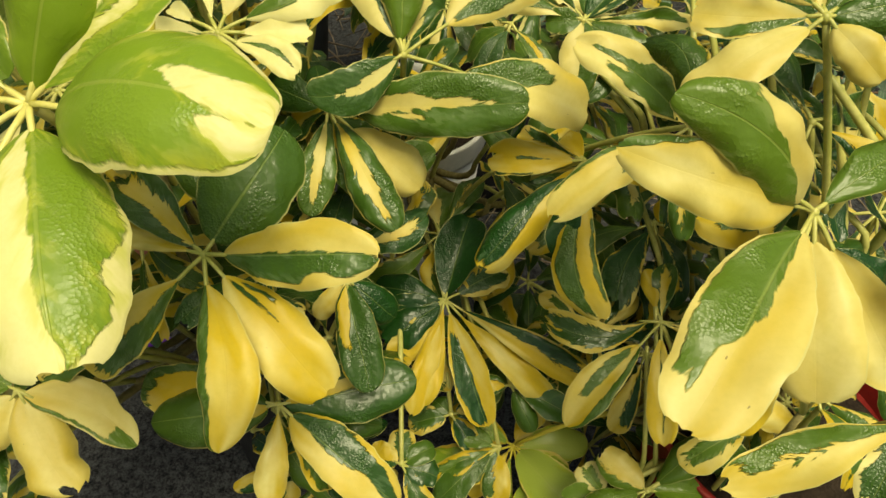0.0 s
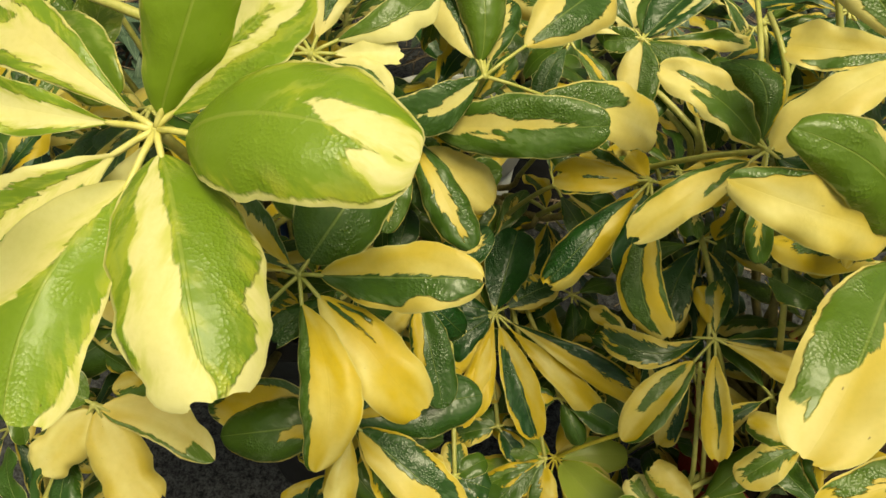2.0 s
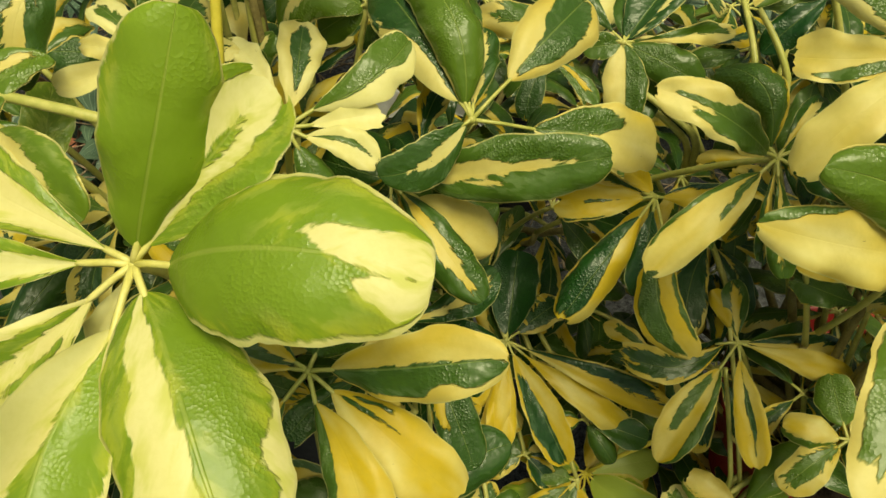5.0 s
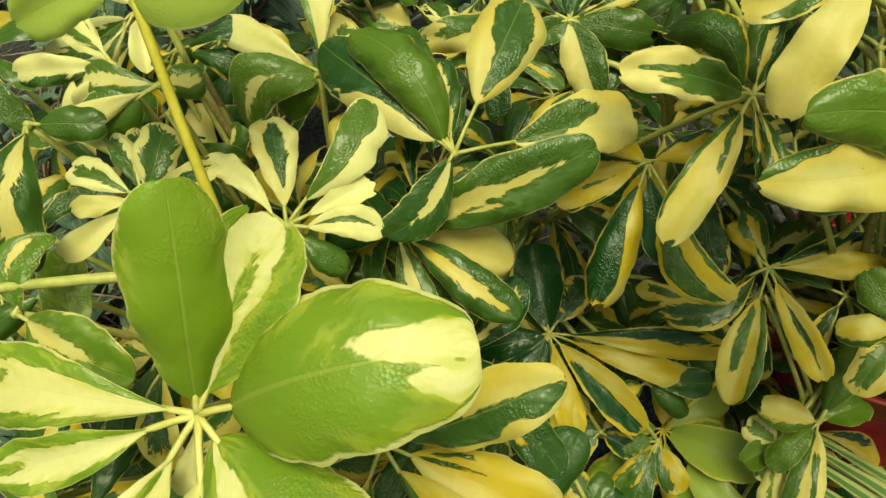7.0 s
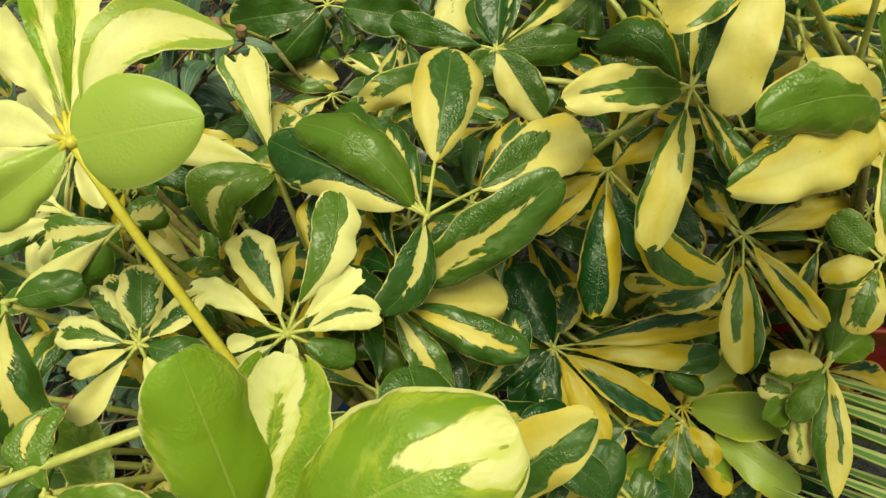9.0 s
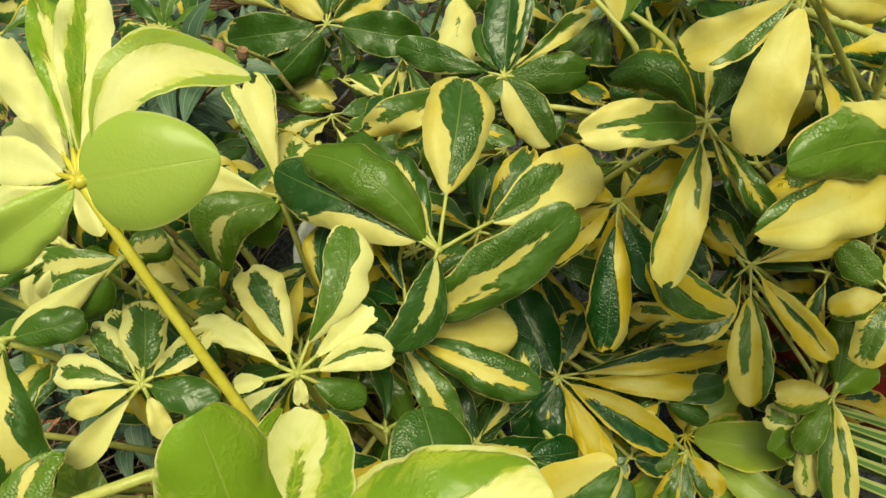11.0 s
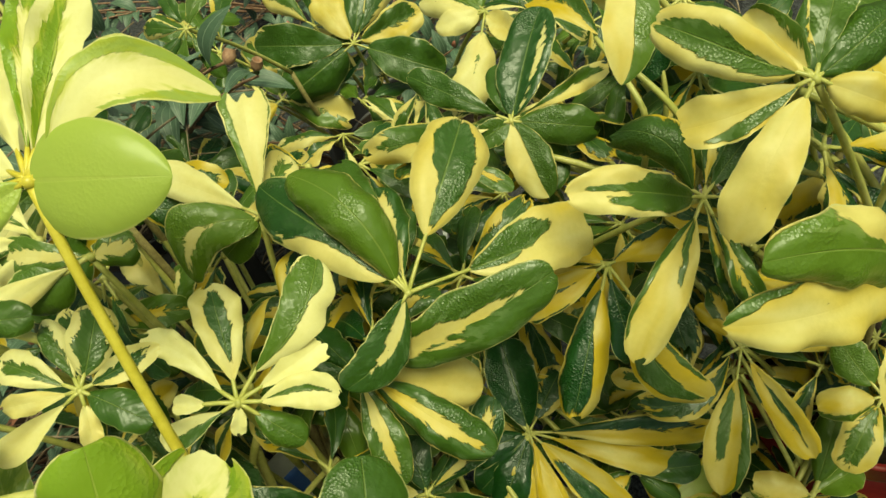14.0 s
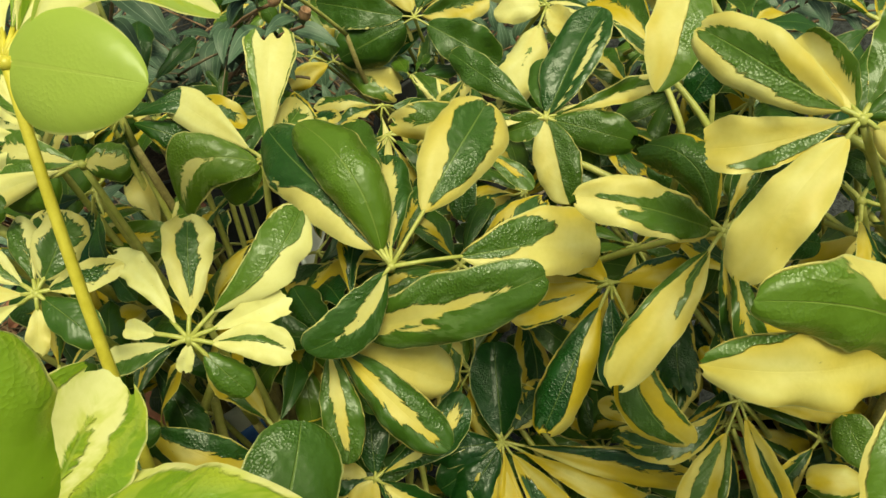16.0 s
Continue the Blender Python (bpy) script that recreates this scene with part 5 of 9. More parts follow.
whorl(right, (0.162, 0.546, 0.540), 0.14, 0.91, False, [
    ('g', -5.6, 0.1, 1.8, 2.3, -13, 0.10, 0.10, 0.04, 0.12),
    ('G', -3.9, -4.3, -2.1, 2.0, -8, 0.11, 0.04, -0.05, 0.07),
    ('m', 0.9, -6.0, -0.6, 2.3, -11, 0.15, 0.11, 0.07, -0.08),
    ('m', 5.0, -3.4, -2.5, 2.4, -26, 0.08, 0.04, -0.04, -0.04),
    ('v', 5.3, 2.5, -4.2, 2.7, 3, 0.13, 0.07, -0.04, -0.09),
    ('m', 1.8, 5.4, -2.9, 2.3, 9, 0.13, 0.09, -0.07, -0.08),
    ('g', -1.4, 5.5, -1.7, 2.3, 34, 0.09, 0.04, 0.01, 0.06),
    ('g', -6.4, 3.5, 0.4, 2.6, -9, 0.14, 0.09, 0.05, 0.05),
])
whorl(left, (-0.179, 0.381, 0.588), 0.11, 0.95, False, [
    ('v', 4.0, 5.6, 0.4, 2.4, 24, 0.13, 0.13, -0.08, -0.00),
    ('g', -0.2, 6.7, 2.3, 2.1, 20, 0.11, 0.10, -0.03, -0.12),
    ('L', -8.6, 1.1, -1.4, 2.9, 2, 0.15, 0.04, 0.08, -0.03),
    ('c', -5.0, -6.0, -3.0, 2.6, -29, 0.12, 0.10, 0.02, 0.05),
    ('v', 1.9, -5.6, -5.7, 3.0, 9, 0.10, 0.10, -0.03, 0.14),
    ('L', 6.0, -4.1, -4.3, 2.6, 15, 0.14, 0.08, 0.01, 0.15),
])
whorl(far, (0.219, 0.677, 0.550), 0.10, 0.42, False, [
    ('m', 3.1, -3.0, -3.0, 1.6, 11, 0.12, 0.07, 0.04, 0.03),
    ('G', 2.8, -0.6, -4.3, 1.8, 31, 0.10, 0.12, -0.04, 0.05),
    ('g', 3.0, 3.4, -3.4, 1.8, 22, 0.10, 0.06, 0.05, -0.08),
    ('m', 2.3, 6.1, -0.4, 2.4, 6, 0.16, 0.08, -0.06, 0.01),
    ('m', -1.6, 5.9, 1.4, 1.8, 27, 0.12, 0.13, -0.04, -0.05),
    ('m', -4.8, 3.5, 0.9, 2.0, 15, 0.09, 0.11, 0.04, 0.09),
    ('m', -5.6, -0.0, 0.9, 2.2, -29, 0.15, 0.13, -0.04, -0.02),
])
whorl(left, (-0.104, 0.358, 0.564), 0.17, 0.89, False, [
    ('g', -2.9, -1.5, -4.1, 1.8, -46, 0.15, 0.08, -0.05, -0.08),
    ('m', 3.9, 1.6, -3.3, 1.6, 69, 0.15, 0.11, -0.03, -0.12),
    ('G', 1.6, 4.4, -0.2, 1.4, 42, 0.11, 0.10, -0.00, 0.13),
    ('k', -2.6, 5.2, 1.7, 2.2, 9, 0.13, 0.10, -0.06, 0.08),
])
whorl(left, (-0.253, 0.559, 0.576), 0.13, 0.96, False, [
    ('R', 3.4, -3.5, -6.5, 2.5, -7, 0.09, 0.04, -0.01, 0.04),
    ('G', 5.7, -0.3, -3.8, 2.6, 35, 0.08, 0.11, 0.01, -0.11),
    ('m', 2.6, 7.3, 3.0, 2.7, 38, 0.09, 0.06, -0.07, -0.12),
    ('g', -4.7, 5.8, 4.6, 2.9, 4, 0.09, 0.09, 0.05, 0.03),
    ('G', -8.3, -0.6, 0.9, 2.8, -41, 0.13, 0.05, -0.00, -0.04),
])
whorl(right, (0.215, 0.445, 0.528), 0.15, 0.93, False, [
    ('c', 4.6, -1.6, -3.4, 2.3, 68, 0.12, 0.04, 0.04, 0.13),
    ('g', 5.1, 2.0, -0.4, 2.0, 43, 0.14, 0.07, 0.03, 0.04),
    ('R', 2.9, 4.4, 3.4, 1.9, 1, 0.13, 0.05, -0.05, 0.13),
    ('G', -0.4, 5.8, 2.3, 1.9, 12, 0.11, 0.04, 0.03, 0.14),
    ('G', -4.6, 3.3, 2.8, 2.4, -24, 0.11, 0.14, 0.01, -0.11),
    ('L', -5.0, 1.9, -1.7, 1.6, -62, 0.11, 0.08, -0.01, -0.13),
    ('m', -3.5, -3.4, -5.3, 2.0, -47, 0.15, 0.09, 0.05, -0.12),
    ('m', 0.1, -1.5, -7.1, 2.0, 13, 0.15, 0.11, -0.02, -0.12),
])
whorl(left, (-0.132, 0.599, 0.633), 0.07, 0.81, False, [
    ('e', -5.4, 0.5, -1.7, 2.0, -15, 0.10, 0.12, 0.08, 0.06),
    ('E', -3.8, -2.5, -2.1, 1.5, -9, 0.11, 0.13, 0.01, 0.15),
    ('m', 1.3, -5.1, -3.4, 2.5, -3, 0.09, 0.11, -0.04, 0.11),
    ('n', 4.3, -2.0, -1.9, 2.0, 24, 0.12, 0.05, -0.05, 0.10),
])
whorl(right, (0.251, 0.508, 0.622), 0.07, 0.90, False, [
    ('L', 4.8, 3.6, -2.9, 2.3, 17, 0.10, 0.12, -0.05, -0.02),
    ('G', 2.0, 6.7, -2.3, 2.4, -3, 0.11, 0.05, 0.07, 0.08),
    ('L', -2.1, 4.7, -2.3, 1.6, -25, 0.11, 0.10, 0.06, 0.07),
    ('c', -6.2, 1.0, -0.9, 2.1, 7, 0.11, 0.06, 0.07, 0.12),
    ('g', -4.7, -1.4, -3.8, 2.4, -23, 0.12, 0.08, -0.01, 0.13),
    ('g', -1.0, -5.7, -2.2, 2.1, -6, 0.09, 0.11, 0.02, 0.04),
    ('e', 3.5, -3.6, -2.7, 2.2, -12, 0.10, 0.08, -0.05, -0.02),
    ('G', 5.7, -0.0, -2.3, 1.9, 14, 0.13, 0.05, -0.06, 0.08),
])
whorl(left, (-0.136, 0.744, 0.529), 0.05, 0.67, False, [
    ('R', -1.2, -2.9, -6.1, 2.4, -44, 0.15, 0.07, -0.05, 0.08),
    ('R', 5.2, -3.0, -4.5, 2.5, 24, 0.16, 0.10, -0.06, -0.02),
    ('g', 5.8, 0.8, -1.8, 2.4, 40, 0.15, 0.09, 0.05, -0.08),
    ('e', 2.9, 5.5, -1.5, 2.3, 30, 0.11, 0.05, 0.07, 0.06),
    ('G', -0.4, 5.4, 2.9, 2.2, 10, 0.11, 0.13, 0.06, 0.05),
    ('g', -3.8, 4.7, 0.6, 2.3, -21, 0.10, 0.14, 0.05, -0.11),
    ('E', -6.5, 1.2, -1.2, 2.6, -51, 0.16, 0.09, -0.04, -0.12),
    ('G', -6.2, -3.1, -3.5, 2.6, -40, 0.11, 0.05, 0.05, 0.02),
])
whorl(center, (0.055, 0.453, 0.485), 0.00, 0.80, False, [
    ('G', 3.8, -3.6, -4.0, 2.5, 11, 0.15, 0.13, 0.08, 0.01),
    ('E', 7.0, -0.2, -3.7, 2.9, 30, 0.12, 0.14, 0.03, -0.07),
    ('k', 6.7, 4.3, 0.7, 2.7, 37, 0.14, 0.08, 0.07, 0.10),
    ('g', 2.6, 7.3, 2.1, 2.4, 27, 0.16, 0.13, -0.05, -0.12),
    ('v', -1.8, 7.1, 2.3, 2.6, -7, 0.13, 0.07, 0.07, 0.09),
])
whorl(center, (0.076, 0.533, 0.375), 0.05, 0.91, False, [
    ('n', -2.6, -8.3, -5.6, 4.2, -27, 0.10, 0.11, -0.04, 0.04),
    ('R', 7.4, -4.4, -5.2, 3.4, -16, 0.14, 0.12, -0.06, 0.07),
    ('c', 5.3, 4.8, -5.0, 3.0, 13, 0.15, 0.09, -0.07, 0.04),
    ('L', -2.1, 8.6, -2.6, 3.1, 16, 0.13, 0.06, 0.02, -0.14),
    ('v', -6.4, -4.4, -0.9, 2.4, -0, 0.13, 0.11, -0.02, -0.02),
])
whorl(right, (0.256, 0.341, 0.478), 0.08, 0.81, False, [
    ('n', 6.8, 1.8, -2.3, 2.9, 21, 0.16, 0.10, -0.03, 0.06),
    ('L', 4.5, 6.4, -0.6, 2.7, 47, 0.08, 0.11, -0.03, 0.07),
    ('c', -0.6, 7.0, 2.0, 2.5, -13, 0.10, 0.05, 0.00, 0.12),
    ('G', -6.2, 1.6, 2.1, 2.4, -41, 0.11, 0.04, -0.01, 0.00),
    ('L', 5.3, -3.3, -5.2, 3.2, 10, 0.13, 0.06, -0.01, 0.04),
])
whorl(left, (-0.279, 0.471, 0.631), 0.15, 0.91, False, [
    ('R', 2.1, 4.8, -0.6, 2.0, 24, 0.14, 0.14, -0.05, -0.10),
    ('G', -2.4, 3.8, -1.7, 1.5, 26, 0.09, 0.11, -0.02, 0.04),
    ('k', -4.4, -0.5, -0.8, 1.6, 6, 0.12, 0.12, 0.06, -0.05),
    ('k', -3.5, -2.8, -0.8, 1.6, 4, 0.12, 0.11, 0.03, -0.05),
])
whorl(right, (0.309, 0.484, 0.492), 0.06, 0.77, False, [
    ('g', 2.6, -4.3, -2.5, 1.7, -4, 0.14, 0.07, -0.04, 0.08),
    ('c', 3.6, -0.7, -4.2, 1.8, 32, 0.13, 0.14, -0.01, 0.08),
    ('v', 4.8, 2.1, -4.2, 1.9, 35, 0.13, 0.12, 0.04, -0.03),
    ('e', 3.2, 4.6, -1.7, 1.8, 31, 0.10, 0.10, 0.01, 0.07),
    ('R', -0.8, 5.1, 1.8, 1.9, -9, 0.13, 0.04, -0.08, 0.07),
    ('G', -4.5, 5.2, -0.7, 1.9, -15, 0.10, 0.14, 0.06, 0.13),
    ('G', -6.6, 0.2, 0.4, 2.2, -17, 0.16, 0.06, 0.01, -0.06),
    ('R', -4.6, -2.5, -3.6, 1.9, -18, 0.11, 0.06, 0.04, 0.08),
    ('m', -1.9, -3.5, -3.9, 1.6, -2, 0.14, 0.08, -0.02, 0.08),
])
whorl(right, (0.314, 0.341, 0.335), 0.10, 0.79, False, [
    ('m', 5.1, 0.5, -5.6, 2.2, 53, 0.11, 0.07, -0.06, -0.14),
    ('G', 5.7, 3.0, -2.5, 2.6, 48, 0.14, 0.04, 0.04, -0.07),
    ('m', 3.6, 6.8, 2.1, 2.8, 43, 0.13, 0.09, -0.06, 0.07),
    ('L', 0.4, 6.9, 2.4, 2.8, 14, 0.10, 0.11, -0.05, 0.14),
    ('m', -4.8, 5.7, 1.0, 2.5, -14, 0.12, 0.05, 0.00, -0.08),
    ('G', -7.1, -0.5, -1.6, 2.1, -44, 0.10, 0.09, -0.02, -0.14),
    ('G', -6.7, -4.2, -4.3, 3.5, -42, 0.09, 0.09, -0.06, 0.13),
    ('R', 0.4, -2.2, -8.2, 2.9, 8, 0.08, 0.09, -0.05, 0.13),
])
whorl(far, (-0.078, 0.667, 0.512), 0.03, 0.61, False, [
    ('g', 4.0, -4.9, -2.1, 2.1, 10, 0.13, 0.06, 0.06, 0.09),
    ('m', 6.8, -0.6, -0.6, 2.2, 27, 0.11, 0.08, 0.01, 0.10),
    ('m', 4.3, 4.7, 0.2, 2.5, 6, 0.10, 0.08, 0.05, -0.14),
    ('G', -0.5, 5.8, -2.2, 1.8, -15, 0.14, 0.03, -0.02, -0.14),
    ('g', -3.8, 2.8, -2.7, 2.0, -31, 0.10, 0.14, -0.05, 0.01),
    ('c', -5.9, -2.5, -2.0, 2.1, 9, 0.13, 0.10, -0.07, -0.00),
])
whorl(right, (0.209, 0.297, 0.227), 0.09, 0.89, False, [
    ('m', 6.8, 1.7, -1.4, 2.1, 22, 0.12, 0.08, -0.06, -0.04),
    ('G', 3.2, 5.6, -1.8, 1.9, -16, 0.16, 0.11, -0.06, -0.05),
    ('E', -1.7, 7.1, -1.7, 2.9, -21, 0.11, 0.09, -0.04, 0.08),
    ('G', -6.5, -0.7, -1.2, 2.4, -5, 0.10, 0.05, -0.05, -0.09),
    ('R', -5.5, -5.3, -0.8, 3.0, 10, 0.08, 0.10, -0.06, 0.13),
    ('R', 0.8, -5.0, -4.2, 2.4, 23, 0.09, 0.06, 0.02, 0.07),
    ('k', 4.8, -4.8, -3.8, 2.5, -1, 0.13, 0.05, -0.06, 0.00),
])
whorl(far, (0.052, 0.840, 0.441), 0.15, 0.42, False, [
    ('R', 1.7, -5.0, -3.0, 2.3, 36, 0.15, 0.13, -0.04, 0.03),
    ('c', 4.4, -2.8, -1.4, 1.7, 5, 0.13, 0.08, 0.03, -0.13),
    ('g', 6.5, 1.4, -2.0, 2.2, 20, 0.15, 0.04, -0.03, 0.05),
    ('g', 3.9, 3.5, -0.4, 1.7, -17, 0.15, 0.08, -0.05, 0.12),
    ('g', -0.8, 6.2, -0.6, 2.2, 4, 0.16, 0.04, -0.01, -0.10),
])
whorl(right, (0.102, 0.403, 0.314), 0.18, 0.94, False, [
    ('L', -3.7, 7.6, -0.9, 2.9, -34, 0.14, 0.05, -0.04, 0.09),
    ('v', -7.1, 3.0, -1.3, 2.6, -31, 0.12, 0.10, 0.02, 0.08),
    ('v', -6.2, 0.4, -4.4, 2.6, -44, 0.10, 0.05, 0.06, -0.07),
    ('G', -5.1, -4.4, -3.4, 2.8, 8, 0.13, 0.05, 0.05, -0.07),
    ('R', 0.5, -6.7, -3.0, 2.8, -4, 0.14, 0.03, 0.03, 0.04),
    ('g', 4.5, -4.9, -1.9, 2.5, 30, 0.12, 0.05, -0.04, 0.02),
    ('m', 6.0, -0.1, -2.4, 2.2, 43, 0.13, 0.11, -0.01, 0.00),
    ('g', 5.2, 3.8, -2.1, 2.7, 33, 0.14, 0.12, 0.06, 0.07),
    ('G', 1.9, 8.0, -0.1, 2.9, -3, 0.08, 0.09, 0.03, -0.09),
])
whorl(left, (-0.239, 0.277, 0.396), 0.18, 0.91, False, [
    ('n', -7.1, -1.9, -1.7, 2.9, -13, 0.10, 0.05, -0.04, 0.14),
    ('R', -2.7, -5.6, -4.1, 2.9, 25, 0.15, 0.11, 0.06, -0.05),
    ('g', -1.3, 7.8, -0.8, 3.1, -5, 0.12, 0.10, 0.08, -0.07),
    ('m', -5.8, 2.6, -4.0, 2.6, -34, 0.09, 0.09, -0.03, 0.08),
])
whorl(left, (-0.298, 0.315, 0.574), 0.06, 0.90, False, [
    ('e', -7.4, 2.0, -1.7, 3.0, -34, 0.15, 0.10, -0.02, 0.01),
    ('k', -3.1, -1.1, -7.4, 3.2, -57, 0.16, 0.07, -0.08, 0.04),
    ('g', -0.0, -4.9, -4.8, 2.5, 11, 0.14, 0.14, 0.04, -0.09),
    ('e', 6.3, -2.1, -3.6, 2.8, 36, 0.10, 0.05, -0.05, -0.12),
    ('m', 7.0, 1.5, 0.3, 2.5, 52, 0.10, 0.10, -0.03, -0.12),
    ('n', 3.5, 4.2, 3.7, 2.1, 20, 0.09, 0.06, 0.07, 0.14),
    ('g', -0.4, 7.7, 2.8, 3.0, -33, 0.10, 0.05, 0.06, 0.05),
    ('m', -4.5, 6.2, 0.3, 2.2, -37, 0.11, 0.12, -0.04, 0.10),
])
whorl(center, (-0.050, 0.411, 0.581), 0.05, 0.91, False, [
    ('g', -1.8, 4.9, -2.6, 2.2, -10, 0.15, 0.10, 0.05, 0.05),
    ('L', -4.8, 0.4, -5.5, 2.5, -17, 0.13, 0.11, -0.05, -0.10),
    ('v', 5.6, 1.2, -0.5, 1.7, 9, 0.10, 0.07, -0.08, 0.01),
    ('m', 3.8, 6.6, 1.6, 2.4, 0, 0.11, 0.12, -0.08, 0.05),
])
whorl(left, (-0.136, 0.640, 0.510), 0.12, 0.52, False, [
    ('G', -4.2, 2.2, -4.4, 1.9, -40, 0.09, 0.11, 0.06, 0.07),
    ('m', 7.5, 3.1, 2.1, 3.2, 5, 0.09, 0.09, -0.05, -0.03),
    ('g', 3.4, 6.5, 2.8, 2.5, 6, 0.10, 0.10, -0.05, 0.07),
    ('G', -0.6, 6.3, 1.4, 2.4, -33, 0.13, 0.11, -0.01, 0.14),
    ('G', -5.3, 4.9, 0.2, 2.1, -44, 0.13, 0.11, 0.06, -0.12),
])
whorl(center, (0.012, 0.472, 0.386), 0.20, 0.78, False, [
    ('v', 3.7, 7.1, 1.1, 2.3, 12, 0.14, 0.11, -0.00, 0.13),
    ('R', -1.3, 8.4, -1.4, 3.3, -2, 0.11, 0.03, 0.06, -0.01),
    ('v', -6.4, 3.7, -1.9, 2.3, -40, 0.12, 0.12, -0.05, 0.07),
    ('G', -6.4, -3.7, -3.5, 2.4, -28, 0.15, 0.10, -0.07, 0.10),
    ('L', 0.1, -5.3, -4.8, 2.8, 37, 0.10, 0.13, 0.02, 0.01),
    ('k', 5.0, -4.4, -3.6, 2.9, 7, 0.12, 0.12, 0.04, -0.09),
])
whorl(right, (0.301, 0.364, 0.539), 0.06, 0.79, False, [
    ('k', 1.0, -4.4, -7.0, 3.1, 25, 0.13, 0.03, 0.04, 0.13),
    ('R', 5.4, -4.1, -3.6, 2.3, 54, 0.11, 0.07, 0.01, -0.00),
    ('g', 8.5, 1.0, 0.5, 2.5, 17, 0.12, 0.09, -0.05, 0.14),
    ('k', 3.5, 5.4, 3.7, 2.2, 3, 0.14, 0.09, -0.04, 0.10),
    ('G', -2.3, 6.3, 2.4, 2.6, -23, 0.15, 0.09, 0.05, -0.11),
    ('L', -7.7, 1.5, -2.2, 3.0, -44, 0.14, 0.05, 0.02, -0.13),
    ('R', -5.6, -3.3, -5.2, 2.4, -35, 0.14, 0.07, -0.07, 0.13),
])
whorl(right, (0.115, 0.543, 0.291), 0.18, 0.99, False, [
    ('G', -4.5, -4.1, -3.0, 2.2, -13, 0.12, 0.10, -0.01, 0.07),
    ('G', 3.0, -2.6, -4.5, 2.1, 5, 0.13, 0.05, -0.03, -0.12),
    ('G', 5.5, 2.2, -2.6, 2.2, 43, 0.09, 0.11, -0.00, 0.12),
    ('m', 2.2, 6.4, 0.9, 2.1, 24, 0.14, 0.11, -0.01, 0.03),
    ('v', -3.8, 5.1, 0.9, 1.9, 0, 0.16, 0.10, 0.05, 0.04),
    ('G', -5.7, 1.1, -0.0, 1.9, -37, 0.13, 0.09, -0.03, 0.01),
])
whorl(left, (-0.267, 0.286, 0.493), 0.13, 0.85, False, [
    ('G', -4.6, 1.5, -0.7, 1.8, -38, 0.14, 0.04, 0.05, -0.00),
    ('g', -3.4, -0.1, -3.9, 1.7, -42, 0.14, 0.11, 0.07, -0.06),
    ('G', -0.9, -2.7, -5.2, 1.8, -16, 0.15, 0.07, -0.08, 0.05),
    ('m', 4.1, -1.8, -2.7, 1.7, 62, 0.13, 0.12, -0.03, -0.05),
    ('G', 4.7, 0.9, -0.2, 1.7, 36, 0.14, 0.08, -0.05, 0.10),
    ('m', 3.0, 3.3, 3.3, 2.2, 24, 0.16, 0.07, -0.06, 0.02),
    ('m', -1.9, 4.2, 1.9, 1.7, -3, 0.10, 0.03, 0.00, -0.15),
])
whorl(left, (-0.085, 0.286, 0.543), 0.03, 0.98, False, [
    ('g', -4.9, 1.8, -2.0, 1.6, -6, 0.13, 0.08, -0.02, 0.12),
    ('G', -4.7, -4.0, -0.6, 1.9, -15, 0.16, 0.05, 0.05, 0.02),
    ('m', -0.4, -6.1, -1.4, 1.9, -13, 0.09, 0.13, -0.03, -0.02),
])
whorl(far, (0.100, 0.921, 0.453), 0.03, 0.44, False, [
    ('m', -1.2, 6.9, 0.3, 2.4, 4, 0.08, 0.10, 0.03, -0.02),
    ('L', -6.0, 4.7, 2.6, 2.8, -18, 0.08, 0.07, -0.06, -0.14),
    ('E', -5.7, -0.8, -2.3, 2.2, -13, 0.10, 0.06, -0.01, -0.01),
    ('G', -2.6, -4.5, -3.6, 2.5, -29, 0.15, 0.07, 0.04, -0.01),
    ('E', 2.9, -3.6, -3.9, 2.1, 38, 0.10, 0.10, -0.06, 0.02),
    ('g', 6.3, 0.1, -3.4, 2.4, 33, 0.12, 0.11, 0.04, -0.08),
    ('c', 4.2, 6.8, 0.1, 2.5, 34, 0.10, 0.06, 0.07, -0.12),
])
whorl(right, (0.280, 0.287, 0.434), 0.11, 0.91, False, [
    ('L', 0.7, -6.0, -2.3, 2.5, -21, 0.13, 0.14, -0.02, 0.01),
    ('v', 4.9, -3.1, -1.1, 2.2, 4, 0.15, 0.11, -0.01, -0.15),
    ('m', 4.4, 2.3, -2.2, 1.8, -5, 0.13, 0.05, 0.05, -0.07),
    ('g', 1.6, 5.4, 0.5, 1.8, 8, 0.10, 0.08, 0.04, -0.03),
])
whorl(right, (0.264, 0.332, 0.276), 0.05, 0.93, False, [
    ('G', -1.7, -2.7, -4.4, 1.6, 6, 0.14, 0.10, -0.04, -0.04),
    ('G', 2.5, -5.1, -3.4, 2.6, 12, 0.13, 0.09, -0.04, 0.15),
    ('L', 4.5, -3.2, -2.1, 2.3, 52, 0.16, 0.06, 0.03, 0.07),
    ('G', 6.5, 0.6, -0.4, 2.3, 20, 0.12, 0.04, -0.04, 0.04),
    ('g', 4.7, 4.2, 0.5, 2.1, 29, 0.13, 0.05, 0.03, -0.09),
    ('m', 0.1, 6.8, 0.8, 2.4, -3, 0.11, 0.05, 0.06, -0.15),
    ('n', -3.0, 5.4, 0.6, 1.8, -44, 0.08, 0.11, -0.01, 0.12),
    ('G', -5.7, 2.5, -2.5, 2.2, -32, 0.11, 0.05, -0.03, -0.12),
    ('g', -4.3, -1.1, -4.1, 2.0, -22, 0.11, 0.06, 0.02, 0.04),
])
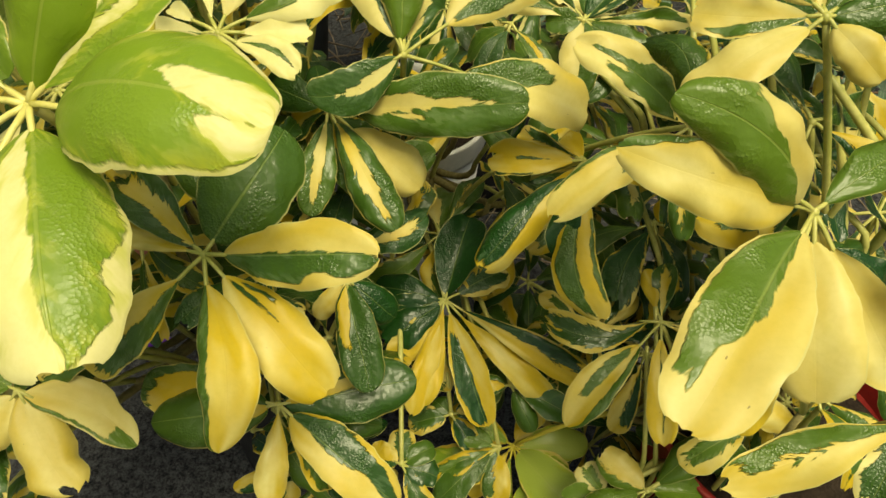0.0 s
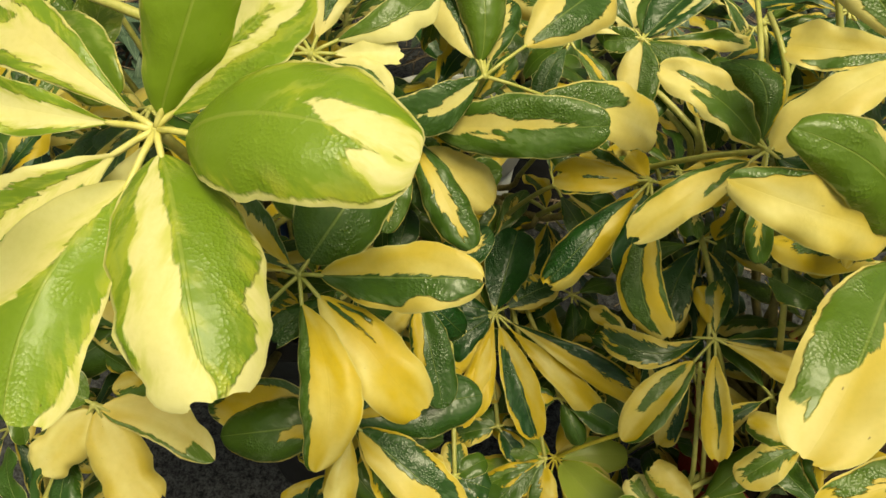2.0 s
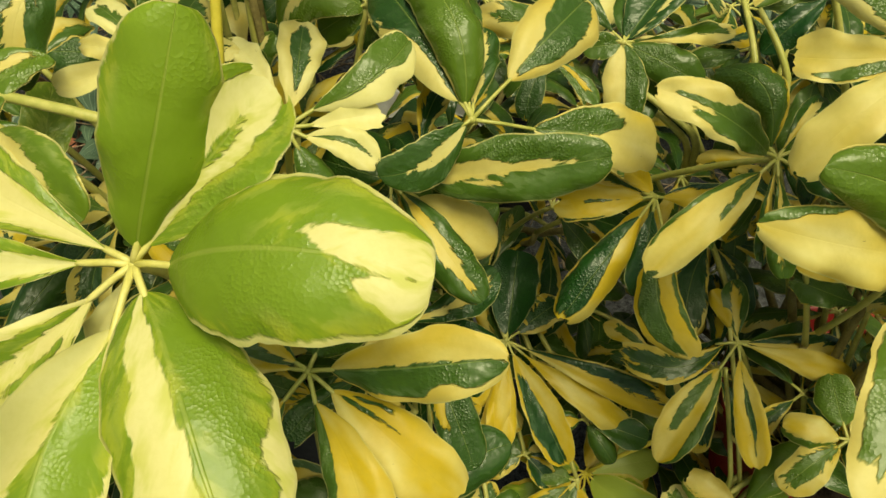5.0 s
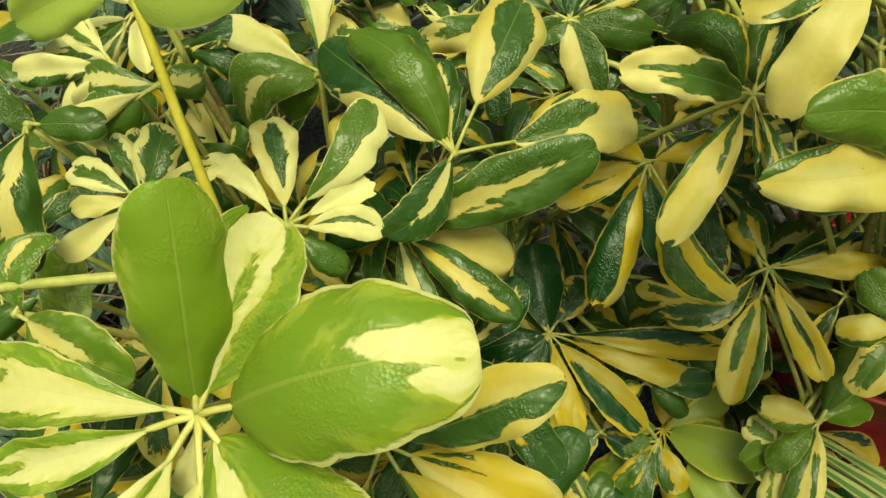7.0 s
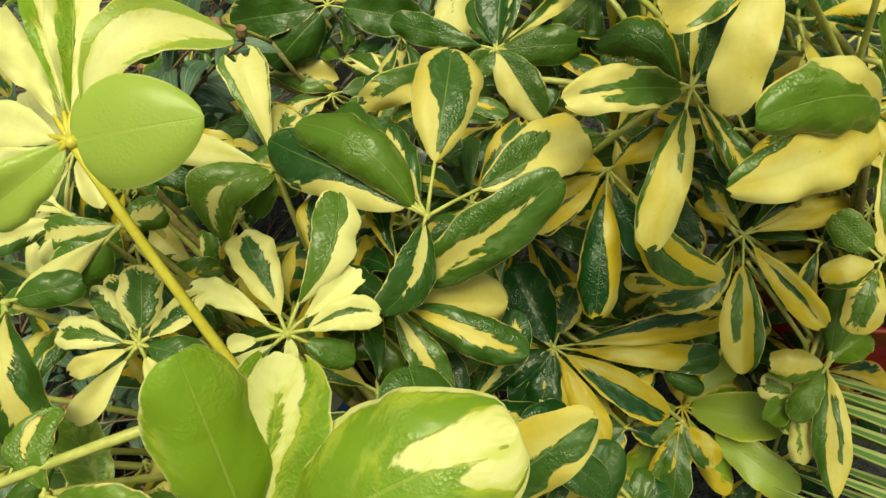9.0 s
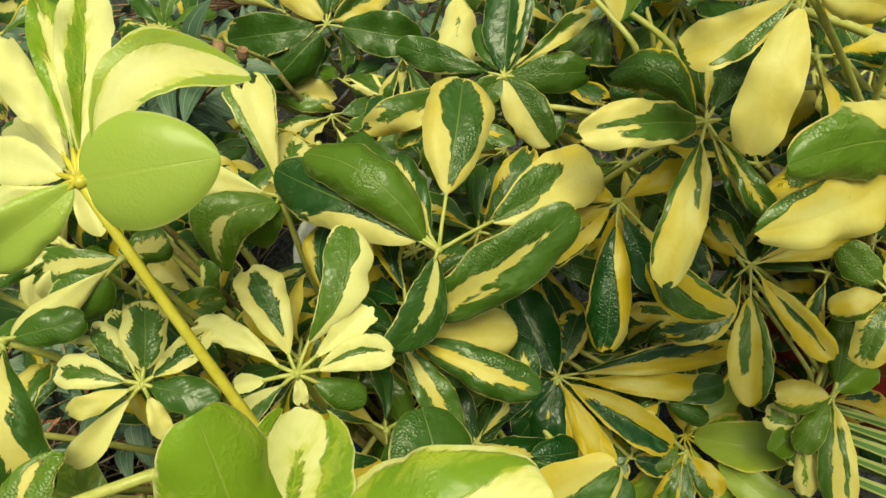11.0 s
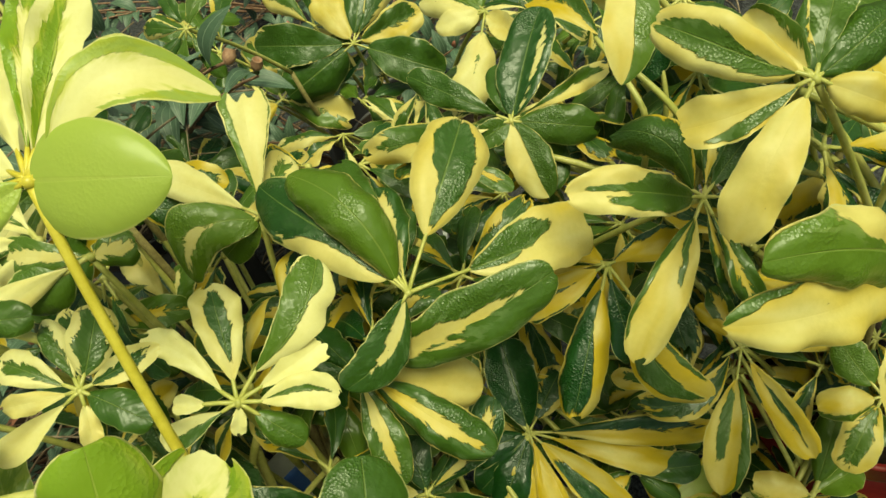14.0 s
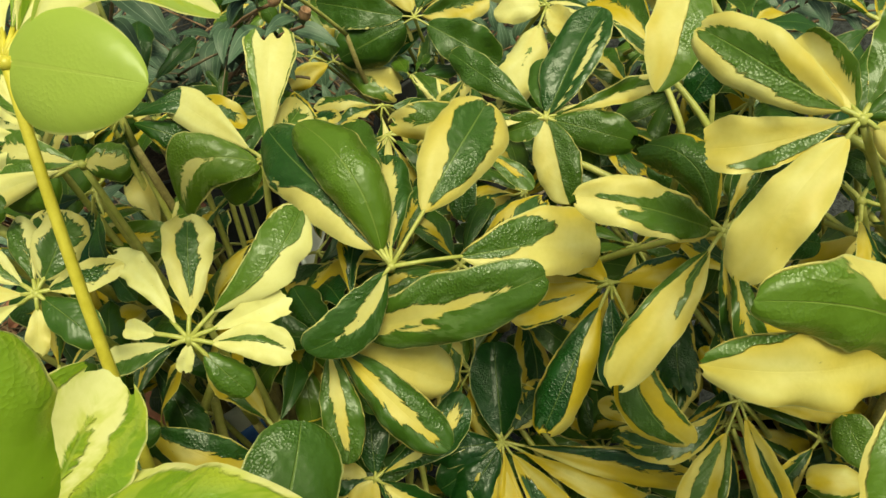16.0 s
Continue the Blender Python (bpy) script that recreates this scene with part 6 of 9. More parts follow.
whorl(far, (0.005, 0.625, 0.533), 0.09, 0.68, False, [
    ('g', 3.0, -4.4, -2.2, 1.8, 23, 0.12, 0.06, -0.04, -0.02),
    ('E', 5.9, -1.2, -0.8, 2.1, 5, 0.11, 0.04, -0.07, -0.08),
    ('G', 4.1, 2.0, 1.1, 1.4, 4, 0.13, 0.06, 0.04, 0.07),
    ('g', -5.2, 2.5, -1.5, 1.7, -15, 0.11, 0.11, 0.07, 0.15),
    ('m', -4.8, -0.7, -1.3, 1.9, -42, 0.14, 0.08, -0.04, -0.07),
    ('E', -3.2, -3.5, -3.0, 1.7, -21, 0.13, 0.13, 0.03, -0.05),
    ('R', 1.0, -3.5, -4.2, 1.7, -3, 0.16, 0.07, 0.02, 0.08),
])
whorl(center, (-0.078, 0.498, 0.532), 0.13, 0.88, False, [
    ('G', 6.7, -1.4, -1.7, 2.8, 11, 0.15, 0.10, -0.03, -0.14),
    ('g', 4.4, 4.9, -1.4, 2.0, 34, 0.12, 0.14, 0.02, -0.04),
    ('c', -5.1, 2.3, 1.0, 2.3, -36, 0.10, 0.04, 0.05, 0.01),
    ('m', -3.7, -3.7, -2.8, 1.9, -14, 0.15, 0.08, -0.04, 0.12),
    ('v', 1.1, -2.4, -5.7, 2.0, 20, 0.11, 0.10, -0.06, -0.07),
])
whorl(left, (-0.330, 0.302, 0.521), 0.02, 0.88, False, [
    ('v', -2.5, -2.7, -3.9, 1.9, -21, 0.13, 0.13, 0.06, -0.10),
    ('c', 1.8, -2.7, -4.2, 1.7, 5, 0.10, 0.08, 0.07, 0.11),
    ('v', 4.1, -1.1, -2.3, 1.8, 54, 0.09, 0.05, 0.01, 0.13),
    ('L', 5.6, 1.9, -0.2, 1.7, 40, 0.11, 0.04, -0.08, -0.06),
    ('c', 2.5, 5.2, 2.6, 2.1, 11, 0.14, 0.04, 0.07, 0.12),
    ('L', -1.2, 5.4, -0.0, 2.1, -32, 0.10, 0.07, -0.07, -0.08),
    ('k', -4.8, 3.9, -1.7, 2.0, -49, 0.09, 0.08, -0.06, -0.06),
    ('E', -4.6, -0.5, -3.2, 2.1, -19, 0.12, 0.03, 0.05, 0.04),
])
whorl(left, (-0.119, 0.294, 0.494), 0.05, 0.98, False, [
    ('k', 2.9, -5.1, -0.2, 2.1, 19, 0.13, 0.13, -0.05, 0.02),
    ('L', 4.9, -0.5, 0.3, 2.0, 7, 0.08, 0.13, -0.04, -0.03),
    ('g', 5.3, 3.1, -1.7, 2.0, -15, 0.09, 0.06, 0.00, 0.00),
    ('g', 0.7, 5.0, -2.2, 2.2, -21, 0.13, 0.04, -0.07, -0.06),
    ('v', -3.1, 3.8, -1.1, 1.8, -19, 0.10, 0.11, -0.03, 0.06),
    ('R', -5.8, 1.3, -2.1, 2.2, 7, 0.13, 0.03, 0.03, -0.14),
])
whorl(right, (0.214, 0.483, 0.459), 0.14, 0.94, False, [
    ('E', 3.0, 6.7, -0.4, 2.9, -31, 0.15, 0.12, -0.02, 0.09),
    ('v', -3.7, 5.3, -0.4, 2.5, -6, 0.14, 0.11, -0.00, 0.11),
    ('L', -4.8, -0.5, -2.6, 2.1, -10, 0.10, 0.09, -0.06, -0.01),
    ('G', -0.2, -5.0, -5.2, 2.3, 18, 0.14, 0.07, -0.05, -0.05),
    ('G', 5.2, -1.8, -2.7, 1.8, 31, 0.14, 0.09, 0.05, -0.06),
    ('m', 5.1, 1.7, 0.9, 2.2, 23, 0.15, 0.05, 0.02, -0.12),
])
whorl(center, (0.005, 0.542, 0.501), 0.08, 1.00, False, [
    ('G', 3.6, 6.1, 0.8, 2.5, -17, 0.15, 0.04, -0.08, -0.10),
    ('g', -1.6, 7.2, -0.6, 2.4, -16, 0.13, 0.10, 0.02, -0.00),
    ('E', -6.2, 2.6, -2.4, 2.9, -18, 0.12, 0.13, 0.04, 0.08),
    ('L', -4.4, -4.0, -3.5, 2.5, -8, 0.13, 0.04, 0.04, -0.13),
    ('G', 7.0, 0.4, 0.9, 2.3, 21, 0.09, 0.05, -0.05, -0.12),
])
whorl(center, (-0.078, 0.555, 0.494), 0.15, 0.93, False, [
    ('m', 4.6, 6.3, -0.6, 2.3, -13, 0.15, 0.12, 0.06, -0.11),
    ('R', -6.7, 3.9, -2.4, 2.6, -33, 0.14, 0.13, -0.05, -0.11),
    ('R', -3.5, -3.1, -4.7, 2.2, -19, 0.14, 0.08, 0.01, 0.10),
    ('e', 3.0, -5.8, -4.0, 2.2, 39, 0.11, 0.12, 0.00, 0.00),
    ('m', 6.1, -1.2, -2.3, 2.5, 47, 0.12, 0.10, 0.03, -0.14),
])
whorl(left, (-0.199, 0.659, 0.632), 0.12, 0.51, False, [
    ('E', -6.3, 4.3, -3.2, 3.3, -20, 0.09, 0.06, 0.03, -0.09),
    ('m', -5.7, -3.9, -3.0, 2.7, -15, 0.14, 0.12, 0.06, -0.04),
    ('E', 0.3, -6.2, -5.1, 3.1, 2, 0.15, 0.09, -0.07, -0.08),
])
whorl(left, (-0.115, 0.310, 0.253), 0.09, 0.99, False, [
    ('L', 5.8, 0.6, -0.1, 2.3, 46, 0.15, 0.12, 0.04, 0.07),
    ('v', 1.9, 5.6, 0.2, 2.1, -23, 0.13, 0.13, 0.06, -0.12),
    ('v', -0.7, 4.8, -0.5, 1.7, -2, 0.12, 0.14, -0.07, -0.14),
    ('m', -4.4, 3.3, -2.6, 2.3, -35, 0.12, 0.07, 0.05, 0.02),
    ('L', -4.9, -2.1, -2.2, 1.8, -38, 0.16, 0.08, -0.05, -0.15),
    ('R', 0.1, -3.9, -4.9, 2.4, 33, 0.11, 0.07, -0.06, -0.10),
    ('G', 5.2, -2.5, -1.5, 1.8, 10, 0.10, 0.06, -0.01, -0.10),
])
whorl(left, (-0.171, 0.496, 0.654), 0.02, 0.95, False, [
    ('G', 2.0, 6.3, -0.9, 2.7, -38, 0.15, 0.07, -0.00, 0.01),
    ('g', -6.5, 2.3, -2.7, 2.6, -32, 0.15, 0.14, -0.02, 0.02),
    ('g', -3.9, -3.2, -6.2, 3.0, -3, 0.13, 0.07, 0.05, 0.06),
    ('G', 1.5, -6.9, -2.9, 2.3, 42, 0.15, 0.09, 0.01, 0.04),
])
whorl(right, (0.214, 0.599, 0.521), 0.08, 0.79, False, [
    ('G', 0.2, -5.3, -6.2, 3.0, 18, 0.15, 0.08, -0.05, -0.02),
    ('G', 6.4, -3.7, -4.0, 3.3, 3, 0.08, 0.03, 0.04, -0.03),
    ('n', 8.0, 3.4, -1.9, 2.6, 21, 0.12, 0.11, -0.02, 0.09),
    ('G', 4.3, 5.4, -1.9, 2.1, 21, 0.15, 0.05, 0.08, 0.01),
    ('R', -0.2, 8.9, -0.6, 2.9, 11, 0.15, 0.10, -0.04, -0.03),
    ('k', -6.6, -1.2, -1.8, 2.0, 1, 0.14, 0.08, 0.01, 0.00),
    ('g', -2.9, -5.0, -4.2, 2.6, -21, 0.13, 0.13, 0.06, -0.03),
])
whorl(left, (-0.225, 0.460, 0.607), 0.17, 0.77, False, [
    ('G', -2.6, 5.6, -3.3, 2.0, -11, 0.12, 0.06, 0.04, 0.09),
    ('G', 2.3, -5.1, -4.5, 2.3, 34, 0.12, 0.08, -0.05, -0.14),
    ('v', 4.9, -1.9, -1.8, 1.9, 15, 0.11, 0.12, 0.01, -0.11),
    ('c', 5.3, 2.9, -0.9, 2.2, 16, 0.15, 0.03, 0.03, 0.01),
    ('G', 1.4, 6.2, 0.6, 2.1, 10, 0.11, 0.03, -0.06, 0.07),
])
whorl(right, (0.242, 0.480, 0.580), 0.13, 0.90, False, [
    ('v', 4.5, -5.6, -3.0, 2.2, 38, 0.09, 0.10, 0.06, -0.01),
    ('G', 6.1, -0.8, 0.7, 2.5, 6, 0.15, 0.05, 0.02, 0.04),
    ('m', 6.1, 2.3, 0.0, 2.0, 6, 0.13, 0.05, 0.02, -0.00),
    ('v', 3.6, 6.1, 1.5, 2.9, -21, 0.12, 0.11, -0.03, 0.04),
    ('v', 0.3, 6.1, -2.1, 2.4, -23, 0.13, 0.07, 0.05, 0.03),
    ('G', -3.8, 3.1, -4.4, 2.3, -3, 0.14, 0.07, -0.07, 0.06),
    ('v', -5.9, -0.4, -5.7, 2.6, -16, 0.11, 0.07, 0.01, -0.06),
    ('G', -2.8, -5.7, -4.5, 2.9, 23, 0.15, 0.11, -0.02, -0.00),
    ('g', 0.9, -7.0, -3.4, 2.6, 48, 0.15, 0.08, -0.01, -0.06),
])
whorl(left, (-0.209, 0.406, 0.605), 0.18, 0.80, False, [
    ('G', -1.8, -3.0, -3.3, 1.8, -10, 0.15, 0.04, 0.03, 0.09),
    ('m', 1.5, -1.5, -4.5, 1.5, 17, 0.13, 0.11, 0.03, 0.03),
    ('v', 3.8, 0.7, -2.5, 1.8, 50, 0.13, 0.13, -0.01, -0.06),
    ('n', 4.1, 4.2, -0.9, 2.0, 14, 0.10, 0.12, 0.03, -0.09),
    ('R', -0.2, 5.4, 1.3, 1.6, 24, 0.12, 0.12, -0.01, -0.08),
])
whorl(left, (-0.169, 0.308, 0.542), 0.17, 0.96, False, [
    ('v', 2.2, 6.1, 1.7, 2.1, -22, 0.08, 0.13, -0.08, 0.11),
    ('E', -2.1, 5.9, -1.3, 1.8, -21, 0.14, 0.09, 0.00, 0.15),
    ('G', -2.9, 3.2, -3.4, 2.0, -42, 0.13, 0.12, 0.02, -0.14),
    ('k', -3.8, -2.2, -3.2, 1.7, 3, 0.09, 0.13, 0.05, 0.13),
    ('m', -2.8, -6.2, -2.5, 2.3, 6, 0.13, 0.05, 0.06, -0.04),
    ('e', 2.0, -6.2, -3.0, 2.5, 40, 0.16, 0.04, 0.01, 0.00),
    ('m', 5.0, -3.0, -1.1, 1.7, 30, 0.10, 0.10, 0.05, -0.09),
    ('L', 5.9, -1.4, 2.1, 2.4, -4, 0.11, 0.07, 0.05, -0.07),
    ('R', 5.6, 3.2, 2.3, 2.1, -20, 0.11, 0.06, -0.02, 0.10),
])
whorl(left, (-0.091, 0.424, 0.554), 0.20, 0.88, False, [
    ('G', 5.2, 0.6, -2.5, 2.1, 51, 0.11, 0.10, 0.03, 0.09),
    ('L', 3.9, 5.3, 0.4, 2.6, -9, 0.13, 0.13, -0.03, -0.08),
    ('m', -1.0, 5.6, 0.8, 1.9, -19, 0.12, 0.03, 0.06, 0.13),
    ('R', -6.4, 2.1, -1.0, 2.0, -35, 0.14, 0.12, 0.01, -0.02),
    ('G', -4.1, -0.5, -3.1, 2.0, -19, 0.11, 0.03, -0.04, 0.06),
    ('g', -0.3, -4.7, -3.0, 1.9, -7, 0.15, 0.06, -0.05, 0.12),
    ('G', 4.0, -4.3, -2.2, 1.9, 15, 0.15, 0.11, -0.02, 0.08),
])
whorl(right, (0.196, 0.457, 0.429), 0.09, 0.98, False, [
    ('G', -3.9, -7.7, -2.8, 3.3, 5, 0.09, 0.04, 0.07, 0.13),
    ('v', 1.5, -6.4, -3.7, 2.7, -4, 0.11, 0.08, -0.07, -0.13),
    ('m', 8.4, -2.6, -0.9, 2.7, 27, 0.15, 0.07, 0.01, 0.00),
    ('R', 6.9, 4.8, -2.2, 2.7, 11, 0.13, 0.06, -0.06, -0.14),
    ('G', 2.3, 6.0, -3.0, 2.6, 14, 0.12, 0.12, 0.05, 0.03),
    ('G', -5.4, 6.0, -0.9, 2.9, -28, 0.11, 0.06, 0.05, 0.14),
    ('G', -7.8, -1.9, -2.6, 2.6, -3, 0.15, 0.12, -0.01, -0.15),
])
whorl(left, (-0.270, 0.245, 0.426), 0.10, 0.77, False, [
    ('L', -1.6, 5.3, -1.2, 2.1, -5, 0.10, 0.05, -0.06, -0.00),
    ('n', -4.0, 2.7, -4.3, 2.5, -20, 0.10, 0.10, -0.04, 0.11),
    ('R', -2.8, -2.6, -4.4, 2.1, 27, 0.16, 0.04, -0.02, 0.05),
    ('G', 0.2, -5.9, -2.2, 2.4, 13, 0.13, 0.09, -0.06, -0.15),
    ('L', 4.7, -4.2, -0.8, 2.2, 15, 0.13, 0.12, -0.08, -0.10),
    ('c', 5.2, 1.2, 0.1, 1.5, 16, 0.15, 0.08, 0.01, -0.08),
    ('G', 4.3, 5.3, 0.1, 2.5, -36, 0.14, 0.13, 0.03, 0.12),
])
whorl(left, (-0.235, 0.721, 0.620), 0.19, 0.41, False, [
    ('G', -4.2, -4.0, -4.0, 2.8, -8, 0.16, 0.08, -0.01, -0.05),
    ('G', 1.6, -4.8, -6.9, 2.4, 26, 0.16, 0.12, 0.03, -0.07),
    ('g', 1.8, 6.8, 2.3, 2.5, -8, 0.10, 0.08, -0.01, 0.13),
    ('E', -7.8, 1.3, -3.1, 2.7, -32, 0.16, 0.11, 0.04, 0.11),
])
whorl(left, (-0.190, 0.269, 0.481), 0.15, 0.96, False, [
    ('g', 2.6, 4.5, -1.5, 2.0, 27, 0.11, 0.11, 0.03, 0.01),
    ('v', -2.3, 5.7, -0.5, 1.8, 5, 0.16, 0.06, -0.02, -0.04),
    ('G', -4.1, 2.8, -0.8, 1.5, 17, 0.15, 0.07, 0.03, 0.03),
    ('L', -5.1, -1.0, -1.9, 1.8, -23, 0.10, 0.08, -0.07, 0.13),
])
whorl(left, (-0.202, 0.340, 0.623), 0.13, 0.80, False, [
    ('g', 2.6, 5.0, 0.7, 1.8, 11, 0.10, 0.12, 0.01, -0.13),
    ('n', -6.0, 3.4, -3.1, 2.8, -7, 0.12, 0.06, 0.03, -0.10),
    ('G', -5.6, -2.4, -3.4, 2.6, -29, 0.10, 0.03, -0.06, -0.05),
    ('n', -1.3, -5.2, -2.8, 2.2, -10, 0.13, 0.09, 0.06, 0.06),
    ('L', 4.6, -4.0, -2.6, 2.1, 24, 0.14, 0.10, -0.03, 0.01),
    ('v', 5.7, 0.7, -0.8, 1.7, 27, 0.11, 0.08, 0.04, -0.04),
])
whorl(right, (0.153, 0.546, 0.414), 0.20, 0.98, False, [
    ('G', -0.8, 6.9, -2.4, 2.2, 34, 0.09, 0.13, 0.00, 0.01),
    ('v', -5.5, 6.4, -1.8, 2.5, 11, 0.08, 0.13, 0.00, -0.04),
    ('v', -6.2, -1.9, 0.4, 2.2, -25, 0.14, 0.05, -0.02, -0.00),
    ('G', -2.7, -4.7, -3.5, 1.9, -26, 0.10, 0.13, -0.01, 0.09),
    ('n', 0.9, -5.1, -5.9, 2.2, -31, 0.10, 0.07, 0.02, 0.12),
    ('G', 5.9, 0.3, -4.7, 2.6, 7, 0.10, 0.04, 0.07, -0.09),
    ('R', 5.9, 6.1, -2.0, 2.8, 3, 0.13, 0.05, -0.04, -0.00),
])
whorl(center, (-0.078, 0.393, 0.513), 0.16, 0.86, False, [
    ('G', -6.5, 1.5, -4.4, 2.5, -15, 0.15, 0.05, -0.06, -0.13),
    ('G', 1.1, -3.4, -6.7, 2.5, 31, 0.08, 0.08, 0.03, 0.04),
    ('v', 8.4, 2.2, 1.8, 2.9, 44, 0.10, 0.12, 0.03, -0.02),
    ('G', 4.0, 6.1, -0.7, 2.9, 9, 0.14, 0.06, -0.02, 0.08),
    ('R', -1.9, 7.1, 1.8, 2.4, -6, 0.10, 0.10, 0.04, -0.01),
    ('G', -5.0, 4.8, 1.8, 2.6, -6, 0.13, 0.10, 0.08, 0.07),
])
whorl(left, (-0.237, 0.297, 0.563), 0.14, 0.81, False, [
    ('n', 7.5, 1.5, 1.1, 2.3, 17, 0.08, 0.06, -0.06, -0.14),
    ('G', 4.2, 6.5, 0.8, 2.4, -24, 0.13, 0.08, -0.05, 0.06),
    ('G', -1.2, 6.9, -1.2, 2.5, -23, 0.11, 0.13, 0.03, 0.01),
    ('g', -5.1, 1.4, -3.9, 2.0, -14, 0.09, 0.07, 0.03, -0.03),
    ('e', -5.4, -2.8, -4.6, 2.7, 18, 0.13, 0.04, -0.04, 0.07),
    ('m', 6.5, -5.7, -0.2, 3.1, 34, 0.11, 0.06, 0.06, 0.06),
])
whorl(center, (-0.076, 0.294, 0.274), 0.03, 0.81, False, [
    ('v', -6.1, 4.3, -0.7, 2.6, -7, 0.14, 0.12, 0.00, 0.09),
    ('v', -6.2, -1.2, -3.2, 2.5, 2, 0.12, 0.11, 0.04, -0.04),
    ('v', -3.7, -5.1, -1.7, 1.8, -1, 0.08, 0.04, -0.06, -0.13),
    ('L', 0.4, -6.5, -2.2, 2.4, -4, 0.09, 0.11, -0.04, 0.08),
    ('g', 3.8, -3.9, -1.9, 2.0, -4, 0.15, 0.12, -0.06, 0.09),
    ('R', 6.2, 0.1, -1.9, 2.1, 23, 0.14, 0.09, 0.05, -0.06),
    ('g', 4.8, 4.5, 0.3, 2.3, -6, 0.15, 0.08, -0.02, 0.15),
    ('n', -1.6, 5.2, 0.6, 2.0, 15, 0.13, 0.06, -0.04, -0.09),
])
whorl(right, (0.147, 0.509, 0.397), 0.16, 0.81, False, [
    ('G', 6.8, -2.2, -3.1, 3.1, -12, 0.10, 0.10, 0.06, -0.06),
    ('c', 7.1, 2.8, -1.9, 2.5, -9, 0.11, 0.05, 0.07, -0.13),
    ('c', 3.2, 6.1, -0.6, 2.7, -6, 0.16, 0.10, 0.07, 0.11),
    ('L', -4.7, 6.8, -0.5, 3.0, -1, 0.15, 0.05, -0.01, -0.00),
    ('E', -6.0, 1.2, 0.2, 2.1, -13, 0.13, 0.10, 0.01, -0.10),
    ('n', -5.4, -4.8, -1.6, 2.7, -26, 0.13, 0.09, -0.02, -0.01),
    ('G', 1.9, -7.1, -2.2, 2.2, 15, 0.08, 0.08, -0.04, 0.14),
])
whorl(left, (-0.370, 0.293, 0.332), 0.01, 0.84, False, [
    ('E', -4.1, 4.3, -1.4, 1.8, -43, 0.14, 0.12, 0.07, 0.12),
    ('R', -6.6, -1.7, -1.0, 2.1, -28, 0.12, 0.14, 0.02, 0.00),
    ('m', -3.4, -4.0, -3.3, 2.0, -33, 0.12, 0.06, -0.05, 0.03),
    ('m', 2.8, -4.1, -3.4, 1.9, 1, 0.09, 0.04, -0.07, 0.02),
    ('n', 6.0, -0.8, -4.7, 2.4, 44, 0.12, 0.08, -0.03, 0.14),
    ('g', 7.4, 2.7, 1.0, 2.9, 32, 0.13, 0.09, -0.03, -0.15),
    ('G', 2.5, 6.0, 1.0, 2.4, -0, 0.10, 0.11, -0.07, -0.11),
    ('G', -1.2, 7.0, -0.6, 2.4, -4, 0.13, 0.12, 0.04, -0.09),
])
whorl(far, (-0.071, 0.963, 0.473), 0.05, 0.55, False, [
    ('G', -1.1, 6.1, -2.5, 1.9, 14, 0.16, 0.11, 0.06, 0.13),
    ('G', -7.4, 2.0, -3.0, 2.6, 5, 0.16, 0.08, -0.06, -0.07),
    ('G', -4.2, -4.8, -2.6, 2.5, -21, 0.08, 0.11, -0.07, -0.12),
])
whorl(far, (-0.051, 0.939, 0.445), 0.12, 0.54, False, [
    ('g', 7.0, -1.5, -5.6, 3.0, 30, 0.16, 0.05, 0.00, 0.01),
    ('R', 7.8, 6.2, 1.3, 3.7, 35, 0.10, 0.13, 0.05, -0.01),
    ('c', 1.7, 7.6, 2.6, 3.1, 21, 0.10, 0.13, -0.06, -0.12),
    ('E', -7.8, 4.6, 0.4, 2.9, -34, 0.09, 0.12, -0.02, 0.14),
    ('g', -7.5, -1.7, -4.4, 3.5, -19, 0.08, 0.04, -0.05, -0.12),
])
whorl(right, (0.215, 0.553, 0.585), 0.15, 0.93, False, [
    ('R', 5.4, -4.0, -6.2, 3.5, 50, 0.08, 0.14, -0.04, 0.13),
    ('g', 8.0, -0.8, -1.5, 2.7, 26, 0.11, 0.10, -0.02, 0.05),
    ('G', 6.1, 2.6, 2.4, 2.7, 6, 0.09, 0.10, 0.01, -0.01),
    ('E', 3.9, 7.4, 1.0, 2.7, 8, 0.11, 0.09, 0.06, -0.02),
    ('R', -2.1, 8.3, 0.9, 3.2, -23, 0.09, 0.10, 0.08, 0.06),
])
whorl(far, (0.048, 0.940, 0.499), 0.14, 0.48, False, [
    ('E', 2.3, 7.2, 5.7, 3.1, 9, 0.14, 0.13, 0.01, 0.09),
    ('R', -3.7, 7.2, 2.8, 3.0, -45, 0.12, 0.13, 0.08, 0.06),
    ('m', 1.9, -3.1, -6.3, 2.8, 58, 0.08, 0.04, 0.07, -0.04),
    ('g', 7.3, -1.7, -2.4, 2.2, 61, 0.10, 0.12, -0.03, 0.07),
])
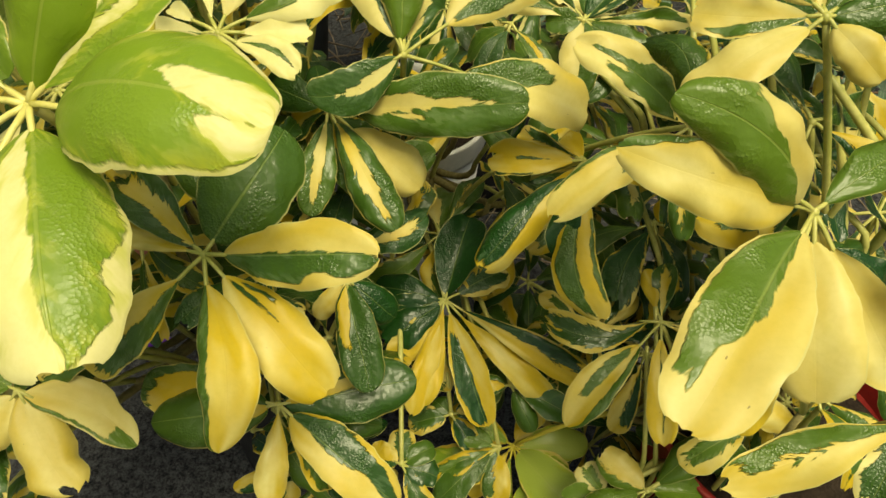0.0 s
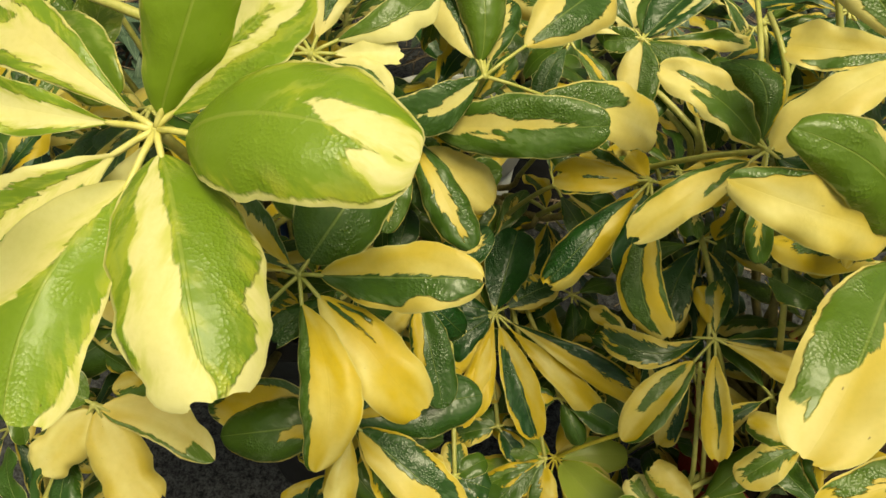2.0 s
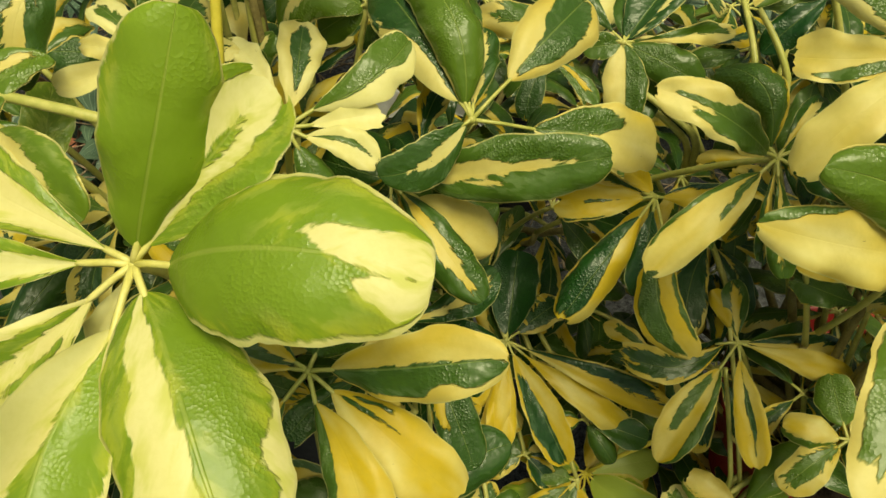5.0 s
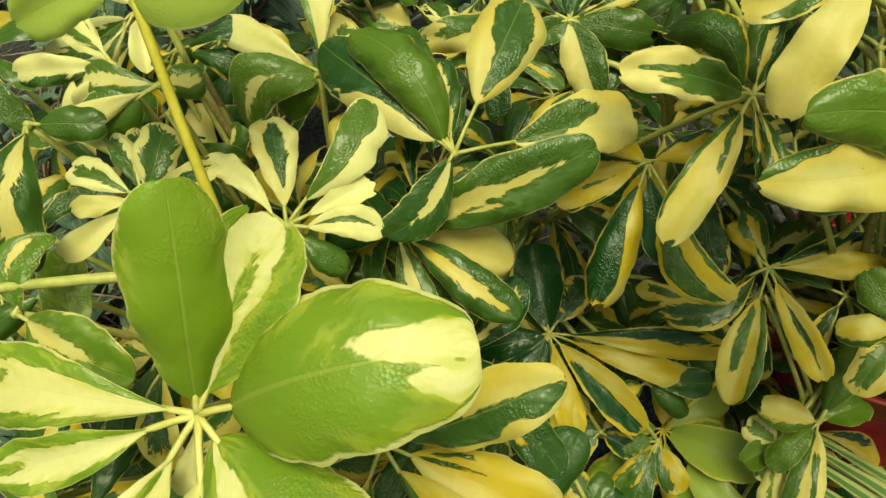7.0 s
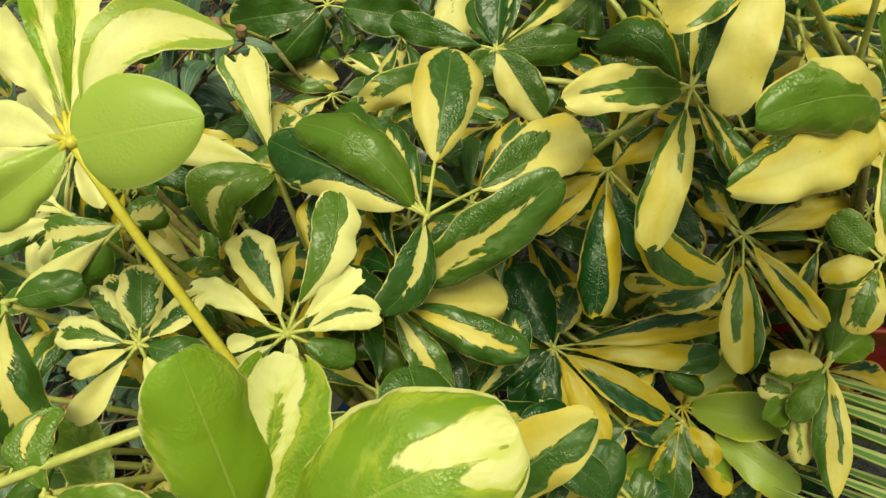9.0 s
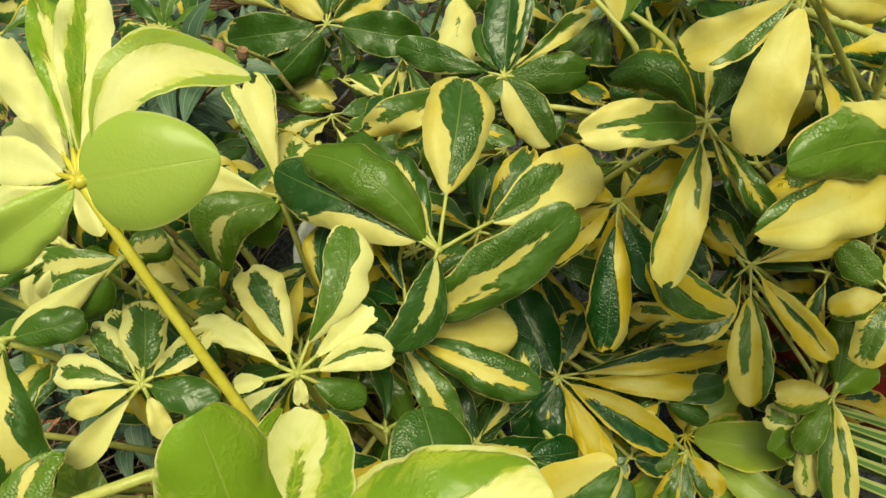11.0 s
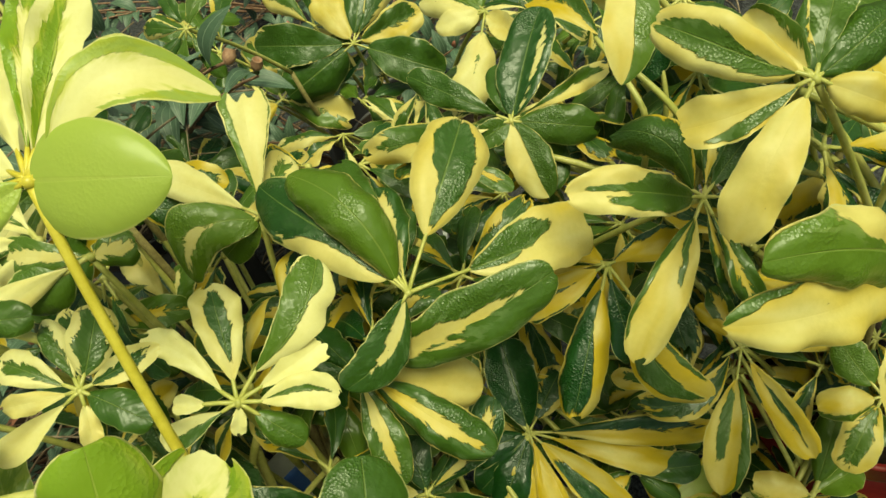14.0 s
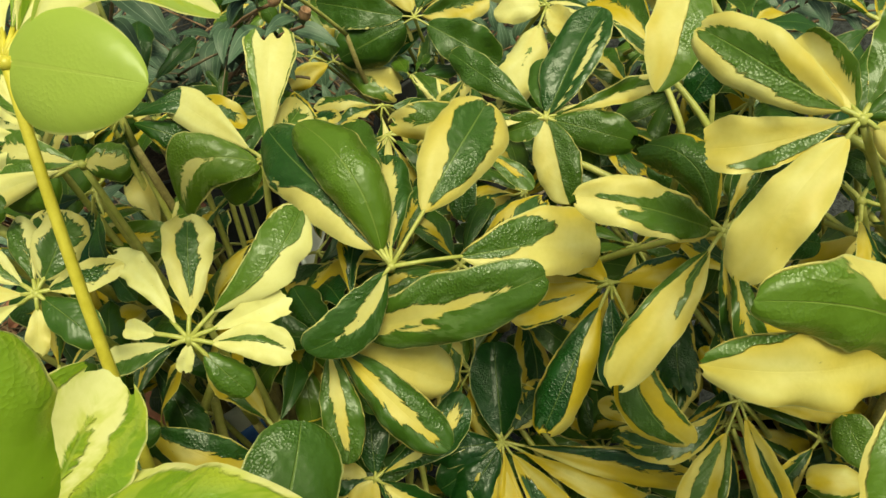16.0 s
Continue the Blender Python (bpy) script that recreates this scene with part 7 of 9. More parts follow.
whorl(far, (-0.065, 0.932, 0.526), 0.18, 0.61, False, [
    ('E', -8.1, -0.3, -0.2, 2.7, -21, 0.13, 0.04, 0.02, 0.13),
    ('m', -7.4, -1.9, -3.0, 2.9, -16, 0.13, 0.09, -0.03, 0.09),
    ('g', -3.2, -5.0, -6.0, 2.5, -41, 0.12, 0.05, 0.06, 0.11),
    ('e', 5.2, 8.1, 3.1, 3.0, 7, 0.15, 0.11, -0.06, -0.11),
    ('G', -1.1, 8.2, 3.7, 2.9, 22, 0.09, 0.06, -0.01, -0.10),
    ('G', -5.3, 6.1, 4.6, 3.0, -24, 0.10, 0.12, -0.05, 0.06),
])
whorl(left, (-0.367, 0.312, 0.390), 0.14, 0.96, False, [
    ('G', -5.7, -1.3, -2.0, 2.4, -5, 0.14, 0.07, 0.01, -0.10),
    ('n', -4.7, -4.4, -2.2, 2.5, 10, 0.10, 0.10, 0.07, 0.10),
    ('g', 0.9, -6.3, -0.4, 2.3, -18, 0.10, 0.07, -0.02, 0.01),
    ('e', 3.3, -4.8, -2.5, 2.0, -17, 0.15, 0.10, -0.07, 0.06),
    ('L', 7.0, -1.3, -3.7, 2.8, 8, 0.12, 0.05, -0.01, -0.11),
    ('c', 6.0, 2.2, -3.9, 2.3, -6, 0.11, 0.08, -0.03, 0.02),
    ('g', 1.5, 6.6, -0.5, 1.9, 19, 0.11, 0.03, -0.02, 0.04),
    ('G', -2.0, 5.7, -0.9, 2.1, 20, 0.12, 0.04, -0.03, -0.10),
    ('e', -4.8, 4.1, -3.1, 2.2, -5, 0.15, 0.06, -0.02, 0.01),
])
whorl(right, (0.235, 0.557, 0.545), 0.06, 0.84, False, [
    ('R', 5.5, 1.7, -1.6, 1.8, 34, 0.11, 0.08, 0.06, 0.10),
    ('n', 3.0, 3.2, -0.7, 1.4, 16, 0.14, 0.10, 0.02, -0.07),
    ('G', 0.9, 4.4, 1.8, 1.8, -8, 0.09, 0.06, -0.04, 0.13),
    ('g', -5.7, 0.1, -1.1, 2.1, -16, 0.16, 0.11, -0.05, 0.02),
    ('g', -3.7, -3.0, -2.2, 1.7, -8, 0.15, 0.11, 0.08, -0.00),
    ('L', -1.0, -2.7, -3.5, 1.7, -4, 0.13, 0.07, -0.06, 0.09),
    ('v', 2.8, -3.4, -2.5, 1.6, 14, 0.12, 0.07, -0.01, -0.04),
])
whorl(left, (-0.145, 0.484, 0.547), 0.11, 0.77, False, [
    ('v', 9.2, -0.7, -0.6, 2.7, 25, 0.15, 0.10, 0.08, 0.08),
    ('g', -2.5, 8.3, -1.8, 3.1, -33, 0.10, 0.07, -0.04, 0.01),
    ('L', -7.4, 3.7, -2.7, 2.6, -27, 0.11, 0.11, -0.04, 0.11),
    ('E', -3.0, -3.9, -5.6, 2.2, -12, 0.11, 0.05, 0.00, 0.09),
])
whorl(far, (0.010, 0.755, 0.474), 0.08, 0.53, False, [
    ('G', 6.3, 0.5, -3.2, 2.7, 37, 0.14, 0.07, 0.04, -0.09),
    ('R', -7.0, 2.4, 0.6, 2.4, -21, 0.09, 0.12, 0.03, -0.11),
    ('R', -5.6, -3.3, 0.4, 2.2, -13, 0.12, 0.04, 0.07, 0.12),
    ('R', -3.2, -4.2, -5.6, 2.5, -56, 0.12, 0.14, 0.01, 0.07),
    ('m', 2.0, -3.2, -5.7, 2.0, -3, 0.15, 0.08, -0.03, 0.14),
])
whorl(left, (-0.346, 0.511, 0.537), 0.17, 0.97, False, [
    ('G', -3.6, -5.5, -4.2, 2.4, -35, 0.09, 0.14, -0.01, -0.07),
    ('G', 0.3, -3.7, -6.8, 2.4, -14, 0.12, 0.04, -0.00, -0.02),
    ('L', -2.1, 6.3, 3.3, 2.3, -4, 0.09, 0.05, 0.03, -0.05),
    ('v', -6.0, 3.7, 1.2, 2.0, -42, 0.14, 0.12, -0.07, -0.13),
    ('L', -6.4, -0.8, -2.2, 2.6, -54, 0.15, 0.07, -0.03, -0.01),
])
whorl(left, (-0.325, 0.417, 0.536), 0.00, 0.94, False, [
    ('g', 0.7, -3.2, -5.3, 2.5, 14, 0.14, 0.06, 0.01, 0.15),
    ('n', 5.5, -3.2, -2.4, 2.5, 49, 0.15, 0.14, -0.03, -0.03),
    ('n', 1.7, 5.4, 1.1, 2.2, 9, 0.09, 0.06, 0.01, 0.03),
    ('m', -4.0, 3.8, -0.2, 1.6, -38, 0.15, 0.04, 0.01, 0.14),
    ('g', -5.5, -1.3, -3.6, 2.3, -44, 0.13, 0.09, -0.06, -0.05),
])
whorl(right, (0.187, 0.395, 0.141), 0.20, 0.82, False, [
    ('k', -6.1, -2.4, -3.2, 2.4, -35, 0.12, 0.14, 0.05, -0.06),
    ('L', -4.0, -7.4, -4.7, 3.0, -24, 0.09, 0.10, -0.02, 0.12),
    ('G', 4.9, -4.3, -7.1, 3.8, 8, 0.15, 0.05, 0.05, -0.14),
    ('g', 7.3, 1.8, -3.2, 2.8, 32, 0.12, 0.04, -0.06, -0.04),
    ('m', 5.1, 6.4, 1.4, 3.0, 9, 0.09, 0.09, 0.06, -0.06),
    ('k', -3.4, 7.5, 4.2, 3.3, -4, 0.12, 0.05, 0.06, -0.12),
    ('e', -6.1, 3.0, 3.0, 2.4, -10, 0.15, 0.07, -0.03, 0.06),
])
whorl(left, (-0.156, 0.412, 0.520), 0.05, 0.81, False, [
    ('v', 0.5, 7.2, 1.9, 2.8, -18, 0.09, 0.11, -0.04, -0.11),
    ('G', -5.1, 3.9, -1.0, 2.5, -34, 0.14, 0.07, 0.07, -0.02),
    ('G', -5.0, 0.5, -3.4, 2.2, -11, 0.09, 0.05, 0.03, -0.06),
])
whorl(right, (0.145, 0.371, 0.378), 0.06, 0.80, False, [
    ('v', 5.6, 1.7, -0.8, 1.8, 38, 0.13, 0.11, 0.01, 0.13),
    ('L', 3.9, 3.9, 1.3, 2.0, 36, 0.10, 0.12, -0.02, 0.13),
    ('E', 0.1, 4.6, 2.4, 1.7, 13, 0.11, 0.14, -0.01, -0.02),
    ('n', -4.4, 4.0, 0.4, 1.9, -4, 0.15, 0.11, -0.08, 0.09),
    ('v', -4.5, 1.3, -0.2, 1.3, -31, 0.08, 0.04, -0.05, -0.07),
    ('v', 2.6, -1.5, -5.5, 2.2, 56, 0.10, 0.03, 0.06, -0.11),
    ('g', 4.0, -1.5, -2.9, 1.6, 23, 0.14, 0.08, -0.02, -0.07),
])
whorl(right, (0.325, 0.314, 0.445), 0.18, 0.77, False, [
    ('G', 4.4, -1.4, -1.7, 1.9, 32, 0.15, 0.08, 0.08, 0.12),
    ('G', 3.3, 3.5, 1.1, 1.7, 0, 0.09, 0.10, -0.06, 0.03),
    ('v', -0.8, 5.2, 1.1, 1.5, -2, 0.14, 0.08, 0.06, 0.10),
    ('G', -6.2, 1.7, -1.1, 2.2, -34, 0.09, 0.07, -0.01, -0.09),
    ('m', -4.7, -1.6, -4.0, 1.9, -36, 0.09, 0.06, 0.04, 0.12),
    ('v', 1.6, -3.0, -3.5, 1.4, 23, 0.09, 0.06, -0.04, -0.03),
])
whorl(left, (-0.109, 0.293, 0.371), 0.19, 0.83, False, [
    ('g', 5.1, -5.6, -3.6, 2.7, 25, 0.12, 0.05, 0.07, -0.06),
    ('e', 8.5, -1.5, 1.0, 3.3, 53, 0.11, 0.12, -0.05, 0.11),
    ('c', 5.5, 3.1, 2.2, 2.5, 34, 0.15, 0.10, -0.07, 0.00),
    ('G', 1.6, 7.4, 3.9, 2.8, -17, 0.09, 0.08, -0.06, 0.11),
])
whorl(left, (-0.150, 0.590, 0.776), 0.18, 0.80, False, [
    ('e', 5.9, 1.4, -0.6, 1.9, 25, 0.13, 0.06, 0.02, -0.02),
    ('L', 4.2, 5.7, 4.0, 3.1, 25, 0.15, 0.05, -0.03, 0.06),
    ('v', -0.7, 6.0, 4.0, 2.2, -4, 0.08, 0.13, -0.06, 0.03),
    ('v', -5.4, 3.0, 1.1, 2.4, -52, 0.13, 0.12, 0.02, 0.06),
    ('m', -7.4, 0.8, -2.4, 2.9, -61, 0.14, 0.07, 0.03, 0.06),
])
whorl(left, (-0.212, 0.311, 0.490), 0.16, 0.99, False, [
    ('R', -0.1, 7.1, 2.3, 2.3, 27, 0.10, 0.06, 0.05, -0.03),
    ('G', -6.2, 4.3, 3.8, 2.5, -22, 0.15, 0.08, -0.02, 0.14),
    ('g', -6.8, -0.2, 1.9, 2.5, -21, 0.15, 0.03, -0.08, 0.07),
    ('g', -6.6, -4.8, -1.5, 3.1, -28, 0.16, 0.11, -0.06, -0.02),
    ('e', -2.1, -4.3, -7.5, 3.2, -41, 0.12, 0.08, 0.07, 0.02),
    ('G', 5.2, 4.0, -5.6, 3.1, 26, 0.15, 0.05, 0.04, 0.05),
    ('R', 5.1, 7.1, -2.2, 2.7, 34, 0.12, 0.13, 0.06, 0.03),
])
whorl(center, (-0.063, 0.308, 0.448), 0.08, 0.82, False, [
    ('g', -3.4, -2.7, -2.3, 1.9, 23, 0.15, 0.08, 0.03, 0.08),
    ('m', -2.2, 4.1, -0.1, 1.4, -6, 0.12, 0.08, 0.04, 0.11),
    ('G', -4.2, 0.9, -3.3, 1.9, -22, 0.11, 0.09, -0.04, -0.05),
])
whorl(left, (-0.093, 0.356, 0.473), 0.08, 0.81, False, [
    ('g', 5.2, 2.1, -1.0, 2.2, 9, 0.15, 0.11, 0.07, -0.08),
    ('v', 1.2, 5.0, 0.8, 1.9, -4, 0.13, 0.12, -0.07, 0.04),
    ('k', -2.7, 5.6, -0.5, 2.2, 9, 0.15, 0.08, 0.04, -0.10),
    ('m', -4.7, -0.0, -2.0, 2.0, -8, 0.10, 0.13, -0.05, -0.12),
    ('v', -3.1, -4.0, -2.5, 1.9, -11, 0.15, 0.08, -0.01, -0.03),
    ('G', 0.5, -4.1, -2.2, 1.4, -9, 0.15, 0.08, -0.03, 0.03),
])
whorl(far, (0.200, 0.714, 0.488), 0.20, 0.48, False, [
    ('G', 5.9, 5.0, 3.7, 2.4, 26, 0.10, 0.09, 0.02, -0.02),
    ('G', 1.4, 7.7, -0.9, 3.0, -11, 0.08, 0.09, -0.00, -0.13),
    ('L', -7.9, 1.5, -4.0, 2.8, -14, 0.09, 0.05, -0.05, 0.06),
    ('g', -4.4, -4.7, -6.1, 2.5, 4, 0.13, 0.09, 0.06, 0.02),
    ('m', 2.2, -5.1, -6.3, 2.6, 23, 0.10, 0.05, 0.05, 0.09),
    ('m', 5.7, -5.1, -4.0, 2.4, 17, 0.13, 0.14, 0.02, 0.08),
    ('G', 9.2, 0.0, -0.6, 2.8, 15, 0.15, 0.03, 0.04, 0.02),
])
whorl(right, (0.159, 0.431, 0.308), 0.14, 1.00, False, [
    ('G', -7.2, 1.0, -0.1, 2.7, -5, 0.15, 0.13, -0.01, -0.02),
    ('g', -4.7, -3.6, -0.6, 1.8, -17, 0.15, 0.14, -0.06, 0.09),
    ('e', -2.6, -5.7, -2.3, 2.1, -16, 0.12, 0.13, 0.06, -0.13),
    ('G', 1.7, -4.9, -4.1, 2.5, 5, 0.13, 0.08, 0.07, -0.00),
    ('m', 4.7, -2.0, -2.3, 1.7, -3, 0.10, 0.05, -0.02, 0.15),
    ('R', 5.3, 1.0, -2.4, 1.9, 12, 0.15, 0.07, 0.07, -0.12),
    ('G', 4.0, 4.0, 0.4, 1.8, 3, 0.11, 0.07, -0.05, -0.03),
    ('g', -0.8, 5.9, -2.5, 2.1, 6, 0.12, 0.04, -0.05, 0.04),
    ('g', -3.8, 6.0, -2.8, 2.3, -8, 0.11, 0.07, 0.07, -0.07),
])
whorl(left, (-0.249, 0.372, 0.485), 0.12, 1.00, False, [
    ('k', 6.7, 2.3, -2.6, 2.4, 18, 0.10, 0.04, 0.02, 0.13),
    ('v', 0.2, 6.0, -2.2, 2.1, 24, 0.09, 0.06, -0.07, 0.03),
    ('G', -6.5, 4.5, 1.3, 2.7, -26, 0.08, 0.09, 0.05, 0.08),
    ('m', -7.5, -1.1, -0.5, 3.0, -19, 0.08, 0.10, 0.06, 0.02),
    ('L', -1.7, -5.9, -5.5, 2.6, -17, 0.10, 0.12, -0.07, -0.09),
    ('e', 4.1, -1.9, -4.1, 1.7, 12, 0.11, 0.11, -0.03, -0.04),
])
whorl(center, (-0.021, 0.486, 0.529), 0.08, 0.92, False, [
    ('G', 0.3, 4.8, 2.7, 1.6, 3, 0.14, 0.12, -0.00, -0.12),
    ('k', -3.7, 3.6, 0.1, 2.0, -34, 0.12, 0.10, -0.01, -0.00),
    ('m', -5.9, 0.8, 0.8, 1.7, -40, 0.12, 0.07, -0.06, 0.03),
    ('k', -3.6, 0.2, -3.7, 2.0, -62, 0.14, 0.04, 0.08, -0.08),
    ('E', -0.9, -1.9, -5.4, 2.2, -2, 0.14, 0.13, 0.08, 0.00),
    ('G', 6.0, 0.7, -2.6, 2.5, 54, 0.14, 0.09, 0.03, 0.04),
    ('g', 5.4, 2.7, -0.7, 1.7, 29, 0.15, 0.03, 0.04, -0.11),
    ('v', 3.8, 3.9, 2.6, 1.9, 50, 0.13, 0.04, -0.01, -0.03),
])
whorl(right, (0.355, 0.438, 0.533), 0.15, 0.94, False, [
    ('g', 2.0, -3.3, -3.0, 1.4, 22, 0.08, 0.04, 0.02, -0.14),
    ('G', 3.7, -1.0, -2.8, 1.4, 7, 0.12, 0.06, 0.00, 0.11),
    ('k', 4.0, 4.1, -1.1, 1.7, 33, 0.09, 0.11, -0.06, 0.10),
    ('e', 0.4, 6.0, -0.5, 1.8, 29, 0.14, 0.04, -0.00, 0.09),
    ('v', -3.4, 3.5, 1.1, 2.0, -32, 0.10, 0.04, 0.06, -0.04),
    ('R', -5.1, -0.7, 0.4, 1.6, -23, 0.08, 0.08, 0.04, 0.10),
    ('v', -2.2, -4.6, -2.4, 1.8, 0, 0.09, 0.04, -0.03, -0.06),
])
whorl(left, (-0.115, 0.390, 0.627), 0.02, 0.86, False, [
    ('L', 2.8, 5.6, -0.5, 2.2, -26, 0.15, 0.09, -0.07, -0.00),
    ('L', -1.7, 6.5, -0.8, 2.0, -15, 0.16, 0.06, -0.08, -0.03),
    ('E', -4.3, 4.4, -3.5, 2.7, -10, 0.16, 0.11, -0.05, 0.03),
    ('n', -5.2, -1.3, -5.7, 2.7, 18, 0.15, 0.09, 0.03, -0.14),
])
whorl(right, (0.221, 0.474, 0.354), 0.07, 0.94, False, [
    ('G', -6.4, 3.2, -0.0, 2.4, -44, 0.14, 0.12, 0.06, -0.02),
    ('e', -6.4, 1.2, -1.7, 2.0, -41, 0.12, 0.08, -0.01, 0.07),
    ('k', -3.5, -4.0, -2.6, 1.7, -11, 0.10, 0.05, 0.05, 0.11),
    ('c', -1.6, -3.6, -5.0, 2.1, -32, 0.13, 0.10, 0.04, -0.13),
    ('G', 3.2, -1.9, -4.6, 2.1, 15, 0.09, 0.05, 0.01, -0.03),
    ('G', 5.1, -1.4, -2.4, 2.3, 21, 0.10, 0.05, -0.03, -0.08),
    ('c', 5.4, 3.1, -0.6, 2.4, 22, 0.15, 0.07, -0.04, -0.14),
    ('R', 1.5, 4.9, 2.2, 2.1, 19, 0.10, 0.06, -0.03, 0.13),
    ('G', -0.9, 5.6, 2.5, 2.1, 10, 0.11, 0.10, -0.05, 0.11),
])
whorl(right, (0.235, 0.326, 0.389), 0.05, 0.81, False, [
    ('m', -4.7, -1.8, -3.5, 2.0, -28, 0.12, 0.13, 0.06, 0.11),
    ('G', 3.5, -0.7, -3.8, 1.7, 36, 0.12, 0.04, 0.02, 0.15),
    ('v', 4.4, 3.2, -2.2, 1.7, 35, 0.10, 0.04, 0.04, -0.02),
    ('v', 1.8, 4.5, -0.9, 1.7, 19, 0.10, 0.13, -0.06, -0.03),
    ('g', -3.0, 5.1, 0.3, 2.1, -17, 0.15, 0.09, 0.02, 0.05),
])
whorl(right, (0.260, 0.411, 0.671), 0.19, 0.79, False, [
    ('v', -3.4, -4.2, -1.8, 1.8, -20, 0.13, 0.06, 0.02, -0.08),
    ('G', 3.8, -3.0, -3.5, 2.3, 12, 0.10, 0.13, 0.03, 0.03),
    ('m', 4.5, 2.7, -2.4, 2.1, 15, 0.10, 0.11, -0.05, 0.14),
    ('n', 2.5, 4.5, -0.3, 2.0, 35, 0.15, 0.03, 0.05, 0.03),
    ('v', -2.5, 4.0, 1.9, 1.6, -23, 0.11, 0.09, 0.03, -0.01),
    ('G', -5.6, -0.6, -1.3, 1.8, -22, 0.10, 0.13, -0.05, 0.03),
])
whorl(left, (-0.333, 0.477, 0.585), 0.10, 0.75, False, [
    ('G', -6.1, -2.7, -2.6, 2.0, 5, 0.14, 0.04, 0.07, 0.05),
    ('v', -1.3, -6.6, -4.1, 2.8, 31, 0.09, 0.07, -0.05, -0.08),
    ('L', 4.0, -5.4, -1.0, 1.9, 3, 0.11, 0.06, 0.04, -0.03),
    ('g', -2.6, 6.5, -3.6, 2.6, -26, 0.13, 0.12, 0.07, -0.08),
    ('L', -4.3, 3.8, -3.9, 2.6, -22, 0.12, 0.11, 0.05, 0.14),
])
whorl(right, (0.284, 0.467, 0.546), 0.02, 0.97, False, [
    ('G', 5.1, 1.6, -0.6, 2.1, 40, 0.16, 0.14, 0.03, -0.04),
    ('R', 3.8, 4.7, -0.2, 2.2, 7, 0.11, 0.05, -0.02, 0.12),
    ('g', -0.2, 5.9, 1.3, 2.3, -24, 0.13, 0.14, 0.06, 0.00),
    ('v', -4.2, 4.0, -0.1, 2.0, -16, 0.12, 0.03, -0.01, 0.03),
    ('g', -4.8, 2.7, -2.8, 1.9, -23, 0.10, 0.12, 0.04, -0.10),
    ('n', -2.9, -1.7, -4.2, 1.7, -11, 0.13, 0.13, -0.03, 0.10),
    ('g', -1.9, -3.8, -3.3, 1.7, -8, 0.11, 0.08, 0.07, -0.05),
    ('g', 2.0, -2.4, -3.8, 1.6, 45, 0.12, 0.11, 0.03, 0.13),
    ('m', 4.6, -1.3, -0.7, 1.4, 35, 0.15, 0.04, -0.07, -0.11),
])
whorl(right, (0.288, 0.390, 0.400), 0.20, 0.79, False, [
    ('g', 7.2, 4.6, -2.0, 3.5, 21, 0.11, 0.12, -0.03, -0.03),
    ('m', 1.2, 7.5, -1.7, 2.7, 23, 0.15, 0.04, 0.07, 0.04),
    ('G', -6.0, 5.8, -0.5, 2.9, 11, 0.14, 0.10, 0.07, -0.12),
    ('m', -7.8, 1.8, -2.3, 2.8, 17, 0.11, 0.03, 0.03, -0.05),
    ('c', -2.9, -6.6, -3.4, 2.7, -18, 0.11, 0.09, -0.04, -0.05),
    ('G', 3.5, -3.9, -4.1, 2.4, -3, 0.14, 0.04, 0.03, -0.07),
    ('g', 6.2, -1.4, -4.7, 2.6, 2, 0.09, 0.10, -0.04, 0.01),
])
whorl(center, (-0.047, 0.486, 0.341), 0.09, 0.86, False, [
    ('m', 6.3, 1.1, 1.8, 2.2, 32, 0.12, 0.10, 0.05, -0.03),
    ('g', 3.8, 3.3, -0.6, 1.5, 14, 0.14, 0.12, -0.01, 0.03),
    ('G', -0.1, 5.1, -1.6, 1.6, -32, 0.09, 0.08, -0.00, 0.06),
    ('v', -2.7, 5.3, -2.8, 2.3, -17, 0.10, 0.12, 0.03, -0.05),
    ('e', -4.8, 1.0, -3.1, 2.2, 3, 0.13, 0.07, -0.08, -0.05),
    ('e', -3.2, -2.6, -3.9, 1.8, 9, 0.13, 0.14, 0.03, 0.02),
    ('m', -0.3, -5.9, -2.0, 1.8, 14, 0.09, 0.10, -0.02, -0.05),
    ('v', 4.1, -3.9, 0.2, 2.2, 36, 0.09, 0.07, 0.01, -0.04),
])
whorl(center, (-0.032, 0.517, 0.640), 0.19, 0.96, False, [
    ('m', -2.1, -5.6, -4.6, 2.8, 6, 0.14, 0.12, 0.00, -0.12),
    ('E', 0.5, -7.8, -0.5, 3.1, 20, 0.13, 0.07, -0.05, -0.04),
    ('m', -3.1, 6.2, -2.7, 2.2, 1, 0.10, 0.14, -0.04, 0.08),
    ('L', -5.5, 2.5, -5.1, 2.9, -6, 0.12, 0.04, -0.07, -0.10),
])
whorl(left, (-0.246, 0.436, 0.573), 0.14, 0.88, False, [
    ('G', -0.3, -5.5, -4.8, 2.6, -16, 0.15, 0.12, 0.05, -0.11),
    ('m', 3.8, -2.2, -5.0, 2.2, 32, 0.15, 0.09, 0.06, 0.07),
    ('m', 7.7, -1.2, -0.8, 2.7, 55, 0.10, 0.13, 0.01, 0.13),
])
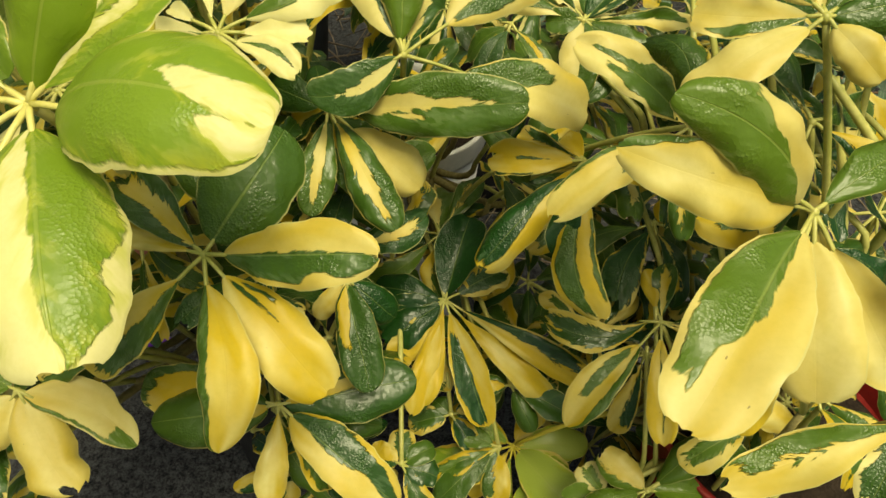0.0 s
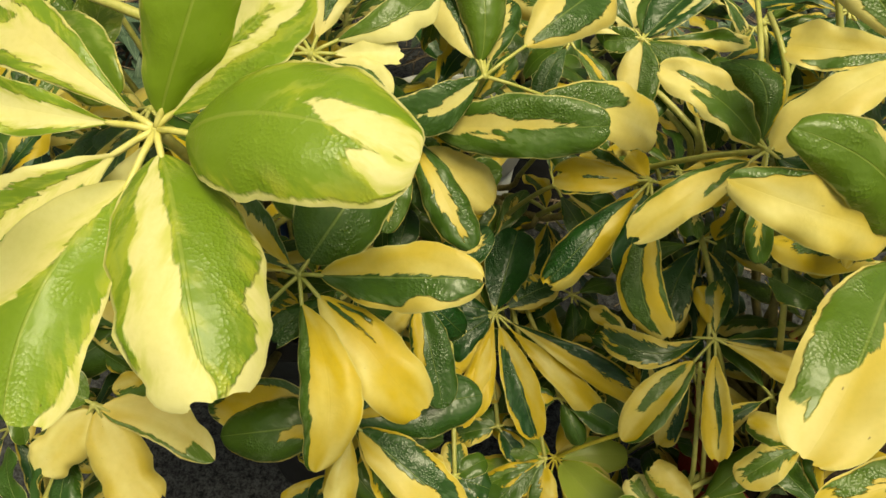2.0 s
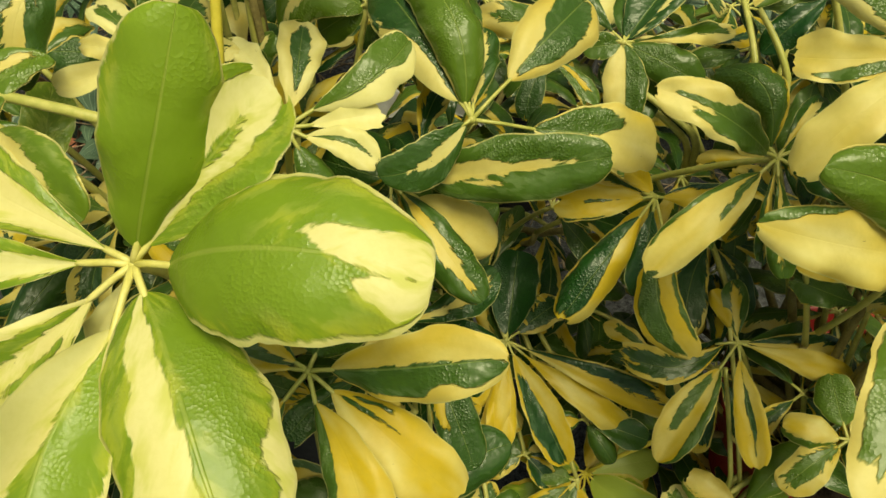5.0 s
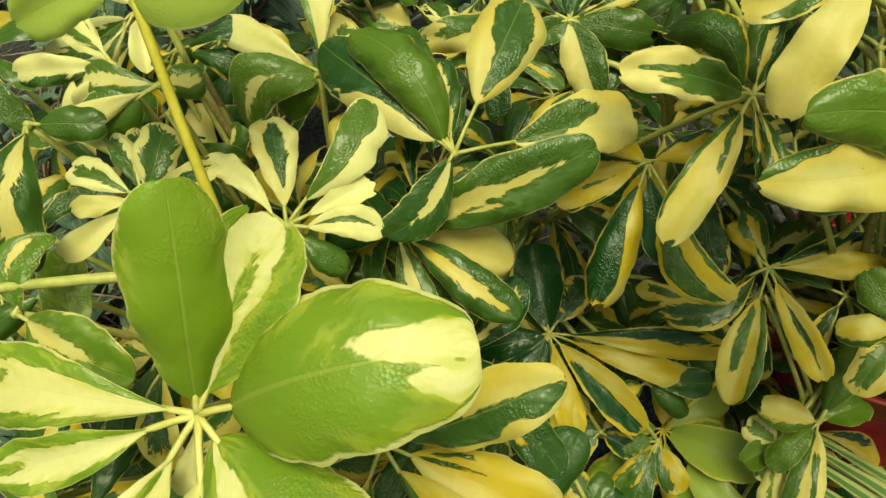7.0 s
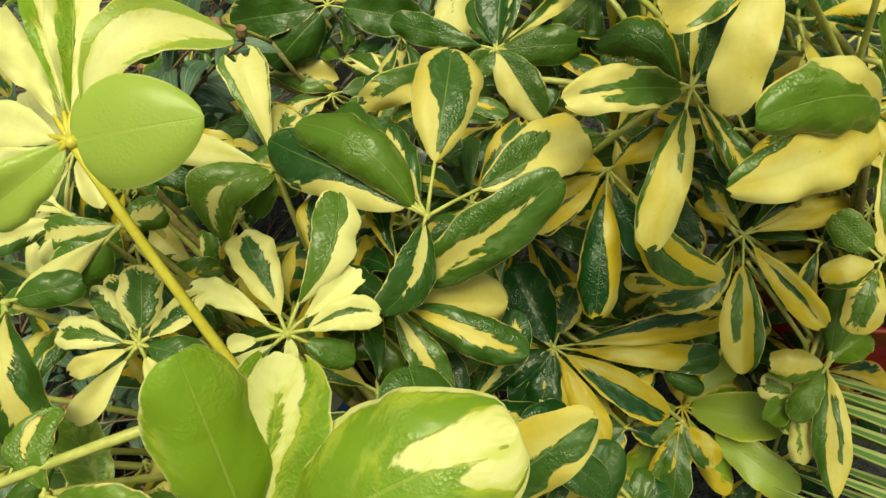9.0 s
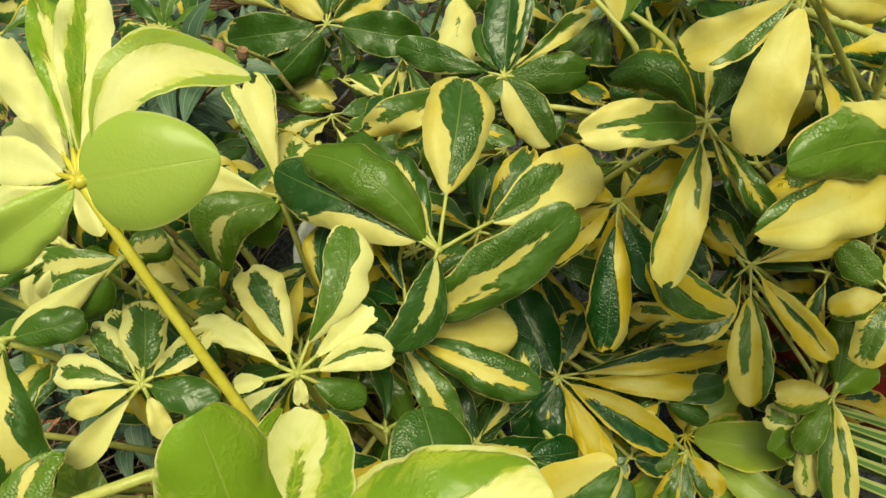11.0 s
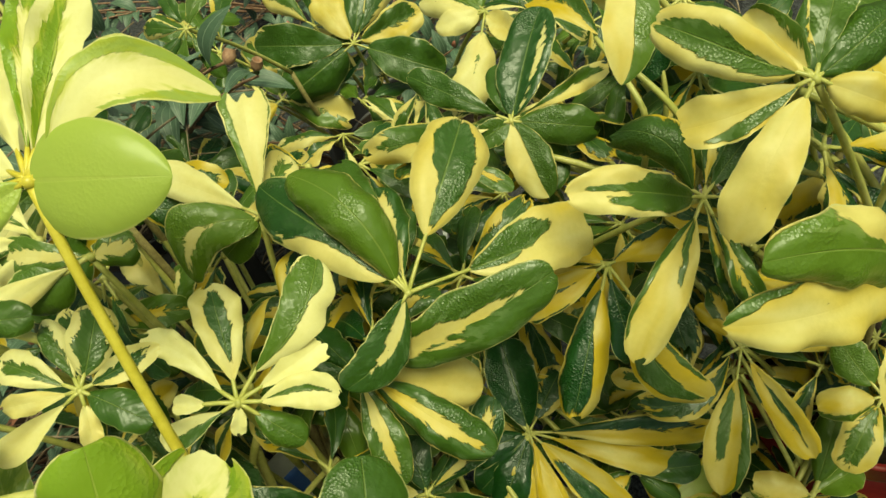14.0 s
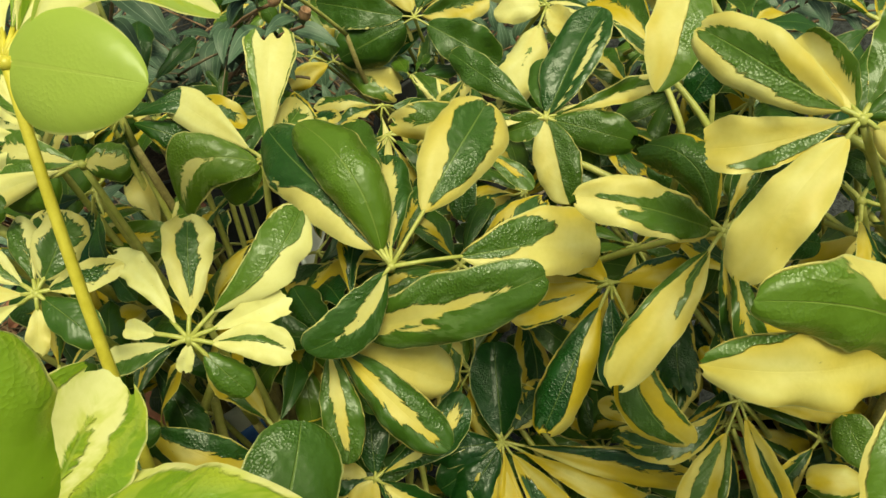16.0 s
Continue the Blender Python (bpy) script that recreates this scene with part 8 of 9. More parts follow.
whorl(right, (0.266, 0.245, 0.359), 0.10, 0.88, False, [
    ('G', 0.0, -5.6, -2.7, 2.3, -9, 0.10, 0.06, -0.05, -0.13),
    ('G', 4.9, -5.5, -0.7, 2.7, 8, 0.12, 0.12, 0.01, 0.15),
    ('v', 6.9, -0.4, -2.1, 2.2, 37, 0.12, 0.05, 0.03, 0.01),
    ('n', 6.3, 4.5, 0.8, 2.5, -1, 0.14, 0.11, 0.05, 0.11),
    ('L', 0.6, 6.4, 1.1, 1.9, -31, 0.13, 0.07, -0.08, 0.03),
    ('G', -3.6, 5.2, 0.0, 2.3, -42, 0.08, 0.04, 0.01, 0.12),
    ('G', -5.0, -1.9, -3.9, 2.2, -17, 0.09, 0.13, -0.06, 0.05),
])
whorl(left, (-0.270, 0.423, 0.621), 0.20, 0.93, False, [
    ('G', -4.3, 2.6, 1.1, 2.1, 7, 0.15, 0.12, 0.06, 0.13),
    ('g', -5.8, -1.2, -0.8, 2.0, -42, 0.11, 0.04, 0.02, -0.14),
    ('m', -1.2, -5.2, -2.0, 2.0, -21, 0.08, 0.05, -0.07, -0.04),
])
whorl(right, (0.239, 0.275, 0.158), 0.00, 0.75, False, [
    ('G', 2.3, 6.5, 1.5, 2.7, -23, 0.13, 0.09, -0.02, 0.02),
    ('G', -3.5, 4.7, 0.8, 1.7, -0, 0.11, 0.13, 0.02, 0.07),
    ('k', -4.6, -0.7, -3.9, 1.7, -29, 0.09, 0.10, -0.00, 0.02),
    ('G', -1.0, -4.0, -3.6, 1.9, 22, 0.13, 0.09, -0.02, -0.08),
    ('v', 4.8, -3.0, -3.1, 2.1, 5, 0.11, 0.12, -0.08, -0.08),
    ('g', 6.3, 2.4, -0.2, 2.4, -1, 0.10, 0.04, 0.01, 0.08),
])
whorl(left, (-0.128, 0.365, 0.448), 0.15, 0.96, False, [
    ('L', -5.9, 1.9, -0.9, 1.8, -55, 0.14, 0.13, 0.06, -0.02),
    ('G', -3.6, -0.2, -3.4, 1.4, -65, 0.14, 0.07, -0.05, -0.08),
    ('G', -0.2, -1.9, -4.4, 1.8, -9, 0.13, 0.07, -0.02, 0.03),
    ('g', 1.9, -2.0, -3.9, 1.8, 7, 0.14, 0.12, -0.01, -0.09),
    ('g', 4.6, 0.3, -4.3, 2.1, 50, 0.12, 0.08, -0.08, 0.10),
    ('G', 4.2, 2.8, 0.3, 1.8, 52, 0.15, 0.09, -0.01, 0.14),
    ('g', 2.8, 5.5, 2.2, 2.3, 2, 0.11, 0.08, -0.05, 0.10),
    ('m', -0.8, 5.5, 1.1, 2.1, -25, 0.16, 0.04, -0.07, 0.03),
    ('G', -4.2, 3.6, 1.3, 1.9, -17, 0.14, 0.06, 0.01, 0.04),
])
whorl(left, (-0.202, 0.495, 0.628), 0.19, 0.90, False, [
    ('G', -6.1, 2.1, 3.5, 2.4, 11, 0.15, 0.12, 0.05, 0.08),
    ('R', 0.0, -5.4, -3.6, 2.1, -50, 0.12, 0.08, 0.01, -0.02),
    ('v', 3.1, -1.8, -5.6, 2.4, 16, 0.12, 0.03, -0.01, 0.08),
    ('c', 5.7, 0.6, -3.6, 2.2, 39, 0.09, 0.07, -0.02, -0.02),
    ('v', 2.3, 5.6, -3.6, 2.2, 18, 0.09, 0.14, 0.06, 0.09),
    ('G', 0.5, 7.8, 1.2, 3.0, 35, 0.15, 0.05, -0.06, 0.12),
])
whorl(right, (0.254, 0.405, 0.504), 0.13, 0.78, False, [
    ('n', -4.7, 0.5, 0.9, 1.9, -38, 0.13, 0.04, -0.07, -0.05),
    ('g', -3.9, -1.5, -2.6, 1.5, -16, 0.14, 0.12, 0.01, 0.05),
    ('G', -2.0, -4.4, -2.7, 2.0, -13, 0.15, 0.13, -0.04, 0.04),
    ('g', 2.8, -3.4, -4.8, 1.9, 0, 0.12, 0.10, 0.03, 0.11),
    ('n', 4.1, 0.3, -2.4, 1.5, 20, 0.14, 0.13, -0.01, -0.02),
    ('G', 4.7, 1.5, -0.4, 1.9, 35, 0.08, 0.09, -0.04, -0.04),
    ('g', 2.4, 4.9, -0.4, 1.7, 17, 0.13, 0.11, -0.06, -0.06),
    ('G', -0.8, 4.8, 0.1, 1.5, 1, 0.14, 0.09, -0.06, 0.09),
    ('R', -4.2, 3.0, -0.8, 1.8, -39, 0.10, 0.13, -0.06, -0.07),
])
whorl(left, (-0.158, 0.559, 0.658), 0.00, 0.83, False, [
    ('k', -5.2, 3.2, -2.3, 2.6, -31, 0.11, 0.13, 0.02, -0.06),
    ('R', -5.4, 1.8, -5.4, 2.6, -56, 0.14, 0.04, 0.02, -0.09),
    ('G', 5.8, -2.3, -3.9, 2.6, 33, 0.09, 0.09, 0.00, 0.15),
    ('g', 6.1, -0.4, -0.6, 1.8, 21, 0.12, 0.13, 0.03, -0.07),
])
whorl(left, (-0.300, 0.203, 0.355), 0.15, 0.83, False, [
    ('G', -4.1, 5.6, 1.7, 2.3, -37, 0.12, 0.11, -0.07, 0.13),
    ('c', -7.0, 1.6, -2.8, 2.5, -26, 0.14, 0.06, -0.02, -0.08),
    ('v', -4.0, -2.0, -6.1, 2.5, -16, 0.12, 0.04, 0.01, 0.06),
    ('g', -0.6, -4.3, -5.5, 2.7, 6, 0.12, 0.14, -0.08, 0.02),
    ('g', 3.6, -4.6, -2.7, 1.8, 36, 0.09, 0.08, 0.05, -0.11),
    ('m', 7.5, -2.5, -0.2, 2.7, 36, 0.16, 0.10, 0.04, 0.09),
    ('v', 5.3, 3.3, 2.2, 2.4, 38, 0.11, 0.04, 0.00, -0.12),
    ('g', 1.6, 6.2, 4.5, 2.3, -13, 0.10, 0.14, -0.07, 0.14),
])
whorl(left, (-0.276, 0.585, 0.696), 0.17, 0.88, False, [
    ('G', 3.0, -3.1, -2.4, 1.5, 23, 0.15, 0.08, 0.05, 0.12),
    ('G', 4.8, 0.2, -0.5, 1.7, 20, 0.08, 0.05, -0.07, -0.03),
    ('R', 2.6, 3.6, -0.4, 1.6, 39, 0.14, 0.06, -0.05, 0.14),
    ('g', -0.8, 5.1, 0.9, 1.9, 14, 0.13, 0.06, -0.05, 0.08),
    ('v', -3.3, 2.9, 1.5, 1.8, -3, 0.11, 0.06, 0.00, 0.05),
    ('R', -5.2, 1.5, -2.7, 2.1, -28, 0.14, 0.08, 0.02, -0.10),
    ('m', -4.4, -2.4, -3.1, 1.9, -49, 0.09, 0.07, 0.00, 0.02),
    ('G', 0.4, -3.5, -4.9, 1.8, -6, 0.14, 0.04, 0.05, 0.01),
])
whorl(right, (0.146, 0.445, 0.515), 0.17, 0.76, False, [
    ('g', -3.3, 4.3, -0.6, 1.7, 13, 0.15, 0.07, -0.07, -0.13),
    ('G', -4.8, 0.3, 0.6, 1.5, 12, 0.10, 0.07, 0.02, -0.04),
    ('k', -2.3, -3.6, -2.5, 1.8, -22, 0.09, 0.11, 0.01, -0.09),
    ('v', 0.6, -6.1, -1.4, 2.3, -9, 0.16, 0.03, -0.01, -0.13),
    ('g', 3.5, -2.0, -2.7, 1.8, -1, 0.13, 0.07, 0.03, 0.09),
    ('R', 3.9, 2.1, -2.0, 1.4, 32, 0.08, 0.12, -0.04, 0.00),
    ('g', 0.2, 6.1, -0.7, 1.8, 20, 0.08, 0.04, 0.02, 0.04),
])
whorl(right, (0.285, 0.444, 0.596), 0.08, 0.85, False, [
    ('g', 4.1, 5.7, -0.5, 2.5, 20, 0.14, 0.04, -0.06, 0.01),
    ('e', -3.1, 4.4, 1.7, 2.1, 11, 0.15, 0.13, 0.01, 0.01),
    ('v', -5.7, 1.2, 0.2, 1.9, -13, 0.13, 0.03, -0.02, 0.07),
    ('k', -2.5, -6.2, -1.1, 2.1, -32, 0.11, 0.11, -0.03, 0.05),
    ('R', 1.5, -4.4, -3.2, 2.1, 6, 0.15, 0.12, -0.04, 0.04),
    ('v', 4.5, 0.8, -5.3, 2.1, 3, 0.12, 0.07, -0.01, -0.04),
])
whorl(left, (-0.168, 0.716, 0.748), 0.05, 0.53, False, [
    ('G', -3.3, 7.3, -2.5, 2.4, -36, 0.11, 0.07, 0.05, 0.11),
    ('g', -5.5, 2.4, -5.1, 2.2, -9, 0.14, 0.06, -0.06, 0.04),
    ('m', -3.2, -4.1, -5.0, 2.4, 25, 0.14, 0.06, 0.02, 0.10),
    ('c', 4.0, -5.3, -0.1, 2.4, 32, 0.11, 0.06, -0.07, -0.13),
    ('R', 5.6, -3.7, 3.5, 2.6, 19, 0.10, 0.08, -0.05, -0.11),
    ('m', 6.0, 2.2, 3.2, 2.5, -11, 0.13, 0.10, -0.07, 0.01),
    ('E', 4.2, 5.2, -1.1, 2.4, -32, 0.10, 0.04, -0.01, 0.04),
])
whorl(left, (-0.270, 0.275, 0.592), 0.16, 0.90, False, [
    ('G', 4.1, 6.2, 1.5, 2.3, 30, 0.15, 0.07, 0.06, -0.03),
    ('c', -2.9, 5.7, 1.1, 2.3, 6, 0.12, 0.05, -0.02, 0.13),
    ('G', -6.9, -0.5, 0.1, 2.6, -34, 0.14, 0.14, 0.06, -0.04),
    ('G', -2.3, -3.6, -3.9, 1.8, -41, 0.11, 0.05, 0.00, 0.05),
    ('g', 2.1, -3.2, -6.3, 2.8, 13, 0.16, 0.04, 0.00, -0.00),
    ('G', 6.8, 1.4, -1.2, 2.7, 52, 0.13, 0.13, 0.03, -0.14),
])
whorl(center, (0.092, 0.526, 0.517), 0.11, 0.83, False, [
    ('e', 0.6, 6.0, 0.6, 2.4, 5, 0.09, 0.12, 0.00, -0.02),
    ('G', -3.3, 3.3, 1.2, 1.9, 17, 0.14, 0.09, 0.04, -0.07),
    ('k', -6.1, 0.8, 0.1, 2.1, 1, 0.12, 0.05, 0.07, 0.00),
    ('g', -4.2, -3.1, 0.3, 2.1, -29, 0.08, 0.09, -0.06, 0.06),
    ('g', -0.4, -4.4, -4.2, 2.3, -11, 0.13, 0.12, 0.00, 0.06),
    ('G', 3.3, -1.2, -4.5, 2.0, 28, 0.08, 0.10, 0.07, 0.04),
    ('n', 3.8, 2.9, -2.1, 1.8, 29, 0.13, 0.08, -0.08, -0.04),
])
whorl(center, (-0.026, 0.393, 0.457), 0.20, 0.75, False, [
    ('R', 2.1, 5.1, 2.3, 2.2, 41, 0.09, 0.11, 0.07, 0.06),
    ('G', -2.4, 5.3, 1.0, 1.7, 15, 0.09, 0.13, -0.01, 0.15),
    ('g', -4.5, 3.6, 2.8, 2.1, -33, 0.10, 0.08, -0.00, -0.05),
    ('g', -6.1, 0.1, 1.4, 2.0, -15, 0.12, 0.06, -0.01, 0.11),
])
whorl(right, (0.146, 0.402, 0.341), 0.06, 0.82, False, [
    ('c', -5.4, 2.1, -3.1, 2.4, 5, 0.15, 0.07, 0.02, 0.03),
    ('c', -3.9, -2.1, -2.7, 1.6, 18, 0.14, 0.14, -0.02, -0.13),
    ('n', 1.7, -4.7, -1.6, 2.0, 26, 0.11, 0.10, -0.06, -0.14),
    ('g', 4.9, -1.5, -2.0, 1.9, 22, 0.13, 0.04, -0.00, 0.10),
    ('G', 4.8, 3.4, -0.1, 2.1, 18, 0.13, 0.08, 0.03, -0.07),
    ('G', -0.5, 5.7, -3.0, 2.4, -8, 0.13, 0.10, 0.06, 0.05),
])
whorl(far, (-0.074, 0.810, 0.624), 0.19, 0.65, False, [
    ('G', -5.2, -0.4, -2.3, 2.3, -51, 0.15, 0.05, -0.04, -0.01),
    ('g', -2.8, -1.8, -4.4, 1.9, -19, 0.10, 0.10, -0.01, 0.11),
    ('G', 1.0, -3.0, -4.5, 1.8, -3, 0.13, 0.10, 0.03, 0.01),
    ('g', 5.0, 0.1, -1.5, 1.7, 26, 0.12, 0.09, -0.01, 0.02),
    ('G', 3.6, 2.4, 1.5, 1.7, 39, 0.10, 0.13, -0.06, -0.09),
    ('g', -0.2, 4.7, 2.0, 1.8, -15, 0.15, 0.08, -0.02, -0.11),
    ('m', -3.8, 3.5, 0.2, 2.0, -46, 0.15, 0.13, 0.01, -0.11),
])
whorl(left, (-0.196, 0.761, 0.564), 0.10, 0.47, False, [
    ('g', 5.2, 4.1, 1.4, 2.1, 18, 0.15, 0.04, 0.06, 0.12),
    ('e', 0.2, 7.1, 3.2, 2.8, 12, 0.13, 0.13, 0.01, 0.04),
    ('E', -5.3, 3.8, 0.1, 1.9, -4, 0.16, 0.06, 0.07, -0.11),
    ('e', -6.7, -1.5, -3.4, 3.0, -17, 0.10, 0.08, -0.04, 0.15),
    ('g', -0.6, -3.7, -5.0, 1.8, -18, 0.09, 0.13, 0.07, -0.04),
    ('G', 6.6, -0.2, -4.1, 2.8, 52, 0.14, 0.12, 0.02, -0.02),
])
whorl(left, (-0.139, 0.309, 0.305), 0.18, 0.76, False, [
    ('R', 1.5, 6.7, -1.0, 2.2, 9, 0.09, 0.10, -0.07, -0.14),
    ('R', -4.2, 4.7, -0.1, 1.9, -30, 0.09, 0.12, 0.02, 0.11),
    ('e', 6.0, 1.1, 0.7, 2.4, 13, 0.12, 0.10, 0.02, -0.10),
])
whorl(center, (0.061, 0.541, 0.563), 0.13, 0.97, False, [
    ('m', -3.9, 2.8, -1.0, 1.4, -29, 0.14, 0.06, 0.02, -0.10),
    ('G', -3.3, 0.0, -3.7, 1.9, -29, 0.09, 0.07, 0.07, 0.08),
    ('G', -2.2, -4.1, -3.1, 2.2, -5, 0.09, 0.03, 0.07, -0.07),
    ('v', 3.2, -4.0, -2.0, 1.6, 15, 0.10, 0.07, -0.03, 0.06),
])
whorl(center, (-0.054, 0.313, 0.360), 0.00, 0.86, False, [
    ('v', -2.7, 8.0, -1.9, 3.1, 2, 0.11, 0.11, -0.04, -0.07),
    ('G', -7.6, 4.0, -2.6, 3.2, -22, 0.12, 0.12, -0.08, -0.10),
    ('k', -5.6, -6.8, -2.0, 2.9, 24, 0.09, 0.13, -0.00, 0.03),
    ('G', 0.6, -8.3, -0.9, 2.7, 17, 0.09, 0.04, 0.06, 0.06),
    ('m', 4.0, 7.1, -3.7, 2.9, -10, 0.15, 0.12, -0.01, 0.10),
])
whorl(left, (-0.276, 0.455, 0.531), 0.17, 0.80, False, [
    ('G', -2.2, -4.5, -3.5, 1.8, -15, 0.09, 0.10, -0.07, 0.08),
    ('E', 3.2, -3.7, -3.5, 1.8, 31, 0.09, 0.10, -0.04, -0.06),
    ('L', -4.7, -0.3, -2.7, 1.8, -50, 0.09, 0.03, 0.00, -0.08),
])
whorl(left, (-0.185, 0.241, 0.513), 0.12, 0.86, False, [
    ('v', -0.4, 5.9, 1.1, 1.8, 18, 0.09, 0.09, 0.01, -0.01),
    ('m', -5.4, 3.3, -1.6, 2.3, -8, 0.12, 0.13, 0.06, -0.12),
    ('v', 2.9, 5.7, -0.2, 2.0, 34, 0.08, 0.10, -0.01, 0.02),
])
whorl(left, (-0.124, 0.572, 0.562), 0.07, 0.87, False, [
    ('R', 5.6, 1.0, 1.4, 1.7, 25, 0.12, 0.07, -0.01, 0.15),
    ('v', 2.5, 5.0, 1.0, 2.2, -22, 0.09, 0.12, 0.06, 0.00),
    ('v', -6.0, -1.7, -2.2, 2.4, -28, 0.14, 0.05, -0.04, 0.03),
])
whorl(right, (0.135, 0.277, 0.140), 0.03, 0.96, False, [
    ('m', -7.7, -0.4, -4.0, 3.2, -14, 0.15, 0.06, -0.04, 0.03),
    ('m', -1.9, -4.8, -4.4, 2.3, 22, 0.10, 0.10, 0.05, -0.03),
    ('G', 2.6, -4.1, -5.2, 2.7, 45, 0.12, 0.06, -0.05, -0.05),
    ('k', 7.1, -1.9, -2.0, 2.9, 34, 0.11, 0.13, -0.07, -0.13),
    ('g', 7.3, 1.3, 2.8, 2.9, 12, 0.14, 0.08, -0.05, 0.07),
    ('e', 3.9, 5.5, 3.0, 2.6, -3, 0.11, 0.06, 0.04, 0.09),
    ('g', -0.9, 8.3, 1.3, 3.2, -21, 0.11, 0.10, 0.00, 0.01),
    ('E', -3.9, 6.8, -3.4, 2.9, -52, 0.11, 0.07, 0.08, -0.08),
])
whorl(right, (0.200, 0.378, 0.216), 0.03, 0.86, False, [
    ('m', 2.2, -4.9, -5.8, 3.1, 26, 0.09, 0.07, -0.06, 0.09),
    ('G', 4.6, -1.3, -3.6, 2.0, 56, 0.11, 0.04, -0.01, 0.06),
    ('E', 5.7, 1.7, -1.4, 1.7, 34, 0.12, 0.05, -0.06, -0.14),
    ('k', 4.9, 6.0, 1.1, 2.2, 39, 0.14, 0.11, -0.04, -0.06),
    ('G', 1.6, 6.5, 2.8, 2.3, -4, 0.15, 0.08, -0.04, 0.15),
    ('L', -2.5, 4.5, 3.5, 1.8, -35, 0.14, 0.09, -0.04, 0.04),
    ('G', -7.2, 1.3, 0.1, 2.6, -50, 0.09, 0.12, 0.08, -0.09),
])
whorl(left, (-0.166, 0.642, 0.602), 0.17, 0.63, False, [
    ('G', 3.4, -3.5, -3.3, 2.0, 6, 0.11, 0.09, -0.06, -0.08),
    ('G', 6.9, -0.6, -1.8, 2.4, 12, 0.15, 0.07, -0.02, 0.02),
    ('G', -5.2, 3.0, -0.9, 2.3, -13, 0.12, 0.04, -0.05, 0.09),
    ('e', -5.3, -1.7, -3.0, 2.0, -5, 0.10, 0.08, 0.06, -0.07),
])
whorl(far, (0.267, 0.672, 0.514), 0.04, 0.57, False, [
    ('G', -4.6, -0.2, -5.3, 2.1, 8, 0.14, 0.14, -0.03, -0.01),
    ('L', -3.2, -6.0, -3.2, 2.7, 11, 0.08, 0.13, -0.07, -0.14),
    ('c', 4.7, -6.4, -2.7, 2.7, 27, 0.15, 0.06, -0.03, 0.11),
    ('m', 7.9, 0.0, 1.0, 3.0, 27, 0.15, 0.12, 0.06, -0.01),
    ('e', 5.5, 6.6, -1.7, 2.4, -27, 0.14, 0.07, 0.07, -0.12),
    ('L', -3.7, 7.9, -1.1, 2.7, -34, 0.12, 0.11, -0.04, 0.07),
])
whorl(far, (0.074, 0.723, 0.457), 0.13, 0.46, False, [
    ('E', -6.2, -3.4, -3.0, 2.6, -18, 0.09, 0.11, 0.01, -0.10),
    ('g', -0.6, -6.3, -3.5, 2.2, 16, 0.16, 0.13, 0.00, 0.11),
    ('g', 2.8, -8.0, -1.2, 2.4, -12, 0.10, 0.05, 0.05, 0.13),
    ('g', 5.9, -3.4, -1.0, 2.1, 4, 0.11, 0.10, -0.02, -0.03),
    ('G', 7.4, 3.8, -3.7, 3.2, -4, 0.13, 0.12, 0.07, 0.03),
    ('c', 3.8, 6.5, -0.8, 2.8, 6, 0.16, 0.05, 0.03, -0.03),
    ('m', -2.0, 8.9, 0.6, 2.6, 18, 0.13, 0.10, -0.07, 0.03),
    ('G', -6.6, 1.9, -0.2, 2.0, -2, 0.14, 0.10, -0.00, 0.11),
])
whorl(left, (-0.093, 0.428, 0.604), 0.10, 0.93, False, [
    ('n', 4.4, 5.5, 1.0, 2.4, 2, 0.15, 0.10, -0.05, 0.13),
    ('L', -5.4, 2.4, -1.1, 2.4, -47, 0.10, 0.08, -0.01, -0.04),
    ('n', -4.5, -2.9, -4.3, 2.2, -30, 0.12, 0.13, 0.04, 0.07),
])

# ---- small-leaved shrub with seed capsules ----
def ribbed_material():
    """Narrow grey-green leaf with lengthwise veins."""
    n = Net("ribbed_leaf")
    u, v, seed = n.attr("blade")
    av = n.math("ABSOLUTE", v)
    line = n.math("ABSOLUTE", n.math("SINE", n.math("MULTIPLY", v, 5.6)))
    vein = n.ramp(line, 0.22, 0.03)
    spot = n.noise(n.xyz(n.math("MULTIPLY", u, 9.0), n.math("MULTIPLY", v, 4.0), n.math("MULTIPLY", seed, 19.0)), 1.0, 3.0)
    col = n.mix(spot, (0.042, 0.086, 0.048), (0.092, 0.150, 0.095))
    col = n.mix(n.math("MULTIPLY", vein, 0.75), col, (0.27, 0.35, 0.25))
    n.put(n.bsdf.inputs["Base Color"], col)
    n.bsdf.inputs["Roughness"].default_value = 0.5
    n.bump(n.math("SUBTRACT", n.math("MULTIPLY", spot, 0.3), vein), 0.4, 0.0008)
    return n.mat


RIBBED = ribbed_material()
TWIG = plain_material("thin_twig", (0.20, 0.10, 0.06), (0.36, 0.22, 0.14), 90.0, 0.7, 0.4, 0.0006)
STRAW = plain_material("dry_straw", (0.13, 0.09, 0.06), (0.34, 0.27, 0.19), 25.0, 0.85, 0.4, 0.0006)
CAPSULE = plain_material("dry_capsule", (0.26, 0.13, 0.075), (0.40, 0.24, 0.15), 120.0, 0.6, 0.4, 0.0006)
BUD = plain_material("pink_bud", (0.26, 0.085, 0.06), (0.36, 0.16, 0.11), 150.0, 0.5, 0.3, 0.0004)
PETAL = plain_material("violet_petal", (0.16, 0.02, 0.42), (0.26, 0.05, 0.60), 90.0, 0.6, 0.2, 0.0004)


